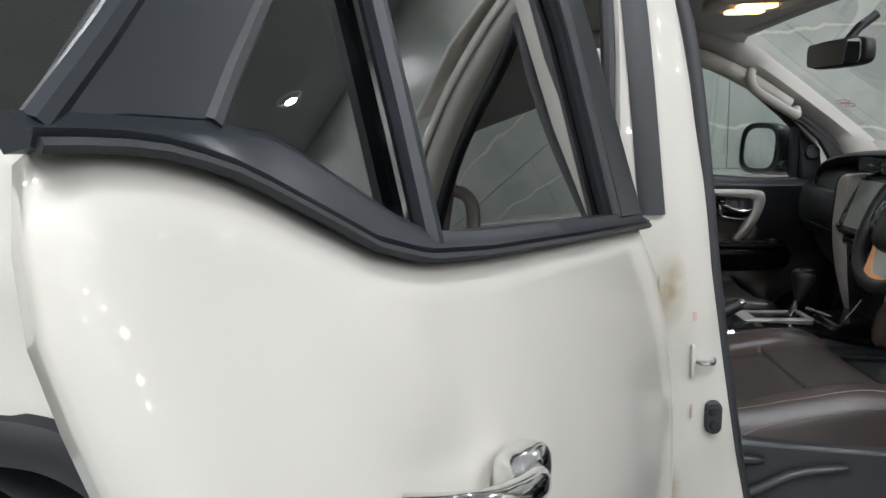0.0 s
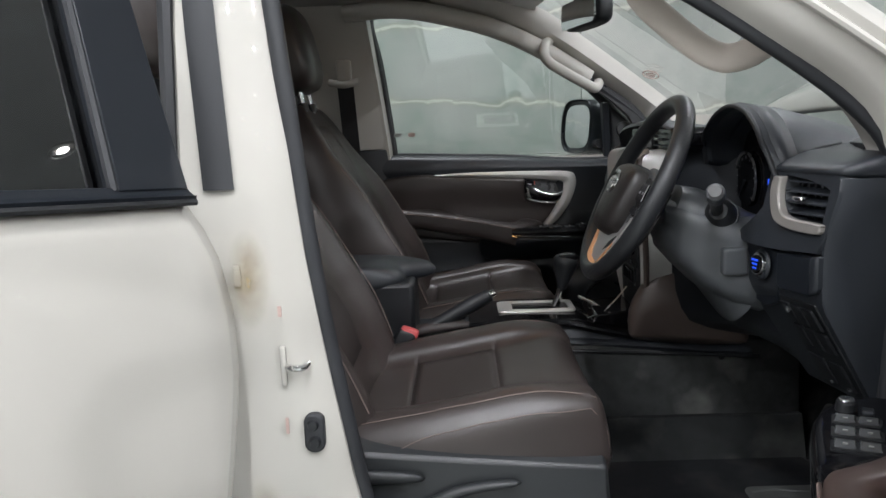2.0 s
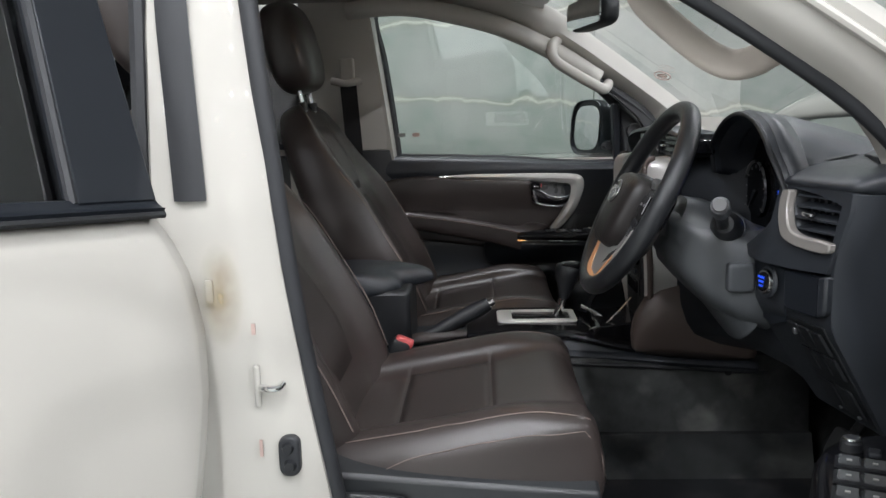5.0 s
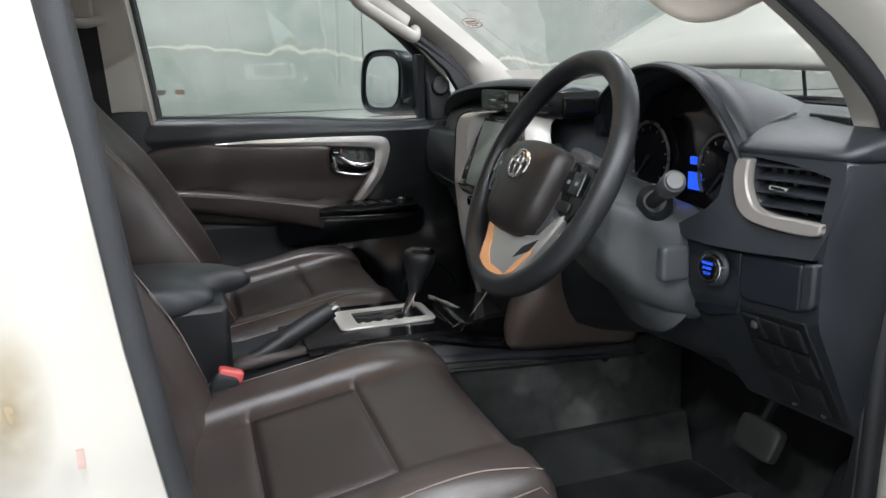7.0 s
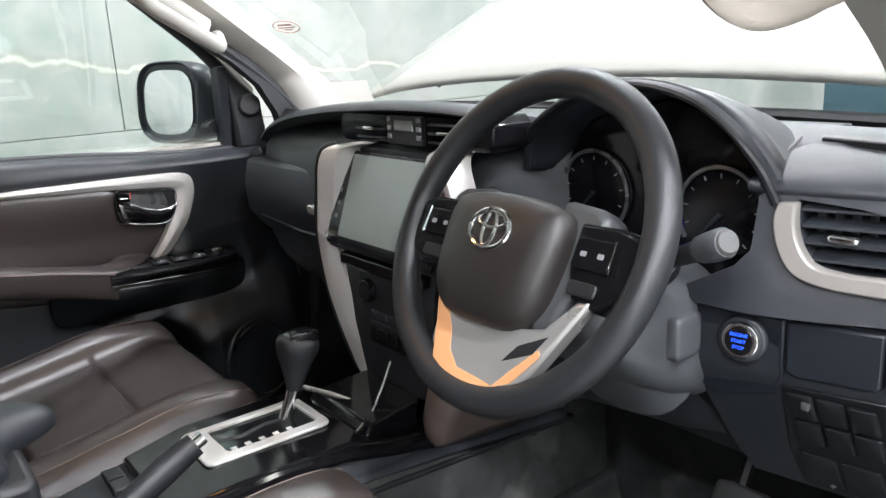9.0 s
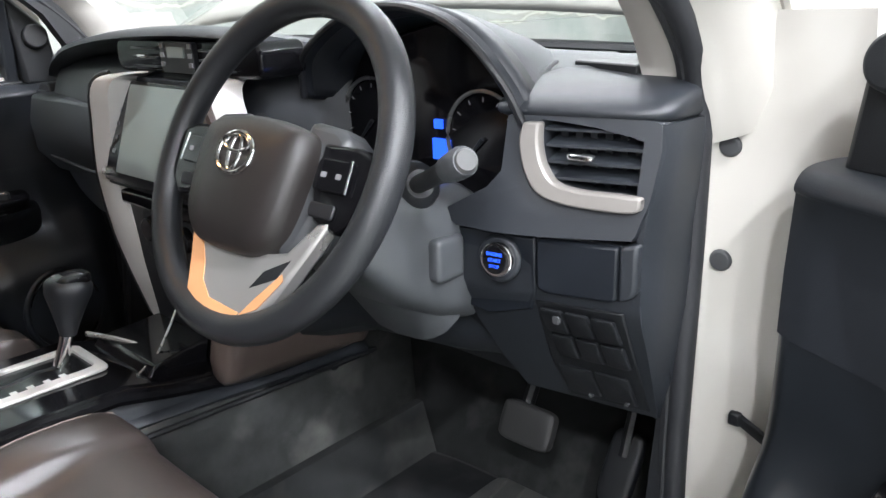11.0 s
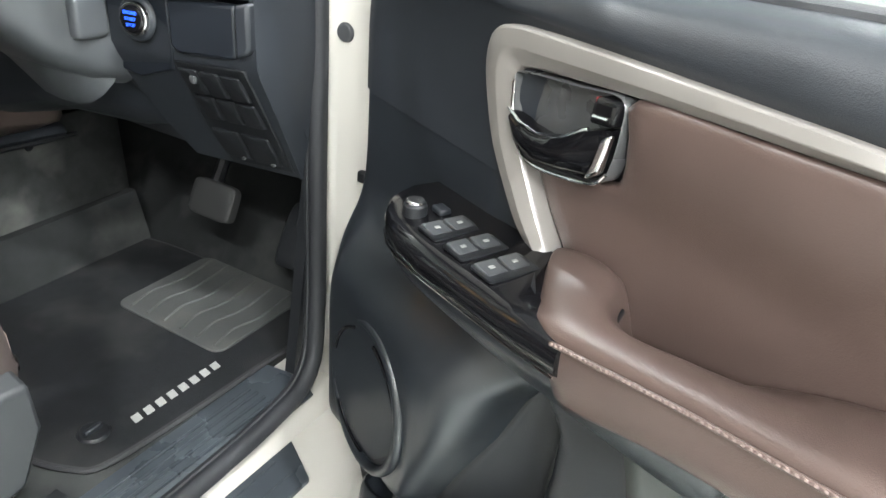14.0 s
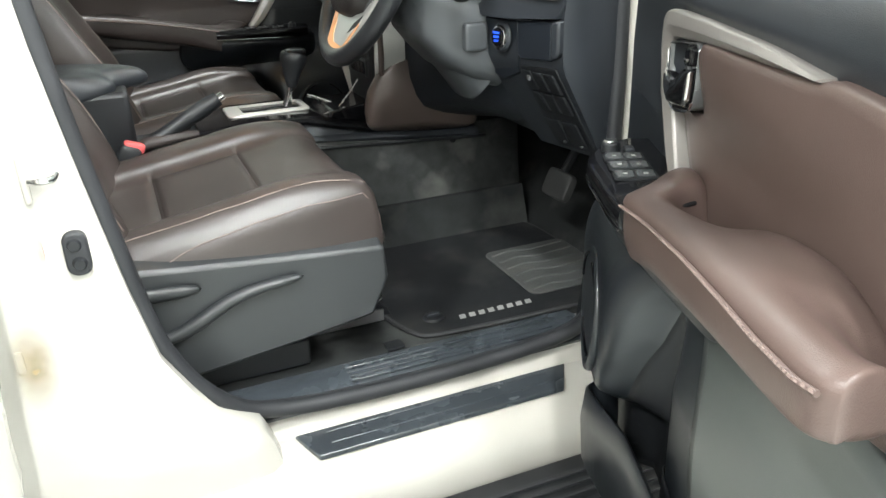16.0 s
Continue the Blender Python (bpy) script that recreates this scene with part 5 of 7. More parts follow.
# ---- seats ----
def seat(cx, cy, inner, lean, fwd, label):
    """A front seat: cx is the back of its cushion, inner = +1 when the tunnel is on its +y side."""
    st = thing("front_seat", label, "seat", Matrix.Translation((cx, cy, 0)), "front seats")
    # cushion: stations along x with a dished top and raised bolsters
    rings = []
    for x, zc, w, zb in ((-0.06, 0.745, 0.225, 0.66), (0.0, 0.765, 0.245, 0.655), (0.10, 0.785, 0.255, 0.65), (0.22, 0.805, 0.258, 0.65), (0.33, 0.825, 0.255, 0.655), (0.40, 0.836, 0.250, 0.67), (0.440, 0.828, 0.245, 0.69), (0.460, 0.80, 0.240, 0.71), (0.466, 0.765, 0.23, 0.73)):
        bo = 0.026 if x < 0.40 else 0.010
        rings.append([(x, y * w, z) for y, z in ((-1.0, zb + 0.02), (-1.0, zc - 0.035), (-0.94, zc + bo * 0.2), (-0.82, zc + bo), (-0.66, zc + bo * 0.7), (-0.53, zc - 0.004), (0, zc - 0.006), (0.53, zc - 0.004), (0.66, zc + bo * 0.7), (0.82, zc + bo), (0.94, zc + bo * 0.2), (1.0, zc - 0.035), (1.0, zb + 0.02), (0.8, zb), (-0.8, zb))])
    # finer stations, with the seams pressed into the leather
    tracks = [cr([r[k] for r in rings], 6) for k in range(len(rings[0]))]
    dense = [list(r) for r in zip(*tracks)]
    cuts = (0.139, 0.299)
    stations = sorted(set([round(0.012 * k - 0.06, 4) for k in range(46)] + [c + e for c in cuts for e in (-0.007, -0.0035, 0.0, 0.0035, 0.007)]))
    fine = []
    for x in stations:
        i = max(0, max(k for k in range(len(dense)) if dense[k][0].x <= x + 1e-6) if x > dense[0][0].x else 0)
        i = min(i, len(dense) - 2)
        u = (x - dense[i][0].x) / max(1e-6, dense[i + 1][0].x - dense[i][0].x)
        ring = cr([p.lerp(q, min(1.0, max(0.0, u))) for p, q in zip(dense[i], dense[i + 1])], 5, closed=True)
        for p in ring:
            if p.z > 0.70:
                for c in cuts:
                    if abs(p.y) < 0.150:
                        p.z -= 0.0045 * math.exp(-((x - c) / 0.0032) ** 2)
                p.z -= 0.0035 * math.exp(-((abs(p.y) - 0.140) / 0.006) ** 2)
        fine.append(ring)
    cu = part("cushion", loft(fine), SEATHIDE, st, "dark brown leather cushion with raised bolsters", smooth=60)
    top = [(r[0].x, max(p.z for p in r if abs(p.y) < 0.02)) for r in dense]
    for a, b in ((0.1435, 0.2945),):
        rows = []
        for i in range(14):
            x = lerp(a, b, i / 13)
            rows.append([(x, y, along(top, x) + 0.0022 - 0.0012 * (abs(y) / 0.133) ** 6 - 0.0012 * abs(2 * i / 13 - 1) ** 6) for y in [lerp(-0.133, 0.133, j / 14) for j in range(15)]])
        part("seat_panel", sheet(rows), LEATHER_DK, cu, "perforated leather centre panel", smooth=70, thick=0.004)
    def skin(x, y):
        """Height of the leather above a place on the cushion."""
        ring = min(fine, key=lambda r: abs(r[0].x - x))
        return min((p for p in ring if p.z > 0.735), key=lambda p: abs(p.y - y)).copy()
    def flank(x, z, s):
        ring = min(fine, key=lambda r: abs(r[0].x - x))
        return min((p for p in ring if p.y * s > 0.20), key=lambda p: abs(p.z - z)).copy()
    def even(pts):
        for k in range(3):
            pts = [pts[0]] + [(p + q + r) / 3 for p, q, r in zip(pts, pts[1:], pts[2:])] + [pts[-1]]
        return pts
    for s in (-1, 1):
        pts = even([skin(0.02 + 0.012 * k, s * 0.222) for k in range(36)])
        part("stitching", tube([p + Vector((0, 0, 0.0012)) for p in pts], 0.0009, 5), STITCH, cu, "pale stitching")
        pts = even([flank(0.03 + 0.012 * k, along([(0.03, 0.756), (0.118, 0.768), (0.225, 0.802), (0.341, 0.822), (0.426, 0.822)], 0.03 + 0.012 * k), s) for k in range(34)])
        pts += [Vector((0.447, pts[-1].y * 0.99, 0.805)), Vector((0.459, pts[-1].y * 0.975, 0.78)), Vector((0.463, pts[-1].y * 0.955, 0.74))]
        part("stitching", tube([p + Vector((0.0004, s * 0.0012, 0.0006)) for p in pts], 0.0009, 5), STITCH, cu, "pale stitching")
    # backrest, leaning
    bk = Matrix.Translation((-0.03 + fwd, 0, 0.76)) @ pose(0, 0, 0, 0, -lean, 0)
    rings = []
    for z, w, f, b in ((-0.05, 0.215, 0.055, -0.07), (0.02, 0.235, 0.075, -0.085), (0.12, 0.250, 0.075, -0.09), (0.24, 0.255, 0.062, -0.09), (0.36, 0.245, 0.052, -0.085), (0.46, 0.225, 0.045, -0.075), (0.54, 0.195, 0.038, -0.065), (0.60, 0.150, 0.026, -0.050), (0.625, 0.10, 0.010, -0.035)):
        bo = 0.042 if z < 0.42 else 0.012
        rings.append([bk @ Vector((x, y * w, z)) for y, x in ((-1.0, b * 0.3), (-1.0, f), (-0.94, f + bo * 0.85), (-0.82, f + bo), (-0.68, f + bo * 0.3), (-0.5, f), (0, f - 0.006), (0.5, f), (0.68, f + bo * 0.3), (0.82, f + bo), (0.94, f + bo * 0.85), (1.0, f), (1.0, b * 0.3), (0.8, b), (-0.8, b))])
    br = part("backrest", loft(rings), SEATHIDE, st, "dark brown leather backrest", sub=2)
    for z0, z1, m in ((0.06, 0.34, LEATHER_DK), (0.36, 0.55, SEATHIDE)):
        rows = []
        for i in range(8):
            z = lerp(z0, z1, i / 7)
            f = along([(-0.05, 0.055), (0.02, 0.075), (0.12, 0.075), (0.24, 0.062), (0.36, 0.052), (0.46, 0.045), (0.54, 0.038), (0.60, 0.026)], z)
            hw = along([(0.0, 0.11), (0.35, 0.115), (0.56, 0.085)], z)
            rows.append([bk @ Vector((f - 0.003 + 0.003 * math.sin(math.pi * i / 7), y * hw, z)) for y in (-1, -0.7, -0.3, 0, 0.3, 0.7, 1)])
        part("seat_panel", sheet(rows), m, br, "", smooth=70, thick=0.004)
    for s in (-1, 1):
        pts = [bk @ Vector((f + 0.030, s * w * 0.955, z)) for z, w, f in ((0.02, 0.238, 0.076), (0.12, 0.252, 0.080), (0.24, 0.257, 0.068), (0.34, 0.250, 0.056), (0.42, 0.235, 0.035))]
        part("stitching", tube(cr(pts, 5), 0.0011, 5), STITCH, br)
    # headrest on two posts
    part("head_restraint", blob((0, 0, 0), (0.118, 0.27, 0.235), 0.62, 24, 16, bk @ Matrix.Translation((0.055, 0, 0.762)) @ pose(0, 0, 0, 0, 10, 0)), SEATHIDE, st, "brown leather head restraint")
    for s in (-1, 1):
        part("headrest_post", tube([bk @ Vector((0.010, s * 0.058, 0.56)), bk @ Vector((0.045, s * 0.058, 0.70))], 0.0065, 12), CHROME, st, "chrome headrest post")
        part("post_sleeve", tube([bk @ Vector((0.020, s * 0.058, 0.60)), bk @ Vector((0.026, s * 0.058, 0.622))], 0.013, 12), PLASTIC_LO, st)
    # plastic side shield with levers on the door side
    s = -inner
    sh = [(-0.10, 0.60), (0.10, 0.595), (0.30, 0.62), (0.428, 0.64), (0.456, 0.70), (0.452, 0.754), (0.30, 0.766), (0.16, 0.778), (0.05, 0.788), (-0.08, 0.795), (-0.12, 0.70)]
    part("side_shield", loft([[(x, s * y, z - 0.35 * (y - 0.235)) for x, z in sh] for y in (0.215, 0.262, 0.272)]), SHIELD, st, "dark grey plastic seat shield", bev=0.006)
    part("recline_lever", loft([[(x, s * 0.270, z - h), (x, s * 0.286, z - h * 0.6), (x, s * 0.288, z + h * 0.6), (x, s * 0.272, z + h)] for x, z, h in ((-0.03, 0.735, 0.014), (0.06, 0.738, 0.018), (0.13, 0.736, 0.016), (0.175, 0.734, 0.010))]), SHIELD, st, "seat recline lever", sub=1)
    part("height_lever", loft([[(x, s * 0.270, z - h), (x, s * 0.290, z - h * 0.5), (x, s * 0.291, z + h * 0.5), (x, s * 0.272, z + h)] for x, z, h in ((0.02, 0.652, 0.006), (0.11, 0.660, 0.014), (0.165, 0.682, 0.019), (0.205, 0.708, 0.016), (0.26, 0.720, 0.012), (0.325, 0.724, 0.009))]), SHIELD, st, "seat height lever", sub=1)
    part("seat_base", box(-0.05, 0.40, -0.20, 0.20, 0.60, 0.70), PLASTIC_LO, st, bev=0.01)
    for y in (-0.19, 0.19):
        part("seat_rail", box(-0.16, 0.33, y - 0.02, y + 0.02, 0.527, 0.575), PLASTIC_LO, st, "black seat rail", bev=0.004)
    part("rail_runner", box(0.30, 0.49, s * 0.112, s * 0.120, 0.528, 0.552), ALLOY, st, "bright steel rail runner", bev=0.002)
    part("rail_bracket", prism([(0.43, 0.528), (0.51, 0.528), (0.50, 0.545), (0.47, 0.575), (0.44, 0.560)], "y", min(s * 0.086, s * 0.110), max(s * 0.086, s * 0.110)), PLASTIC_LO, st, "black rail bracket", bev=0.003)
    part("slide_bar", tube([(0.36, s * 0.18, 0.585), (0.44, s * 0.178, 0.592), (0.47, s * 0.165, 0.598), (0.475, 0.0, 0.60), (0.47, -s * 0.165, 0.598)], 0.006, 10), CHROME, st, "steel slide bar")
    return st


seat(-0.014, -0.370, 1, 24, 0.025, "dark brown leather driver's seat with pale stitching")
seat(0.005, 0.370, -1, 24, 0.070, "dark brown leather passenger seat with pale stitching")

# rear bench
bench = thing("rear_bench", "dark brown leather rear bench seat", "seat")
part("bench_cushion", blob((-0.78, 0, 0.72), (0.50, 1.25, 0.22), 0.35, 28, 12), SEATHIDE, bench)
part("bench_back", blob((0, 0, 0), (0.18, 1.25, 0.62), 0.35, 28, 12, Matrix.Translation((-1.08, 0, 1.05)) @ pose(0, 0, 0, 0, -22, 0)), SEATHIDE, bench)
for y in (-0.38, 0.38):
    part("head_restraint", blob((-1.20, y, 1.42), (0.11, 0.27, 0.17), 0.6), SEATHIDE, bench)

# passenger seat belt
belt = thing("seat_belt", "black seat belt hanging from the pale pillar", "seat belt")
part("webbing", loft([[(-0.135, 0.600, 1.40), (-0.085, 0.592, 1.40), (-0.085, 0.595, 1.40), (-0.135, 0.603, 1.40)], [(-0.125, 0.640, 1.10), (-0.075, 0.632, 1.10), (-0.075, 0.635, 1.10), (-0.125, 0.643, 1.10)], [(-0.11, 0.648, 0.62), (-0.06, 0.640, 0.62), (-0.06, 0.643, 0.62), (-0.11, 0.651, 0.62)]]), BELT, belt, "black belt webbing")
part("belt_guide", tube(cr([(-0.155, 0.588, 1.405), (-0.110, 0.572, 1.396), (-0.068, 0.580, 1.405)], 4), 0.011, 10), LINING_PL, belt, "grey belt guide")
part("belt_anchor", loft([[(-0.135 + d, 0.598 - 0.09 * (z - 1.4), z) for d in (0, 0.045)] + [(-0.09, 0.615 - 0.09 * (z - 1.4), z), (-0.135, 0.615 - 0.09 * (z - 1.4), z)] for z in (1.405, 1.47)]), LINING_PL, belt, bev=0.006)
buckle = thing("belt_buckle", "seat belt buckle with a red release button", "buckle")
part("buckle_body", blob((0, 0, 0), (0.045, 0.028, 0.11), 0.4, 16, 10, Matrix.Translation((0.085, -0.150, 0.785)) @ pose(0, 0, 0, 0, 20, 0)), PLASTIC_LO, buckle)
part("release_button", blob((0, 0, 0), (0.040, 0.022, 0.020), 0.4, 14, 8, Matrix.Translation((0.106, -0.150, 0.830)) @ pose(0, 0, 0, 0, 20, 0)), REDPLASTIC, buckle, "red release button")

# ---- dashboard ----
dash = thing("dashboard", "charcoal dashboard with silver uprights and a wide screen", "dashboard")
DASH = [
    (-0.655, ((1.10, 1.19), (0.93, 1.212), (0.84, 1.203), (0.805, 1.180), (0.800, 1.10), (0.790, 1.02), (0.85, 0.85), (0.96, 0.80))),
    (-0.53, ((1.14, 1.19), (0.94, 1.218), (0.84, 1.214), (0.800, 1.180), (0.795, 1.10), (0.785, 1.02), (0.83, 0.86), (0.96, 0.80))),
    (-0.50, ((1.14, 1.19), (0.94, 1.220), (0.86, 1.215), (0.81, 1.190), (0.80, 1.08), (0.78, 1.01), (0.82, 0.86), (0.96, 0.80))),
    (-0.36, ((1.17, 1.19), (0.95, 1.222), (0.87, 1.215), (0.82, 1.190), (0.80, 1.08), (0.72, 1.00), (0.77, 0.86), (0.96, 0.80))),
    (-0.22, ((1.19, 1.19), (0.95, 1.224), (0.87, 1.217), (0.82, 1.190), (0.79, 1.08), (0.71, 1.00), (0.76, 0.85), (0.96, 0.80))),
    (-0.16, ((1.20, 1.19), (0.95, 1.226), (0.76, 1.222), (0.70, 1.190), (0.67, 1.08), (0.66, 0.97), (0.70, 0.84), (0.96, 0.78))),
    (0.0, ((1.20, 1.19), (0.95, 1.226), (0.74, 1.224), (0.655, 1.200), (0.645, 1.08), (0.648, 0.97), (0.67, 0.82), (0.96, 0.78))),
    (0.14, ((1.19, 1.19), (0.95, 1.224), (0.74, 1.222), (0.665, 1.196), (0.650, 1.08), (0.655, 0.97), (0.70, 0.84), (0.96, 0.80))),
    (0.40, ((1.16, 1.19), (0.94, 1.218), (0.77, 1.215), (0.70, 1.185), (0.675, 1.09), (0.69, 0.98), (0.76, 0.87), (0.96, 0.80))),
    (0.56, ((1.13, 1.19), (0.93, 1.212), (0.79, 1.205), (0.725, 1.175), (0.70, 1.09), (0.71, 0.98), (0.78, 0.87), (0.96, 0.80))),
    (0.655, ((1.10, 1.19), (0.92, 1.206), (0.82, 1.195), (0.765, 1.165), (0.735, 1.09), (0.74, 0.98), (0.80, 0.87), (0.96, 0.80))),
]
rings = [[(p.x, y, p.y) for p in cr([(a, b, 0) for a, b in prof], 4)] for y, prof in DASH]
part("dash_body", loft(rings), PLASTIC, dash, "soft charcoal dashboard moulding", smooth=70)
# hood over the instruments
ARCH = [(-0.530, 1.165), (-0.512, 1.205), (-0.480, 1.240), (-0.43, 1.268), (-0.36, 1.280), (-0.29, 1.270), (-0.235, 1.245), (-0.20, 1.215), (-0.185, 1.17)]
arch = cr([(0, a, b) for a, b in ARCH], 4)
rings = []
for x, k, dz in ((0.760, 0.955, -0.006), (0.722, 0.985, -0.002), (0.712, 1.0, 0.0), (0.722, 1.02, 0.004), (0.78, 1.0, -0.002), (0.88, 0.92, -0.030), (0.98, 0.80, -0.065)):
    rings.append([(x + 0.25 * max(0, 1.22 - p.z) * (1 if x < 0.75 else 0.3), -0.357 + (p.y + 0.357) * k, 1.165 + (p.z - 1.165) * (k if x < 0.77 else 1) + dz) for p in arch])
part("instrument_hood", sheet(rings), PLASTIC, dash, "arched hood over the instruments", smooth=70, thick=0.012)
part("hood_edge", tube([Vector((0.711 + 0.25 * max(0, 1.22 - p.z), p.y, p.z + 0.002)) for p in arch], 0.0045, 8), PLASTIC_LO, dash)
cl = part("instrument_panel", prism([(-0.515, 1.06), (-0.21, 1.06), (-0.195, 1.17), (-0.24, 1.235), (-0.36, 1.262), (-0.47, 1.235), (-0.52, 1.17)], "x", 0.785, 0.80), GLOSSBLACK, dash, "dark glossy instrument panel", bev=0.004)
for y, z0 in ((-0.435, 1.134), (-0.252, 1.140)):
    part("gauge_ring", tube([(0.778, y - 0.054 * math.cos(a), z0 + 0.054 * math.sin(a)) for a in [math.radians(-40 + 8 * k) for k in range(33)]], 0.0026, 8), CUP, cl, "silver gauge arc")
    part("gauge_face", disc((0.782, y, z0), (-1, 0, 0), 0.050, 0.002, 32), GLOSSBLACK, cl)
    for k in range(11):
        a = math.radians(225 - 27 * k)
        part("gauge_tick", tube([(0.7785, y - 0.042 * math.cos(a), z0 + 0.042 * math.sin(a)), (0.7785, y - 0.047 * math.cos(a), z0 + 0.047 * math.sin(a))], 0.0007, 5), PRINT_DK, cl)
    part("gauge_needle", tube([(0.777, y, z0), (0.777, y + 0.028, z0 - 0.030)], [0.003, 0.001], 6), PLASTIC, cl)
part("lit_display", box(0.780, 0.784, -0.381, -0.354, 1.102, 1.127), BLUEGLOW, cl, "lit blue trip display")
part("lit_display", box(0.780, 0.784, -0.369, -0.357, 1.139, 1.150), BLUEGLOW, cl, "lit blue trip display")


# driver's end of the dashboard: the face leans and turns away towards the door
def vx(y, z):
    return max(0.700, 0.729 - 0.2586 * (y + 0.534) + 0.2123 * (z - 1.169))


def polar(outline, c, n):
    """n points of an outline, evenly turned about c."""
    out, k = [], len(outline)
    for i in range(n):
        a = 2 * math.pi * i / n
        dy, dz = math.cos(a), math.sin(a)
        best = None
        for j in range(k):
            (y0, z0), (y1, z1) = outline[j], outline[(j + 1) % k]
            ey, ez = y1 - y0, z1 - z0
            det = dy * -ez + ey * dz
            if abs(det) < 1e-12:
                continue
            r = ((y0 - c[0]) * -ez + ey * (z0 - c[1])) / det
            f = (dy * (z0 - c[1]) - dz * (y0 - c[0])) / det
            if r > 0 and -1e-6 <= f <= 1 + 1e-6 and (best is None or r < best):
                best = r
        out.append((c[0] + dy * best, c[1] + dz * best))
    return out


MOUTH = [(-0.546, 1.172), (-0.60, 1.166), (-0.646, 1.156), (-0.647, 1.104), (-0.598, 1.105), (-0.572, 1.110), (-0.556, 1.126), (-0.548, 1.148)]
FACE = [(-0.512, 1.176), (-0.512, 1.12), (-0.495, 1.098), (-0.448, 1.090), (-0.448, 1.056), (-0.56, 1.058), (-0.650, 1.064), (-0.660, 1.100), (-0.664, 1.150), (-0.660, 1.174), (-0.60, 1.180), (-0.55, 1.184)]
inner, outer = polar(MOUTH, (-0.60, 1.137), 96), polar(FACE, (-0.60, 1.137), 96)
grow = lambda o, k: [(-0.56 + (y + 0.56) * k, 1.12 + (z - 1.12) * k) for y, z in o]
rings = [[(vx(y, z) + e, y, z) for y, z in o] for o, e in ((inner, 0.050), (inner, 0.004), ([(lerp(a[0], b[0], 0.06), lerp(a[1], b[1], 0.06)) for a, b in zip(inner, outer)], 0.0), ([(lerp(a[0], b[0], 0.6), lerp(a[1], b[1], 0.6)) for a, b in zip(inner, outer)], 0.0), (outer, 0.0), (grow(outer, 1.012), 0.004), (grow(outer, 1.015), 0.06))]
part("vent_surround", loft(rings, cap=False), PLASTIC, dash, "curved charcoal panel round the vent", smooth=50)
vent = part("air_vent", loft([[(vx(y, z) + e, y, z) for y, z in inner] for e in (0.046, 0.052)]), PLASTIC_LO, dash, "dark air vent")
for k in range(4):
    z = 1.116 + 0.0155 * k
    y0 = along([(1.10, -0.575), (1.125, -0.557), (1.17, -0.548)], z)
    part("vent_slat", loft([[(vx(y, z) + 0.004, y, z - 0.0013), (vx(y, z) + 0.004, y, z + 0.0013), (vx(y, z) + 0.030, y, z + 0.009), (vx(y, z) + 0.030, y, z + 0.006)] for y in (-0.646, y0)]), PLASTIC, vent, "thin vent slat")
for k in range(6):
    y = -0.562 - 0.0145 * k
    part("vent_vane", box(vx(y, 1.13) + 0.024, vx(y, 1.13) + 0.044, y - 0.004, y + 0.004, 1.105, 1.166), PLASTIC, vent)
part("vent_tab", blob((0.735, -0.592, 1.139), (0.012, 0.030, 0.007), 0.5), CHROME, vent, "silver vent tab")
BRK_OUT = [(-0.533, 1.170), (-0.531, 1.152), (-0.539, 1.125), (-0.555, 1.103), (-0.581, 1.094), (-0.618, 1.091), (-0.645, 1.091), (-0.655, 1.095), (-0.655, 1.106)]
BRK_IN = [(-0.645, 1.1065), (-0.625, 1.1075), (-0.598, 1.108), (-0.573, 1.113), (-0.559, 1.128), (-0.551, 1.149), (-0.549, 1.170)]
BRK = [[(p.x, p.y) for p in cr([(a, b, 0) for a, b in o], 5)] for o in (BRK_OUT, BRK_IN)]
part("vent_bracket", loft([[(vx(y, z) + e, y, z) for y, z in BRK[0] + BRK[1]] for e in (0.004, -0.009)]), TRIM_SATIN, dash, "satin silver vent bracket", bev=0.004)
# padded top over the vent with a rounded outer end
rings = []
for y, k in ((-0.498, 0.90), (-0.506, 0.97), (-0.53, 1.0), (-0.60, 1.0), (-0.640, 1.0), (-0.656, 0.95), (-0.664, 0.84), (-0.668, 0.6)):
    x0 = vx(min(y, -0.50), 1.178)
    prof = cr([(x0 + 0.020, 1.170, 0), (x0 + 0.002, 1.174, 0), (x0 - 0.003, 1.181, 0), (x0 + 0.006, 1.190, 0), (x0 + 0.03, 1.199, 0), (x0 + 0.07, 1.208, 0), (0.89, 1.216, 0), (0.95, 1.219, 0)], 3) + [Vector((0.95, 1.17, 0))]
    rings.append([(x0 + 0.06 + (p.x - x0 - 0.06) * k, y, 1.188 + (p.y - 1.188) * k) for p in prof])
part("top_pad", loft(rings), PLASTIC, dash, "padded dashboard top", smooth=60)
part("pad_seam", tube([(vx(-0.51, 1.18) + e, -0.515 + 0.9 * f, z) for e, f, z in ((-0.002, 0.0, 1.184), (0.02, 0.004, 1.198), (0.06, 0.012, 1.208), (0.12, 0.03, 1.2165))], 0.0022, 6), PLASTIC_LO, dash)


# start button panel and coin drawer
def fx(y, z):
    return 0.709 - 0.16 * (y + 0.454) + 0.592 * max(0.0, 0.985 - z)


def face(name, outline, d0, d1, material, parent, label="", bev=0.003):
    return part(name, loft([[(fx(y, z) - d, y, z) for y, z in outline] for d in (d0, d1)]), material, parent, label, bev=bev)


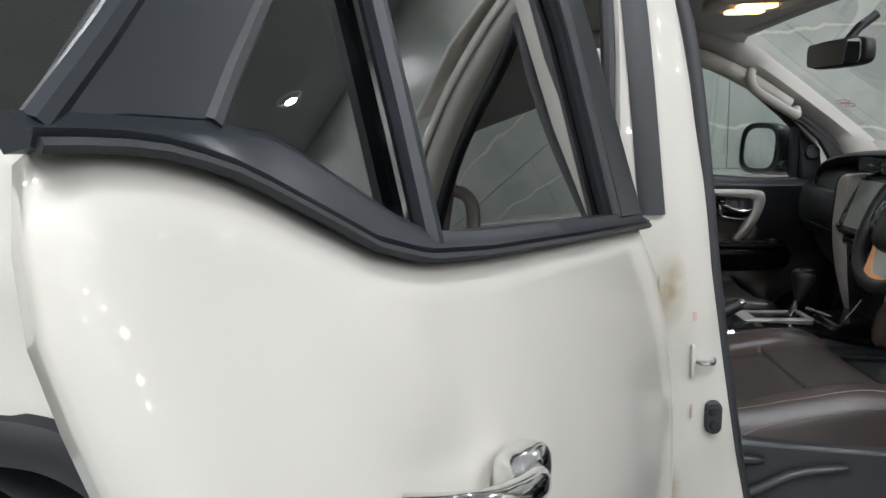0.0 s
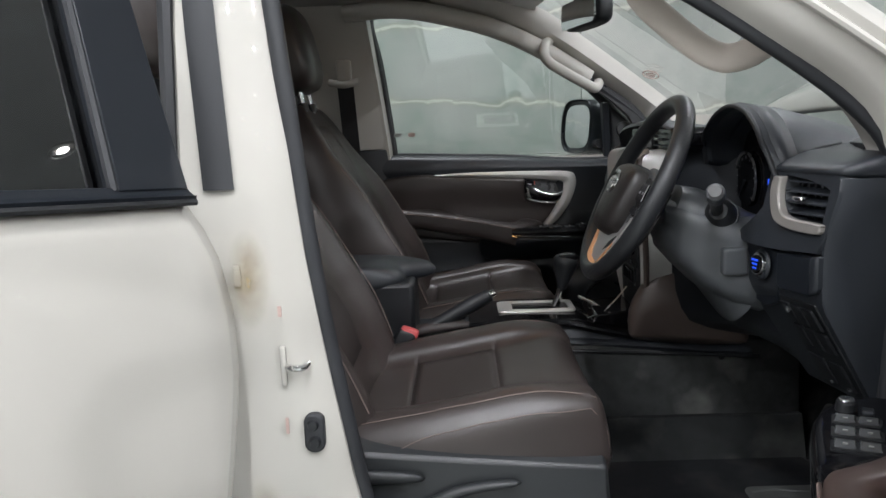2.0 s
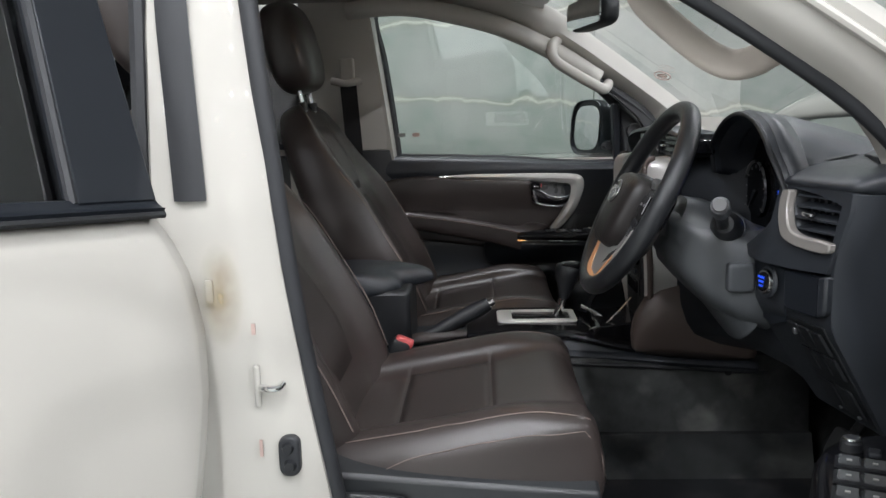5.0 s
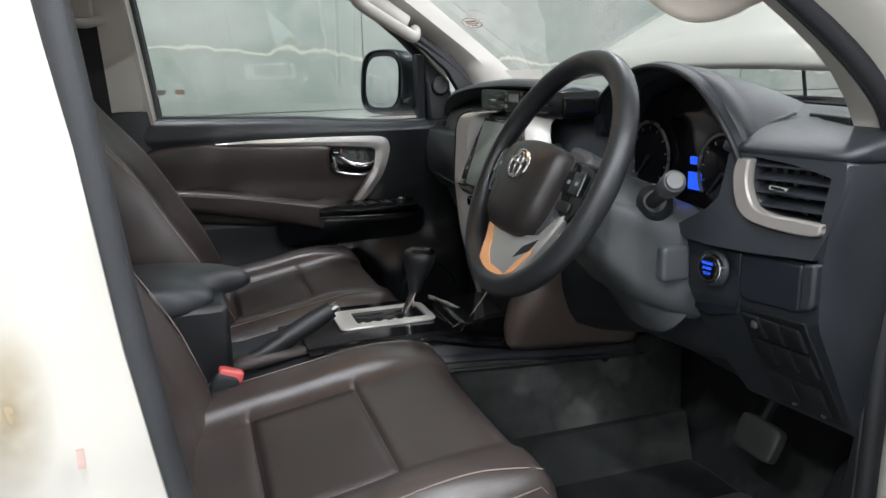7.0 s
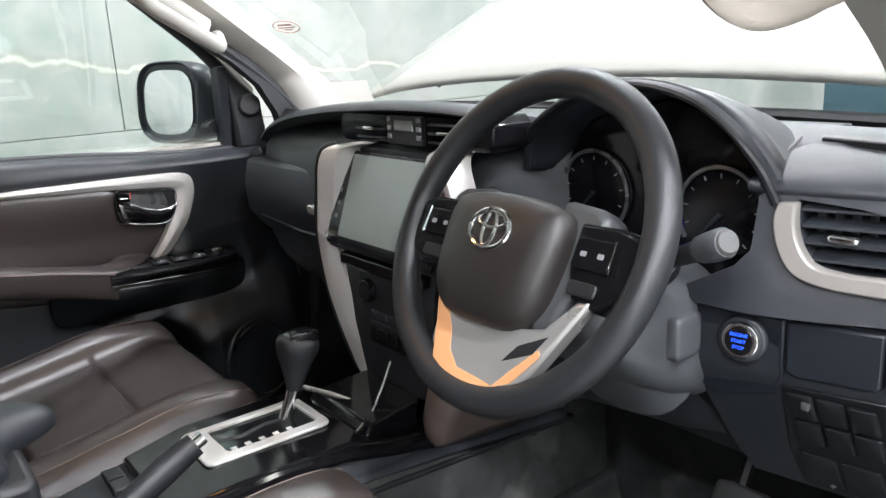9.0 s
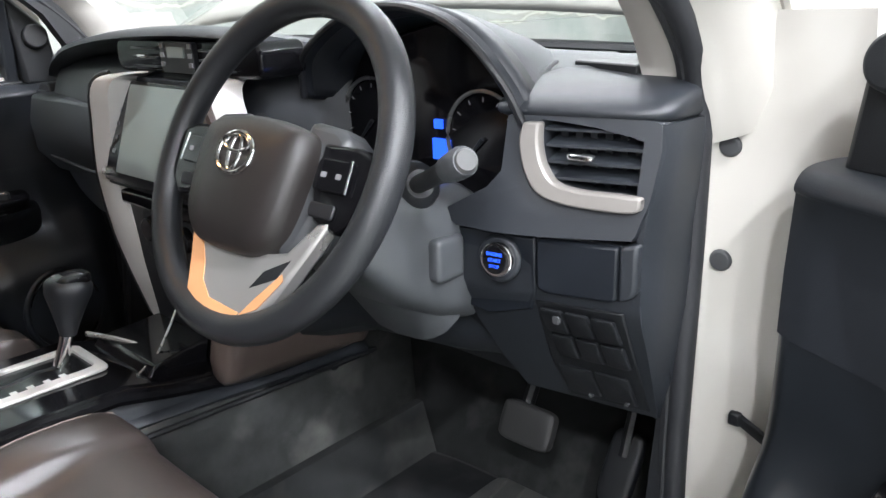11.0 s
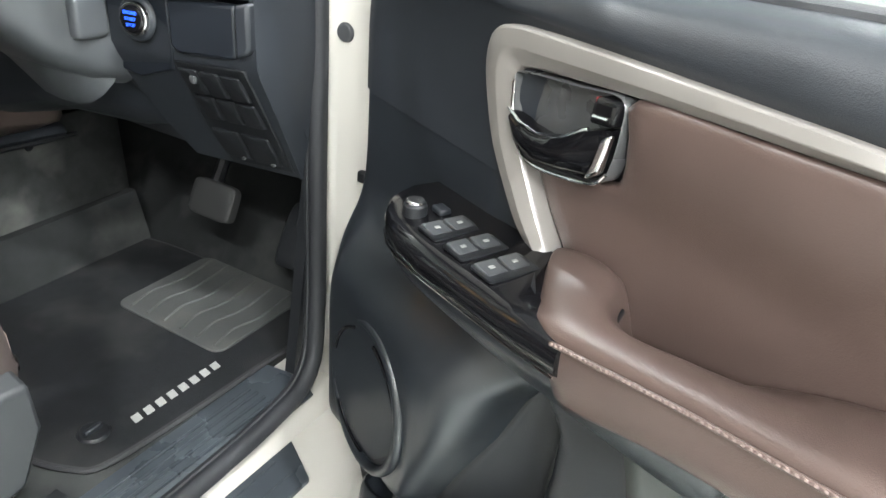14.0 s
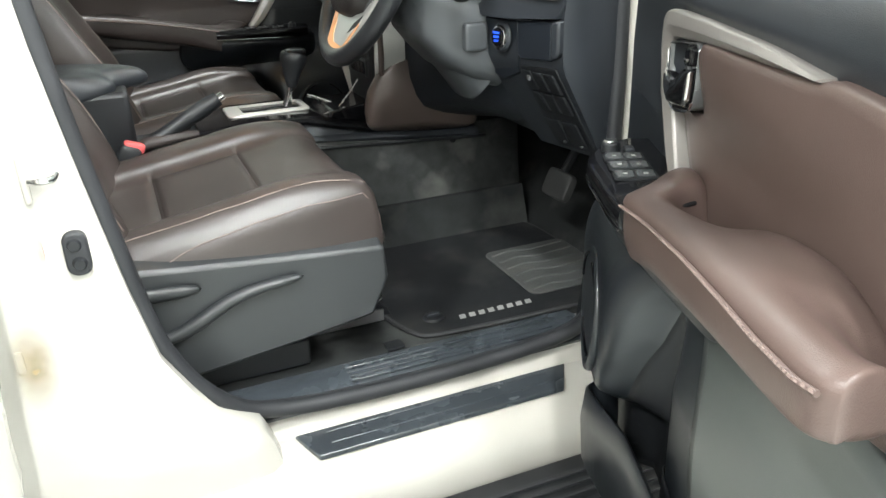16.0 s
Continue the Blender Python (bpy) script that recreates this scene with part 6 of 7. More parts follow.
pnl = face("switch_fascia", [(-0.447, 1.052), (-0.447, 0.952), (-0.475, 0.944), (-0.535, 0.965), (-0.5465, 0.990), (-0.5465, 1.052)], -0.03, 0.0, SLATE, dash, "satin fascia beside the column")
BUT = Vector((0.7155, -0.5075, 1.0235))
BN = Vector((-1, -0.16, 0.10)).normalized()
part("button_collar", disc(BUT, BN, 0.0265, 0.005, 36, 0.0235), PLASTIC, pnl, "", bev=0.0015)
part("button_ring", disc(BUT + BN * 0.004, BN, 0.0205, 0.006, 36, 0.0185), CHROME, pnl, "chrome button ring", bev=0.001)
part("start_button", disc(BUT + BN * 0.0085, BN, 0.0155, 0.004, 30, 0.0148), GLOSSBLACK, pnl, "engine start button with blue lettering", bev=0.001)
for k, w in enumerate(("ENGINE", "START", "STOP")):
    writing("button_word", w, 0.0052, Matrix.Translation(BUT + BN * 0.0132 + Vector((0, 0, 0.0068 - 0.0068 * k))) @ pose(0, 0, 0, 84, 0, -90 + 9), BLUEGLOW, pnl)
face("coin_drawer", [(-0.5485, 1.052), (-0.5485, 0.998), (-0.56, 0.992), (-0.632, 0.996), (-0.637, 1.002), (-0.637, 1.056)], -0.03, 0.003, SLATE, dash, "satin black coin drawer", 0.004)
face("drawer_end", [(-0.639, 1.057), (-0.639, 0.999), (-0.653, 1.006), (-0.657, 1.014), (-0.657, 1.062)], -0.03, 0.007, PLASTIC, dash, "raised rounded drawer end", 0.004)
lower = part("lower_fascia", loft([[(fx(y, z) + 0.004, y, z) for y in (ya, lerp(ya, yb, 0.5), yb)] + [(fx(y, z) + 0.03, y, z) for y in (yb, ya)] for z, ya, yb in ((1.056, -0.447, -0.657), (0.99, -0.447, -0.657), (0.975, -0.45, -0.656), (0.93, -0.452, -0.652), (0.87, -0.46, -0.645), (0.822, -0.475, -0.638))]), PLASTIC, dash, "lower fascia with blank switches", smooth=50)
face("switch_frame", [(-0.543, 0.980), (-0.530, 0.886), (-0.534, 0.826), (-0.632, 0.830), (-0.641, 0.985)], -0.01, -0.002, PLASTIC_LO, lower, "", 0.002)
for r in range(2):
    for c in range(3):
        y, z = -0.5615 - 0.0285 * c, 0.957 - 0.038 * r
        part("blank_switch", loft([[(fx(b, e) - h, b, e) for b, e in rounded((y, z), (0.0255 - q, 0.034 - q), 0.003)] for h, q in ((0.0, 0.0), (0.004, 0.001), (0.005, 0.004))]), PLASTIC_LO, lower, "blank switch cover")
for c in range(2):
    y, z = -0.560 - 0.043 * c, 0.862
    part("blank_switch", loft([[(fx(b, e) - h, b, e) for b, e in rounded((y, z), (0.039 - q, 0.046 - q), 0.003)] for h, q in ((0.0, 0.0), (0.003, 0.001), (0.004, 0.004))]), PLASTIC_LO, lower, "blank switch cover")
    part("cover_clip", blob((fx(y, 0.842) - 0.004, y - 0.010, 0.842), (0.006, 0.006, 0.004), 0.5, 8, 6), SWITCH_GREY, lower)
part("hook_switch", blob((fx(-0.568, 0.962) - 0.007, -0.568, 0.962), (0.006, 0.009, 0.010), 0.5, 10, 8), SWITCH_GREY, lower)
rows = []
for z, x, y in ((1.172, 0.763, -0.660), (1.15, 0.757, -0.660), (1.10, 0.747, -0.658), (1.064, 0.744, -0.655), (1.0, 0.744, -0.655), (0.97, 0.754, -0.654), (0.92, 0.782, -0.649), (0.87, 0.811, -0.643), (0.818, 0.843, -0.636)):
    rows.append([(x, y + 0.004, z), (x + 0.001, y - 0.002, z), (x + 0.010, y - 0.006, z), (x + 0.035, y - 0.009, z), (max(0.845, x + 0.06), y - 0.009, z), (max(0.86, x + 0.06), -0.62, z), (x + 0.03, -0.62, z)])
part("end_panel", loft(rows), PLASTIC, dash, "rounded end cheek of the dashboard", smooth=50)
# defroster slots
for y0, y1, x in ((-0.60, -0.50, 0.835), (0.48, 0.58, 0.83)):
    part("defroster_slot", prism([(x - 0.012, y0), (x + 0.03, y0 + 0.01), (x + 0.035, y1), (x + 0.012, y1 - 0.01)], "z", 1.205, 1.2185), PLASTIC_LO, dash, "black defroster slot", bev=0.002)
part("defroster_grille", box(1.02, 1.05, -0.45, 0.45, 1.205, 1.2115), PLASTIC_LO, dash, bev=0.002)
# column shroud and stalks
AX = Vector((-0.883, 0, 0.469))
HUB = Vector((0.540, -0.357, 1.142))
UPV = Vector((0.469, 0, 0.883))
def wp_(u, v, d=0.0):
    """A place on the wheel: u to the driver's right, v up the rim's plane, d towards the driver."""
    return HUB + Vector((0, -u, 0)) + UPV * v + AX * d
rings = []
for d, a, b, v0 in ((-0.07, 0.055, 0.050, -0.01), (-0.10, 0.070, 0.065, -0.015), (-0.15, 0.078, 0.075, -0.02), (-0.20, 0.082, 0.082, -0.03), (-0.26, 0.09, 0.10, -0.04)):
    rings.append([wp_(a * math.copysign(abs(math.cos(t)) ** 0.7, math.cos(t)), v0 + b * math.copysign(abs(math.sin(t)) ** 0.7, math.sin(t)), d) for t in [2 * math.pi * j / 24 for j in range(24)]])
col = part("column_shroud", loft(rings), COLUMN_GREY, dash, "charcoal steering column shroud", smooth=60)
sup = lambda t, p: math.copysign(abs(t) ** p, t)
rings = []
for x, a, b, z0 in ((0.585, 0.050, 0.045, 1.075), (0.61, 0.068, 0.058, 1.060), (0.65, 0.086, 0.072, 1.035), (0.70, 0.098, 0.080, 1.015), (0.745, 0.104, 0.085, 1.005)):
    rings.append([(x, -0.358 + a * sup(math.cos(t), 0.45), z0 + b * sup(math.sin(t), 0.55)) for t in [2 * math.pi * j / 36 for j in range(36)]])
part("column_cover", loft(rings), COLUMN_GREY, dash, "smooth grey steering column cover", smooth=60)
part("key_block", blob((0.690, -0.446, 1.020), (0.045, 0.034, 0.050), 0.3), COLUMN_GREY, dash, "pale square key block")
stalk = part("indicator_stalk", tube([(0.668, -0.425, 1.098), (0.655, -0.462, 1.114), (0.643, -0.495, 1.129), (0.637, -0.510, 1.136)], [0.0095, 0.0095, 0.0105, 0.0120], 14), PLASTIC_LO, dash, "black indicator stalk")
part("stalk_knob", tube([(0.639, -0.506, 1.134), (0.634, -0.520, 1.140), (0.629, -0.534, 1.1465), (0.6275, -0.538, 1.148)], [0.0135, 0.0150, 0.0150, 0.0130], 20), COLUMN_GREY, stalk, "grey stalk knob")
part("knob_end", tube([(0.628, -0.5365, 1.1475), (0.6262, -0.5405, 1.1495)], [0.0130, 0.0100], 20), LINING_DK, stalk, "grey stalk end")
part("stalk_boot", tube([(0.685, -0.400, 1.085), (0.674, -0.424, 1.097), (0.668, -0.437, 1.103), (0.664, -0.444, 1.106)], [0.030, 0.028, 0.024, 0.015], 24), PLASTIC_LO, dash, "black ribbed stalk boot")
part("boot_ring", ringbar((0.675, -0.421, 1.096), (-0.37, -0.82, 0.43), 0.0285, 0.003, 28, 6), PLASTIC, dash)
part("wiper_stalk", tube([wp_(-0.07, 0.01, -0.09), wp_(-0.11, 0.04, -0.085), wp_(-0.15, 0.055, -0.08)], [0.009, 0.011, 0.013], 12), PLASTIC_LO, dash, "black wiper stalk")
# knee panel in brown, beside the column
part("knee_panel", loft([[(x, y, z) for y in (-0.158, -0.105)] + [(x, -0.105, z2), (x, -0.185, z2)] for x, z, z2 in ((0.575, 0.795, 0.86), (0.60, 0.785, 0.93), (0.66, 0.775, 0.985), (0.74, 0.768, 0.975), (0.80, 0.768, 0.90), (0.835, 0.775, 0.80))]), KNEE, dash, "brown padded knee panel", sub=1)
part("knee_cover", loft([[(0.735, y, 0.985), (0.755, y, 0.93), (0.82, y, 0.83), (0.95, y, 0.80), (0.95, y, 0.84), (0.79, y, 0.98)] for y in (-0.50, -0.40, -0.30)]), PLASTIC_LO, dash)
# centre stack: silver uprights, screen, climate controls
LEFT_UP = cr([(0.640, 0.085, 1.200), (0.600, 0.112, 1.196), (0.587, 0.124, 1.178), (0.588, 0.138, 1.135), (0.590, 0.152, 1.080), (0.592, 0.157, 1.040), (0.600, 0.155, 0.963), (0.608, 0.138, 0.901), (0.616, 0.116, 0.845), (0.618, 0.108, 0.830)], 4)
for s in (1, -1):
    rings = []
    for p in LEFT_UP:
        w = along([(0.83, 0.050), (0.95, 0.058), (1.02, 0.040), (1.10, 0.030), (1.20, 0.030)], p.z)
        y0 = p.y if s > 0 else p.y + 0.035 * max(0.0, min(1.0, (p.z - 0.90) / 0.15))
        rings.append([(p.x + 0.060, s * (y0 + 0.004), p.z), (p.x + 0.006, s * (y0 + 0.004), p.z), (p.x, s * y0, p.z), (p.x - 0.003, s * (y0 - 0.007), p.z), (p.x + 0.012, s * (y0 - w), p.z), (p.x + 0.060, s * (y0 - w), p.z)])
    part("silver_upright", loft(rings), UPRIGHT, dash, "satin silver centre upright", smooth=50)
    part("upright_edge", tube([(r[1][0], r[1][1] + s * 0.004, r[1][2]) for r in rings[3:]], 0.006, 8), KNEE if s < 0 else PLASTIC_LO, dash, "dark edge of the upright")
TILT = Matrix.Translation((0.6125, -0.010, 1.118)) @ pose(0, 0, 0, 0, 19, 0)
def slab(outline, d0, d1):
    """A plate in the leaning plane of the screen."""
    return loft([[TILT @ Vector((d, y, z)) for y, z in outline] for d in (d0, d1)])
scr = part("screen", slab(rounded((0.0, 0.0), (0.266, 0.146), 0.006), -0.004, 0.016), GLOSSBLACK, dash, "wide touch screen, switched off", bev=0.002)
part("screen_glass", slab(rounded((-0.012, 0.004), (0.222, 0.126), 0.003), -0.0055, -0.003), SCREEN, scr, "display glass with a grey reflection painted in")
for k in range(5):
    part("screen_key", slab(rounded((0.116, 0.050 - 0.020 * k), (0.006, 0.006), 0.001), -0.0052, -0.0035), PRINT_DK, scr)
part("volume_knob", disc(TILT @ Vector((-0.004, 0.118, -0.060)), (-1, 0, 0.3), 0.007, 0.010, 20, 0.006), CHROME, scr)
part("screen_frame", slab(rounded((0.0, 0.0), (0.276, 0.156), 0.008), 0.004, 0.024), PLASTIC_LO, dash, "black housing behind the screen", bev=0.003)
part("stack_lip", box(0.594, 0.625, -0.110, 0.100, 1.016, 1.036), GLOSSBLACK, dash, bev=0.004)
part("stack_lid", prism(rounded((0.0, 1.186), (0.19, 0.012), 0.004), "x", 0.640, 0.66), PLASTIC, dash)
cli = part("climate_panel", prism(rounded((-0.01, 0.975), (0.155, 0.075), 0.010), "x", 0.606, 0.63), PLASTIC_LO, dash, "climate control panel", bev=0.003)
for y in (0.036, -0.056):
    part("climate_dial", disc((0.606, y, 0.985), (-1, 0, 0), 0.019, 0.012, 26, 0.017), GLOSSBLACK, cli, "", bev=0.002)
for k in range(4):
    part("climate_key", box(0.602, 0.608, -0.045 + 0.02 * k, -0.029 + 0.02 * k, 0.944, 0.955), PLASTIC, cli, bev=0.001)
soc = part("lower_keys", prism(rounded((-0.005, 0.915), (0.115, 0.040), 0.008), "x", 0.608, 0.63), PLASTIC_LO, dash, bev=0.002)
for k in range(4):
    part("key", box(0.604, 0.61, -0.05 + 0.024 * k, -0.030 + 0.024 * k, 0.902, 0.928), GLOSSBLACK, soc, bev=0.0015)
part("stack_face", loft([[(x, -w, z), (x - 0.004, -w * 0.9, z), (x - 0.004, w * 0.9, z), (x, w, z), (0.66, w, z), (0.66, -w, z)] for x, w, z in ((0.650, 0.112, 1.19), (0.614, 0.118, 1.02), (0.614, 0.100, 0.92), (0.616, 0.080, 0.84))]), PLASTIC_LO, dash, "black centre stack panel", smooth=50)
# upper vents and clock
up = part("upper_vents", prism(rounded((-0.022, 1.222), (0.36, 0.046), 0.016), "x", 0.650, 0.72), GLOSSBLACK, dash, "gloss black upper vent strip", bev=0.004)
for y in (0.065, -0.115):
    for k in range(3):
        part("vent_slat", box(0.643, 0.66, y - 0.036, y + 0.036, 1.207 + 0.012 * k, 1.2095 + 0.012 * k), PLASTIC, up)
    part("vent_tab", blob((0.642, y, 1.222), (0.008, 0.026, 0.005), 0.5), CHROME, up, "silver vent tab")
ck = part("clock", prism(rounded((-0.025, 1.222), (0.082, 0.040), 0.004), "x", 0.643, 0.66), PLASTIC_LO, up, "clock with rows of keys")
for k in range(3):
    for y in (0.010, -0.060):
        part("clock_key", box(0.641, 0.645, y - 0.004, y + 0.004, 1.210 + 0.012 * k, 1.216 + 0.012 * k), PRINT_DK, ck)
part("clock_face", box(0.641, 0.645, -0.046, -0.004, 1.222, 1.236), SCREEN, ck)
BROW = cr([(0.735, 0.645, 1.160), (0.705, 0.55, 1.186), (0.675, 0.43, 1.212), (0.652, 0.30, 1.230), (0.640, 0.16, 1.243), (0.636, 0.0, 1.250), (0.640, -0.14, 1.248), (0.652, -0.19, 1.238)], 5)
part("vent_brow", loft([[(p.x, p.y, p.z), (p.x + 0.004, p.y, p.z + 0.008), (p.x + 0.024, p.y, p.z + 0.012), (0.80, p.y, max(1.222, p.z - 0.012)), (0.80, p.y, 1.20), (p.x + 0.03, p.y, p.z - 0.010)] for p in BROW]), PLASTIC, dash, "sweeping brow over the centre vents", smooth=60)
# passenger side: glove box with a handle, vent, pad
gb = part("glove_box", loft([[(x, y, z) for x, z in ((0.672, 1.135), (0.660, 1.085), (0.664, 1.030), (0.700, 0.985), (0.74, 0.985), (0.74, 1.135))] for y in (0.170, 0.35, 0.50, 0.585)]), PLASTIC, dash, "charcoal glove box lid", bev=0.008)
part("glove_seam", tube([(0.664, 0.17, 1.018), (0.664, 0.35, 1.016), (0.668, 0.52, 1.024), (0.69, 0.60, 1.045)], 0.003, 6), PLASTIC_LO, gb)
part("glove_latch", blob((0.652, 0.270, 1.068), (0.012, 0.050, 0.018), 0.4), SILVER, gb, "silver latch")
part("far_vent", prism(rounded((0.635, 1.115), (0.055, 0.065), 0.016), "x", 0.718, 0.76), PLASTIC_LO, dash, "dark air vent", bev=0.003)
for k in range(3):
    part("vent_slat", box(0.712, 0.73, 0.612, 0.658, 1.098 + 0.016 * k, 1.101 + 0.016 * k), SILVER if k == 0 else PLASTIC, dash)

# ---- steering wheel ----
wheel = thing("steering_wheel", "black leather steering wheel with silver lower spokes", "steering wheel")
rim = [wp_(0.167 * math.sin(a), 0.167 * math.cos(a)) for a in [2 * math.pi * k / 64 for k in range(64)]]
part("rim", tube(rim, 0.0162, 16, closed=True, up=AX), RIMHIDE, wheel, "polished black leather rim")


def plate(outline, d0, d1):
    return loft([[wp_(u, v, d) for u, v in outline] for d in (d0, d1)])


HUBO = [(p.x, p.y) for p in cr([(-0.079, 0.016, 0), (-0.060, 0.033, 0), (0.0, 0.039, 0), (0.060, 0.033, 0), (0.079, 0.016, 0), (0.078, -0.035, 0), (0.069, -0.070, 0), (0.044, -0.092, 0), (0.0, -0.096, 0), (-0.044, -0.092, 0), (-0.069, -0.070, 0), (-0.078, -0.035, 0)], 4, closed=True)]
part("airbag_pad", loft([[wp_(u * k, -0.02 + (v + 0.02) * k, d) for u, v in HUBO] for k, d in ((0.97, -0.045), (1.0, -0.01), (1.0, 0.014), (0.97, 0.024), (0.90, 0.030), (0.6, 0.036), (0.2, 0.038))]), AIRBAG, wheel, "black grained airbag pad", smooth=60)
part("emblem", join(ringbar(wp_(0, -0.004, 0.0385), AX, 0.027, 0.0026, 40, 8, (1.0, 0.74)), ringbar(wp_(0, -0.004, 0.0385), AX, 0.0100, 0.0022, 28, 8, (0.85, 1.75)), ringbar(wp_(0, 0.005, 0.0385), AX, 0.0145, 0.0022, 28, 8, (1.35, 0.55))), CHROME, wheel, "plain chrome oval emblem")
for s in (-1, 1):
    part("pad_cheek", plate([(s * 0.050, 0.046), (s * 0.095, 0.042), (s * 0.112, 0.032), (s * 0.100, -0.030), (s * 0.086, -0.075), (s * 0.062, -0.090), (s * 0.045, -0.06)], -0.035, 0.004), SWITCH_GREY, wheel, "smooth grey spoke cheek", bev=0.008)
    sp = part("spoke", plate([(s * 0.082, 0.026), (s * 0.130, 0.026), (s * 0.165, 0.014), (s * 0.166, -0.024), (s * 0.130, -0.054), (s * 0.096, -0.048), (s * 0.084, -0.02)], -0.022, 0.007), GLOSSBLACK, wheel, "gloss black spoke with keys", bev=0.005)
    part("spoke_key", plate(rounded((s * 0.110, -0.004), (0.044, 0.030), 0.005), 0.007, 0.011), GLOSSBLACK, sp, "", bev=0.0015)
    part("spoke_key", plate(rounded((s * 0.108, -0.036), (0.034, 0.014), 0.004), 0.007, 0.010), PLASTIC_LO, sp, "", bev=0.0015)
    part("key_edge", tube([wp_(s * 0.132, 0.012, 0.011), wp_(s * 0.134, -0.018, 0.011)], 0.0012, 6), CHROME, sp)
    for k in range(2):
        part("key_mark", plate(rounded((s * (0.100 + 0.020 * k), -0.004), (0.007, 0.005), 0.001), 0.0108, 0.0116), PRINT_DK, sp)
part("silver_spoke", plate([(0.124, -0.044), (0.108, -0.048), (0.080, -0.080), (0.056, -0.086), (0.0, -0.084), (-0.05, -0.080), (-0.072, -0.060), (-0.080, -0.066), (-0.062, -0.112), (-0.052, -0.146), (-0.020, -0.158), (0.035, -0.157), (0.064, -0.147), (0.082, -0.124)], -0.010, 0.009), SILVER, wheel, "satin silver lower spoke", bev=0.004)
part("spoke_slot", plate([(0.044, -0.122), (0.058, -0.103), (0.090, -0.086), (0.078, -0.106)], 0.004, 0.0095), PLASTIC_LO, wheel, "dark slot in the spoke")
part("spoke_film", plate([(-0.066, -0.070), (-0.078, -0.068), (-0.061, -0.112), (-0.051, -0.144), (-0.020, -0.156), (0.034, -0.155), (0.040, -0.147), (-0.012, -0.144), (-0.030, -0.130), (-0.036, -0.112)], 0.0090, 0.0098), ORANGE, wheel, "orange edge of protective film")
part("spoke_film", plate([(0.040, -0.150), (0.058, -0.128), (0.084, -0.100), (0.088, -0.106), (0.064, -0.138)], 0.0090, 0.0098), ORANGE, wheel, "orange edge of protective film")

# ---- centre console ----
con = thing("centre_console", "gloss black centre console with silver gear surround", "console")
rings = []
for x, w, z in ((-0.16, 0.105, 0.80), (0.0, 0.108, 0.80), (0.14, 0.110, 0.795), (0.22, 0.112, 0.81), (0.32, 0.115, 0.825), (0.48, 0.118, 0.825), (0.56, 0.120, 0.80), (0.66, 0.122, 0.775), (0.80, 0.124, 0.755)):
    rings.append([(x, -w, 0.53), (x, -w - 0.004, 0.70), (x, -w, z - 0.015), (x, -w + 0.012, z), (x, w - 0.012, z), (x, w, z - 0.015), (x, w + 0.004, 0.70), (x, w, 0.53)])
part("console_body", loft(rings), PLASTIC, con, "charcoal console body", smooth=50)
deck = part("console_deck", loft([[(x, -w, z), (x, -w + 0.008, z + 0.012), (x, w - 0.008, z + 0.012), (x, w, z)] for x, w, z in ((0.235, 0.095, 0.815), (0.32, 0.108, 0.826), (0.47, 0.112, 0.824), (0.53, 0.112, 0.806), (0.62, 0.112, 0.790))]), GLOSSBLACK, con, "piano black console deck", bev=0.004)
part("deck_edge", tube([(0.26, -0.114, 0.828), (0.36, -0.116, 0.834), (0.45, -0.117, 0.830), (0.52, -0.117, 0.812), (0.62, -0.117, 0.792)], 0.009, 8), GLOSSBLACK, con)
outer = rounded((0.392, 0.012), (0.178, 0.106), 0.013)
inner = rounded((0.402, 0.012), (0.130, 0.076), 0.008)
part("gear_surround", loft([[(x, y, z) for x, y in o] for o, z in ((outer, 0.836), (outer, 0.841), (inner, 0.843), (inner, 0.835))], loop=True), UPRIGHT, con, "satin silver gear surround", bev=0.002)
part("gear_gate", prism(inner, "z", 0.832, 0.838), GLOSSBLACK, con, "gloss black gear gate")
for k in range(5):
    part("gate_mark", box(0.345 + 0.02 * k, 0.353 + 0.02 * k, -0.018, -0.010, 0.838, 0.8386), PRINT, con, "pale gear mark")
part("gate_slot", tube([(0.34, 0.02, 0.8375), (0.37, 0.012, 0.8375), (0.41, 0.022, 0.8375), (0.45, 0.014, 0.8375)], 0.005, 6, flat=0.4), PLASTIC_LO, con)
lever = part("gear_lever", tube([(0.440, 0.018, 0.838), (0.450, 0.015, 0.868), (0.456, 0.013, 0.886)], [0.010, 0.008, 0.010], 14), CHROME, con, "chrome gear lever shaft")
part("gear_knob", tube(cr([(0.455, 0.013, 0.880), (0.458, 0.011, 0.903), (0.462, 0.009, 0.930), (0.466, 0.008, 0.950), (0.468, 0.008, 0.960)], 3), [0.011, 0.0125, 0.0145, 0.017, 0.020, 0.0235, 0.0265, 0.029, 0.0295, 0.029, 0.026, 0.020, 0.008], 20), PLASTIC_LO, lever, "black gear knob")
part("knob_cap", blob((0.469, 0.006, 0.956), (0.046, 0.042, 0.016), 0.6), GLOSSBLACK, lever)
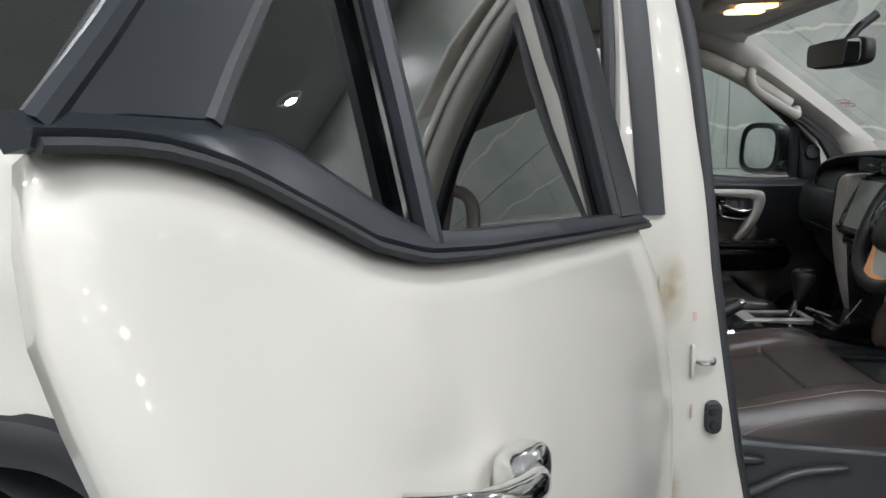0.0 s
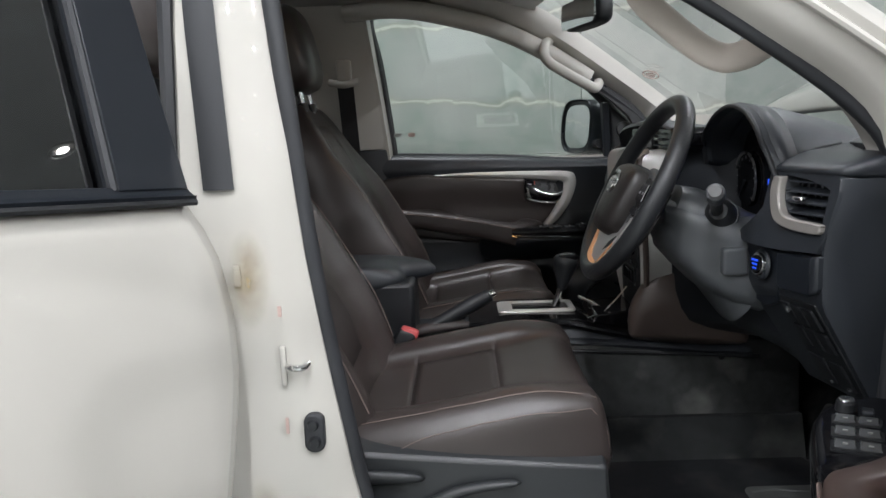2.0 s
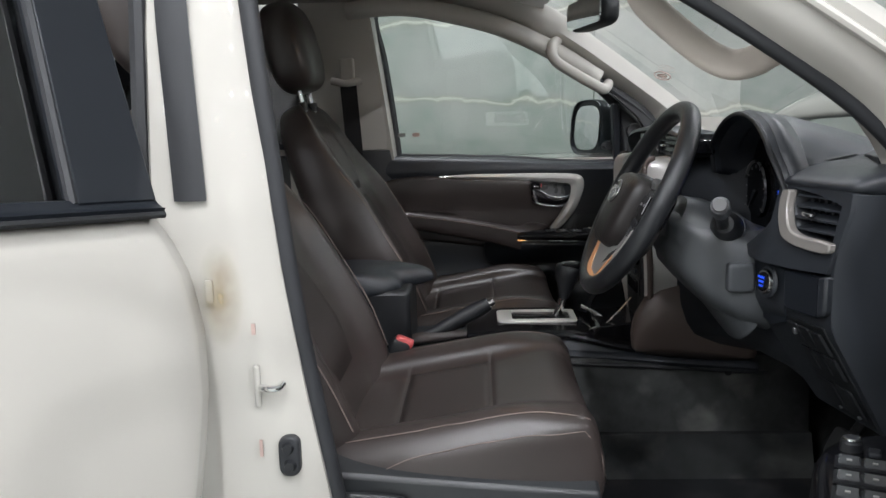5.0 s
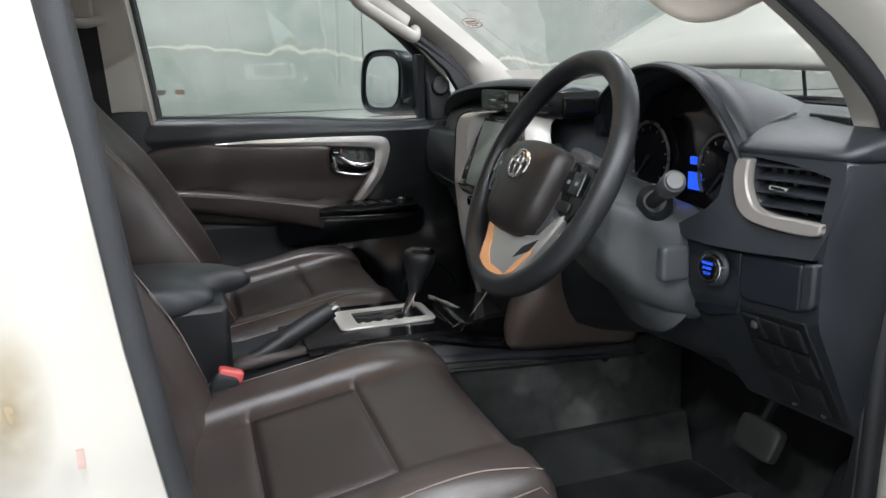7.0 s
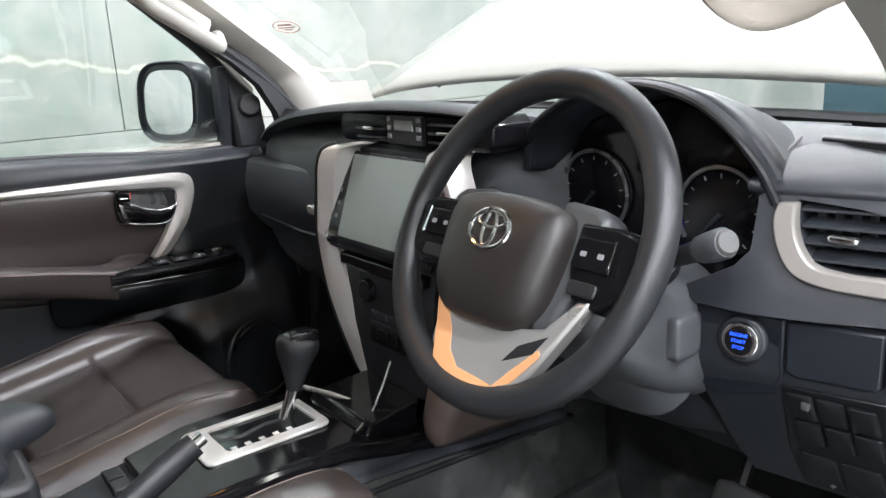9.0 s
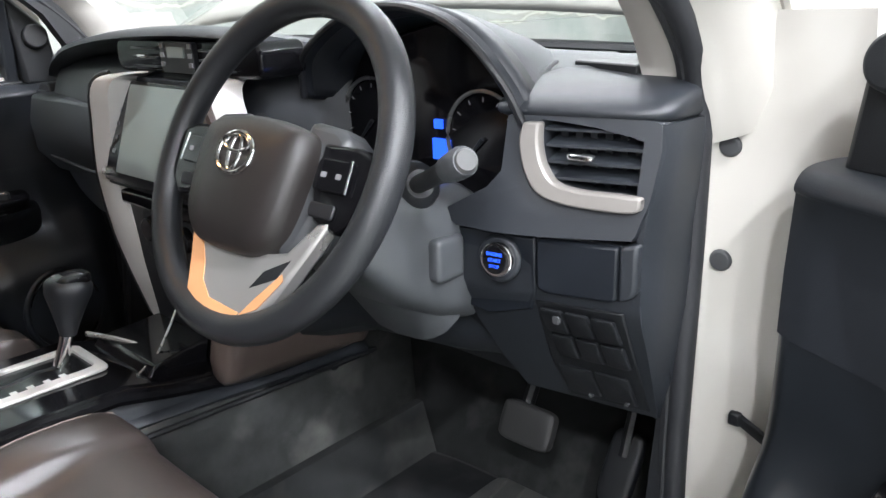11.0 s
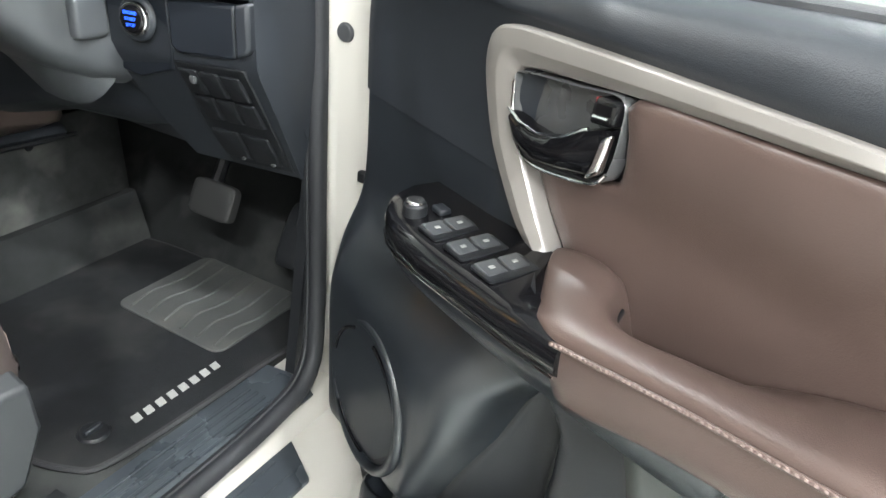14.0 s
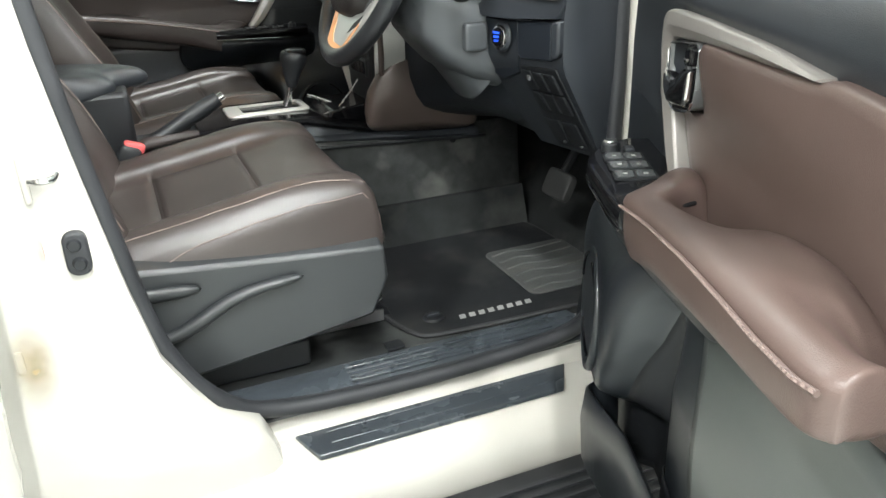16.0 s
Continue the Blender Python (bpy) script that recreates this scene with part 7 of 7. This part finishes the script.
# cubby in front of the lever with its silver strip and a painted edge highlight
part("cubby", loft([[(0.50, -0.085, 0.812), (0.50, 0.085, 0.812), (0.60, 0.075, 0.800), (0.60, -0.075, 0.800)], [(0.52, -0.08, 0.835), (0.52, 0.08, 0.835), (0.61, 0.07, 0.845), (0.61, -0.07, 0.845)]]), GLOSSBLACK, con, bev=0.004)
part("strip_and_highlight", tube([(0.505, 0.085, 0.842), (0.528, 0.04, 0.838), (0.546, -0.004, 0.832)], 0.004, 8), SILVER, con, "silver strip and painted edge highlight on the deck")
# Thin bright tube stands in for the highlight along the deck's edge.
part("strip_and_highlight", tube([(0.500, -0.070, 0.828), (0.54, -0.05, 0.835), (0.575, -0.03, 0.862), (0.60, -0.015, 0.885)], 0.0016, 8), SILVER, con, "silver strip and painted edge highlight on the deck")
part("console_rail", loft([[(x, -w, z - 0.02), (x, -w - 0.012, z - 0.005), (x, -w - 0.006, z + 0.006), (x, -w + 0.02, z + 0.008)] for x, w, z in ((0.44, 0.112, 0.792), (0.60, 0.118, 0.782), (0.72, 0.124, 0.772), (0.84, 0.132, 0.765))]), PLASTIC, con, "", smooth=60)
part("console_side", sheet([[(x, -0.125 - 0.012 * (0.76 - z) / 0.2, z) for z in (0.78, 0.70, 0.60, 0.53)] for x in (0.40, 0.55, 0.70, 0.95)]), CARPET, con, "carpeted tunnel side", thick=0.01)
part("carpet_clip", disc((0.783, -0.124, 0.746), (0, -1, 0), 0.009, 0.004, 16, 0.006), PLASTIC_LO, con)
part("trim_line", tube([(0.44, -0.128, 0.772), (0.62, -0.130, 0.762), (0.80, -0.134, 0.752), (0.86, -0.136, 0.75)], 0.004, 6), PLASTIC_LO, con)
# handbrake
hb = part("handbrake", tube([(0.10, -0.062, 0.795), (0.17, -0.062, 0.826), (0.25, -0.062, 0.870), (0.285, -0.062, 0.888)], [0.012, 0.015, 0.0175, 0.015], 14), PLASTIC_LO, con, "black handbrake lever")
part("brake_button", tube([(0.284, -0.062, 0.887), (0.296, -0.062, 0.893)], 0.0085, 12), CHROME, hb, "chrome release button")
part("brake_boot", loft([[(x, -0.062 - w, z), (x, -0.062 + w, z), (x, -0.062 + w * 0.6, z + h), (x, -0.062 - w * 0.6, z + h)] for x, w, z, h in ((0.09, 0.03, 0.795, 0.02), (0.15, 0.032, 0.80, 0.035), (0.21, 0.028, 0.81, 0.025), (0.25, 0.02, 0.815, 0.008))]), LEATHER_DK, con, sub=1)
part("console_switch", box(0.205, 0.228, 0.02, 0.05, 0.812, 0.82), PLASTIC_LO, con, bev=0.002)
part("console_switch", box(0.205, 0.228, 0.055, 0.085, 0.812, 0.82), PLASTIC_LO, con, bev=0.002)
# box with padded armrest lid
part("console_box", loft([[(x, -0.085, z0), (x, 0.085, z0), (x, 0.092, 0.925), (x, -0.092, 0.925)] for x, z0 in ((-0.17, 0.70), (0.0, 0.72), (0.10, 0.76), (0.115, 0.79))]), PLASTIC_LO, con, bev=0.01)
LID = [(-0.099, 0.015), (-0.092, 0.070), (-0.070, 0.098), (-0.045, 0.100), (-0.022, 0.096), (-0.004, 0.108), (0.012, 0.140), (0.030, 0.164), (0.055, 0.168), (0.078, 0.150), (0.092, 0.105), (0.099, 0.03)]
rings = []
for k, (y, xf) in enumerate(LID):
    low = 0.016 if k in (0, len(LID) - 1) else 0.0
    rings.append([(-0.190, y, 0.922), (-0.184, y, 0.950 - low), (-0.10, y, 0.965 - low), (0.0, y, 0.965 - low), (xf - 0.045, y, 0.958 - low), (xf - 0.012, y, 0.946 - low), (xf, y, 0.928), (xf - 0.012, y, 0.910 + low * 0.4), (-0.06, y, 0.905 + low * 0.4), (-0.186, y, 0.908)])
part("armrest_lid", loft(rings), PLASTIC, con, "padded black armrest lid", sub=2)

# ---- floor mat, pedals, small things ----
fm = thing("floor_mat", "black felt floor mat with pale woven bars and heel pad", "floor mat")
MO = [(p.x, p.y) for p in cr([(0.505, -0.56, 0), (0.53, -0.585, 0), (0.62, -0.594, 0), (0.76, -0.598, 0), (0.90, -0.60, 0), (0.95, -0.56, 0), (0.955, -0.35, 0), (0.945, -0.19, 0), (0.90, -0.16, 0), (0.70, -0.165, 0), (0.50, -0.18, 0), (0.465, -0.22, 0), (0.47, -0.40, 0), (0.485, -0.50, 0)], 4, closed=True)]
part("felt", prism(MO, "z", 0.5255, 0.5335), MAT, fm, bev=0.003)
part("binding", tube([(a, b, 0.530) for a, b in MO], 0.0045, 6, closed=True), BELT, fm, "black woven binding")
pad = part("heel_pad", prism(rounded((0.862, -0.425), (0.195, 0.225), 0.02), "z", 0.5335, 0.5375), HEELPAD, fm, "dusty grey rubber heel pad", bev=0.0015)
for k in range(6):
    y = -0.335 - 0.036 * k
    part("pad_rib", tube(cr([(0.775, y - 0.004, 0.5375), (0.82, y + 0.006, 0.5375), (0.87, y - 0.004, 0.5375), (0.95, y + 0.004, 0.5375)], 4), 0.003, 6), HEELPAD, pad)
for k in range(8):
    x = 0.600 + 0.0196 * k
    part("woven_bar", prism([(x, -0.559), (x + 0.012, -0.559), (x + 0.0155, -0.5445), (x + 0.0035, -0.5445)], "z", 0.5333, 0.5343), PRINT_MID, fm, "pale woven bar")
gm = part("grommet", disc((0.558, -0.532, 0.533), (0, 0, 1), 0.021, 0.005, 28, 0.018), PLASTIC_LO, fm, "black mat fastener", bev=0.001)
part("grommet_bar", blob((0.558, -0.532, 0.540), (0.026, 0.008, 0.008), 0.5), PLASTIC, gm)
brake = thing("brake_pedal", "worn rubber brake pedal on a steel arm", "pedal")
part("pedal_pad", blob((0, 0, 0), (0.022, 0.088, 0.058), 0.35, 20, 10, Matrix.Translation((0.888, -0.420, 0.706)) @ pose(0, 0, 0, 0, 25, 0)), PEDAL, brake, "ribbed rubber pad")
part("pedal_arm", tube([(0.90, -0.405, 0.71), (0.96, -0.40, 0.80), (0.98, -0.40, 0.92)], 0.010, 8), PLASTIC_LO, brake)
acc = thing("accelerator_pedal", "narrow black accelerator pedal", "pedal")
part("pedal_pad", blob((0, 0, 0), (0.020, 0.050, 0.105), 0.45, 18, 10, Matrix.Translation((0.935, -0.545, 0.665)) @ pose(0, 0, 0, 0, 32, 0)), PLASTIC_LO, acc)
part("pedal_arm", tube([(0.94, -0.545, 0.68), (0.99, -0.54, 0.78), (1.0, -0.54, 0.90)], 0.009, 8), PLASTIC_LO, acc)
part("anchor_plate", box(0.445, 0.475, -0.60, -0.575, 0.528, 0.532), PLASTIC_LO, fm)

# mirror, visors, grab handles
im = thing("rear_view_mirror", "black rear view mirror hanging from the windscreen", "mirror")
mm = Matrix.Translation((0.515, -0.015, 1.497)) @ pose(0, 0, 0, 0, 0, 12)
part("mirror_shell", blob((0, 0, 0), (0.045, 0.215, 0.068), 0.45, 26, 12, mm), PLASTIC_LO, im)
part("mirror_pane", prism(rounded((0, 0), (0.20, 0.056), 0.015), "x", -0.0245, -0.021), MIRROR, im, "mirror glass").matrix_basis = mm
part("mirror_stalk", tube([(0.525, -0.01, 1.52), (0.56, 0.0, 1.56), (0.60, 0.0, 1.59)], 0.011, 10), PLASTIC_LO, im)
gr = thing("grab_handle", "pale grey grab handle on the windscreen pillar", "handle", group="grab handles")
part("handle_bar", tube(cr([(0.505, 0.605, 1.502), (0.484, 0.552, 1.482), (0.487, 0.524, 1.440), (0.545, 0.525, 1.400), (0.602, 0.534, 1.368), (0.630, 0.556, 1.358), (0.650, 0.608, 1.374)], 5), 0.0150, 12), LINING_PL, gr)
gr = thing("grab_handle", "wide beige grab handle on the driver's windscreen pillar", "handle", group="grab handles")
part("handle_bar", tube(cr([(0.498, -0.605, 1.505), (0.496, -0.560, 1.480), (0.512, -0.540, 1.446), (0.560, -0.535, 1.402), (0.612, -0.540, 1.362), (0.648, -0.558, 1.352), (0.690, -0.605, 1.372)], 5), [0.020] * 4 + [0.022] * 24 + [0.020] * 3, 14, flat=0.55, up=(0, 1, 0)), VISOR, gr)
sk = thing("window_sticker", "small printed sticker on the passenger window", "sticker")
for k, m in enumerate((PRINT_MID, REDINK)):
    part("sticker_label", prism(rounded((0.030 + 0.045 * k, 1.240), (0.022, 0.012), 0.002), "y", 0.7245, 0.7255), m, sk)
ws = thing("windscreen_sticker", "small oval sticker with faded red print on the windscreen", "sticker", Matrix.Translation((0.805, 0.61, 1.392)) @ pose(0, 0, 0, 0, 38, 20))
part("sticker_rim", ringbar((0, 0, 0), (0, 0, 1), 0.030, 0.0016, 40, 6, (0.62, 1.15)), REDINK, ws, "thin red oval rim")
for a, b, w in ((-0.006, 0.020, 0.0028), (0.002, 0.024, 0.0020), (0.009, 0.012, 0.0022)):
    part("print_bar", box(a - w, a + w, -b, b, -0.001, 0.0), REDINK, ws, "faded red print")

# ---- other vehicles and stock in the hall ----
def parked_car(label, paint, m, high=1.72):
    c = thing("parked_car", label, "car", m, "parked cars")
    st = ((-2.28, 0.72, 0.50, 0.95), (-2.2, 0.84, 0.40, 1.04), (-1.4, 0.90, 0.38, 1.08), (0.0, 0.91, 0.36, 1.06), (0.9, 0.90, 0.38, 1.04), (1.6, 0.88, 0.40, 1.00), (2.15, 0.80, 0.42, 0.90), (2.32, 0.62, 0.48, 0.78))
    part("body", loft([[(x, y * w, z) for y, z in ((-0.9, b), (-1.0, b + 0.18), (-1.0, t - 0.25), (-0.95, t - 0.05), (-0.8, t), (0, t + 0.03), (0.8, t), (0.95, t - 0.05), (1.0, t - 0.25), (1.0, b + 0.18), (0.9, b))] for x, w, b, t in st]), paint, c, "painted body shell", sub=2)
    cab = ((-2.15, 0.60, 1.06), (-1.85, 0.66, high - 0.08), (-0.9, 0.66, high), (0.1, 0.62, high - 0.03), (0.95, 0.64, 1.08))
    part("cabin_glass", loft([[(x, -0.78, 1.0), (x, -w, z), (x, w, z), (x, 0.78, 1.0)] for x, w, z in cab]), PRIVACY_SOLID, c, "dark glazed cabin", smooth=30)
    part("cabin_roof", loft([[(x, -w, z), (x, -w * 0.9, z + 0.05), (x, w * 0.9, z + 0.05), (x, w, z)] for x, w, z in ((-1.95, 0.66, high - 0.09), (-0.9, 0.665, high - 0.01), (0.15, 0.625, high - 0.04))]), paint, c, "", sub=1)
    for s in (-1, 1):
        for px, qx in ((0.98, 0.12), (-0.25, -0.30), (-1.15, -1.15), (-2.1, -1.88)):
            part("cabin_pillar", tube([(px, s * 0.80, 1.02), (qx, s * 0.645, high - 0.02)], 0.035, 8), paint, c)
        for wx in (-1.4, 1.45):
            w = part("wheel", disc((wx, s * 0.70, 0.37), (0, s, 0), 0.37, 0.22, 36), TYRE, c, "black tyre", bev=0.03)
            part("rim", disc((wx, s * 0.915, 0.37), (0, s, 0), 0.24, 0.012, 30, 0.22), ALLOY, w, "silver alloy rim")
        part("headlight", blob((2.16, s * 0.62, 0.82), (0.18, 0.30, 0.12), 0.6), CHROME, c, "clear headlight")
        part("tail_light", blob((-2.24, s * 0.70, 0.92), (0.10, 0.22, 0.16), 0.6), REDPLASTIC, c, "red tail light")
        part("side_mirror", blob((0.72, s * 0.98, 1.10), (0.10, 0.20, 0.14), 0.6), paint, c)
    part("front_grille", blob((2.30, 0, 0.66), (0.06, 0.95, 0.20), 0.4), PLASTIC_LO, c)
    return c


PRIVACY_SOLID = mat("dark_car_glass", (0.012, 0.014, 0.016), 0.05, vary=0.05, rvary=0.02)
GREYPAINT = mat("graphite_car_paint", (0.05, 0.053, 0.058), 0.25, 0.3, vary=0.03, scale=2, coat=0.8)
TEAL = mat("dark_teal_panel", (0.035, 0.075, 0.095), 0.35, vary=0.1, scale=2)
CARD = mat("beige_carton", (0.42, 0.38, 0.31), 0.8, vary=0.08, scale=6)
# The white SUV is unseen, added only to give glass and paint reflections.
parked_car("unseen white SUV added across the aisle for reflections", PAINT, Matrix.Translation((-4.3, -3.75, 0)) @ pose(0, 0, 0, 0, 0, 2), 1.78)
parked_car("graphite SUV parked nose-in farther down the hall", GREYPAINT, Matrix.Translation((8.1, -1.3, 0)) @ pose(0, 0, 0, 0, 0, 255))
parked_car("graphite hatchback parked behind the white one", GREYPAINT, Matrix.Translation((6.4, -9.6, 0)) @ pose(0, 0, 0, 0, 0, 150), 1.5)
tp = thing("display_partition", "dark teal panelled partition at the end of the bay", "partition")
part("partition_board", box(4.6, 4.7, -0.1, 1.32, 0.0, 2.2), TEAL, tp, bev=0.006)
for y in (0.25, 0.60, 0.95):
    part("partition_joint", box(4.595, 4.6, y - 0.006, y + 0.006, 0.05, 2.15), PLASTIC_LO, tp)
cb = thing("cardboard_carton", "plain beige cardboard carton on the floor", "box")
part("carton_body", box(3.4, 4.0, -0.24, 0.42, 0.0, 0.9), CARD, cb, bev=0.006)
part("carton_tape", box(3.39, 4.01, 0.06, 0.12, 0.45, 0.903), STITCH, cb)

# display wall across the aisle with a rack of alloy wheels
dw = thing("display_wall", "free-standing white display wall across the aisle", "partition")
part("wall_board", box(-4.2, 2.6, -8.1, -8.0, 0.0, 2.6), WHITEWALL, dw, bev=0.006)
part("dark_panel", box(-2.49, -1.76, -8.0, -7.98, 0.49, 1.04), PLASTIC_LO, dw, "dark square panel", bev=0.004)
rack = thing("wheel_rack", "silver steel rack holding alloy wheels", "rack")
for x in (-1.52, -0.34):
    for y in (-7.92, -7.62):
        part("upright", tube([(x, y, 0.0), (x, y, 2.0)], 0.018, 8), ALLOY, rack)
for z in (0.42, 0.94, 1.43):
    for y in (-7.90, -7.64):
        part("rail", tube([(-1.53, y, z), (-0.33, y, z)], 0.016, 8), ALLOY, rack)
aw = thing("alloy_wheel", "silver alloy wheel with a black tyre on the rack", "wheel", Matrix.Translation((-1.19, -7.66, 1.20)), "racked wheels")
part("tyre", ringbar((0, -0.10, 0), (0, 1, 0), 0.175, 0.070, 32, 10), TYRE, aw, "black tyre")
part("rim_band", ringbar((0, -0.03, 0), (0, 1, 0), 0.180, 0.014, 32, 8), ALLOY, aw)
for k in range(10):
    a = 2 * math.pi * k / 10
    part("spoke", tube([(0.035 * math.cos(a), -0.035, 0.035 * math.sin(a)), (0.178 * math.cos(a), -0.03, 0.178 * math.sin(a))], [0.016, 0.010], 6), ALLOY, aw)
part("hub_cap", disc((0, -0.05, 0), (0, 1, 0), 0.045, 0.03, 20, 0.035), ALLOY, aw)
for x, z in ((-0.64, 1.20), (-1.19, 1.69), (-0.64, 1.69), (-1.19, 0.68), (-0.64, 0.68)):
    copy_thing(aw, Matrix.Translation((x, -7.66, z)))
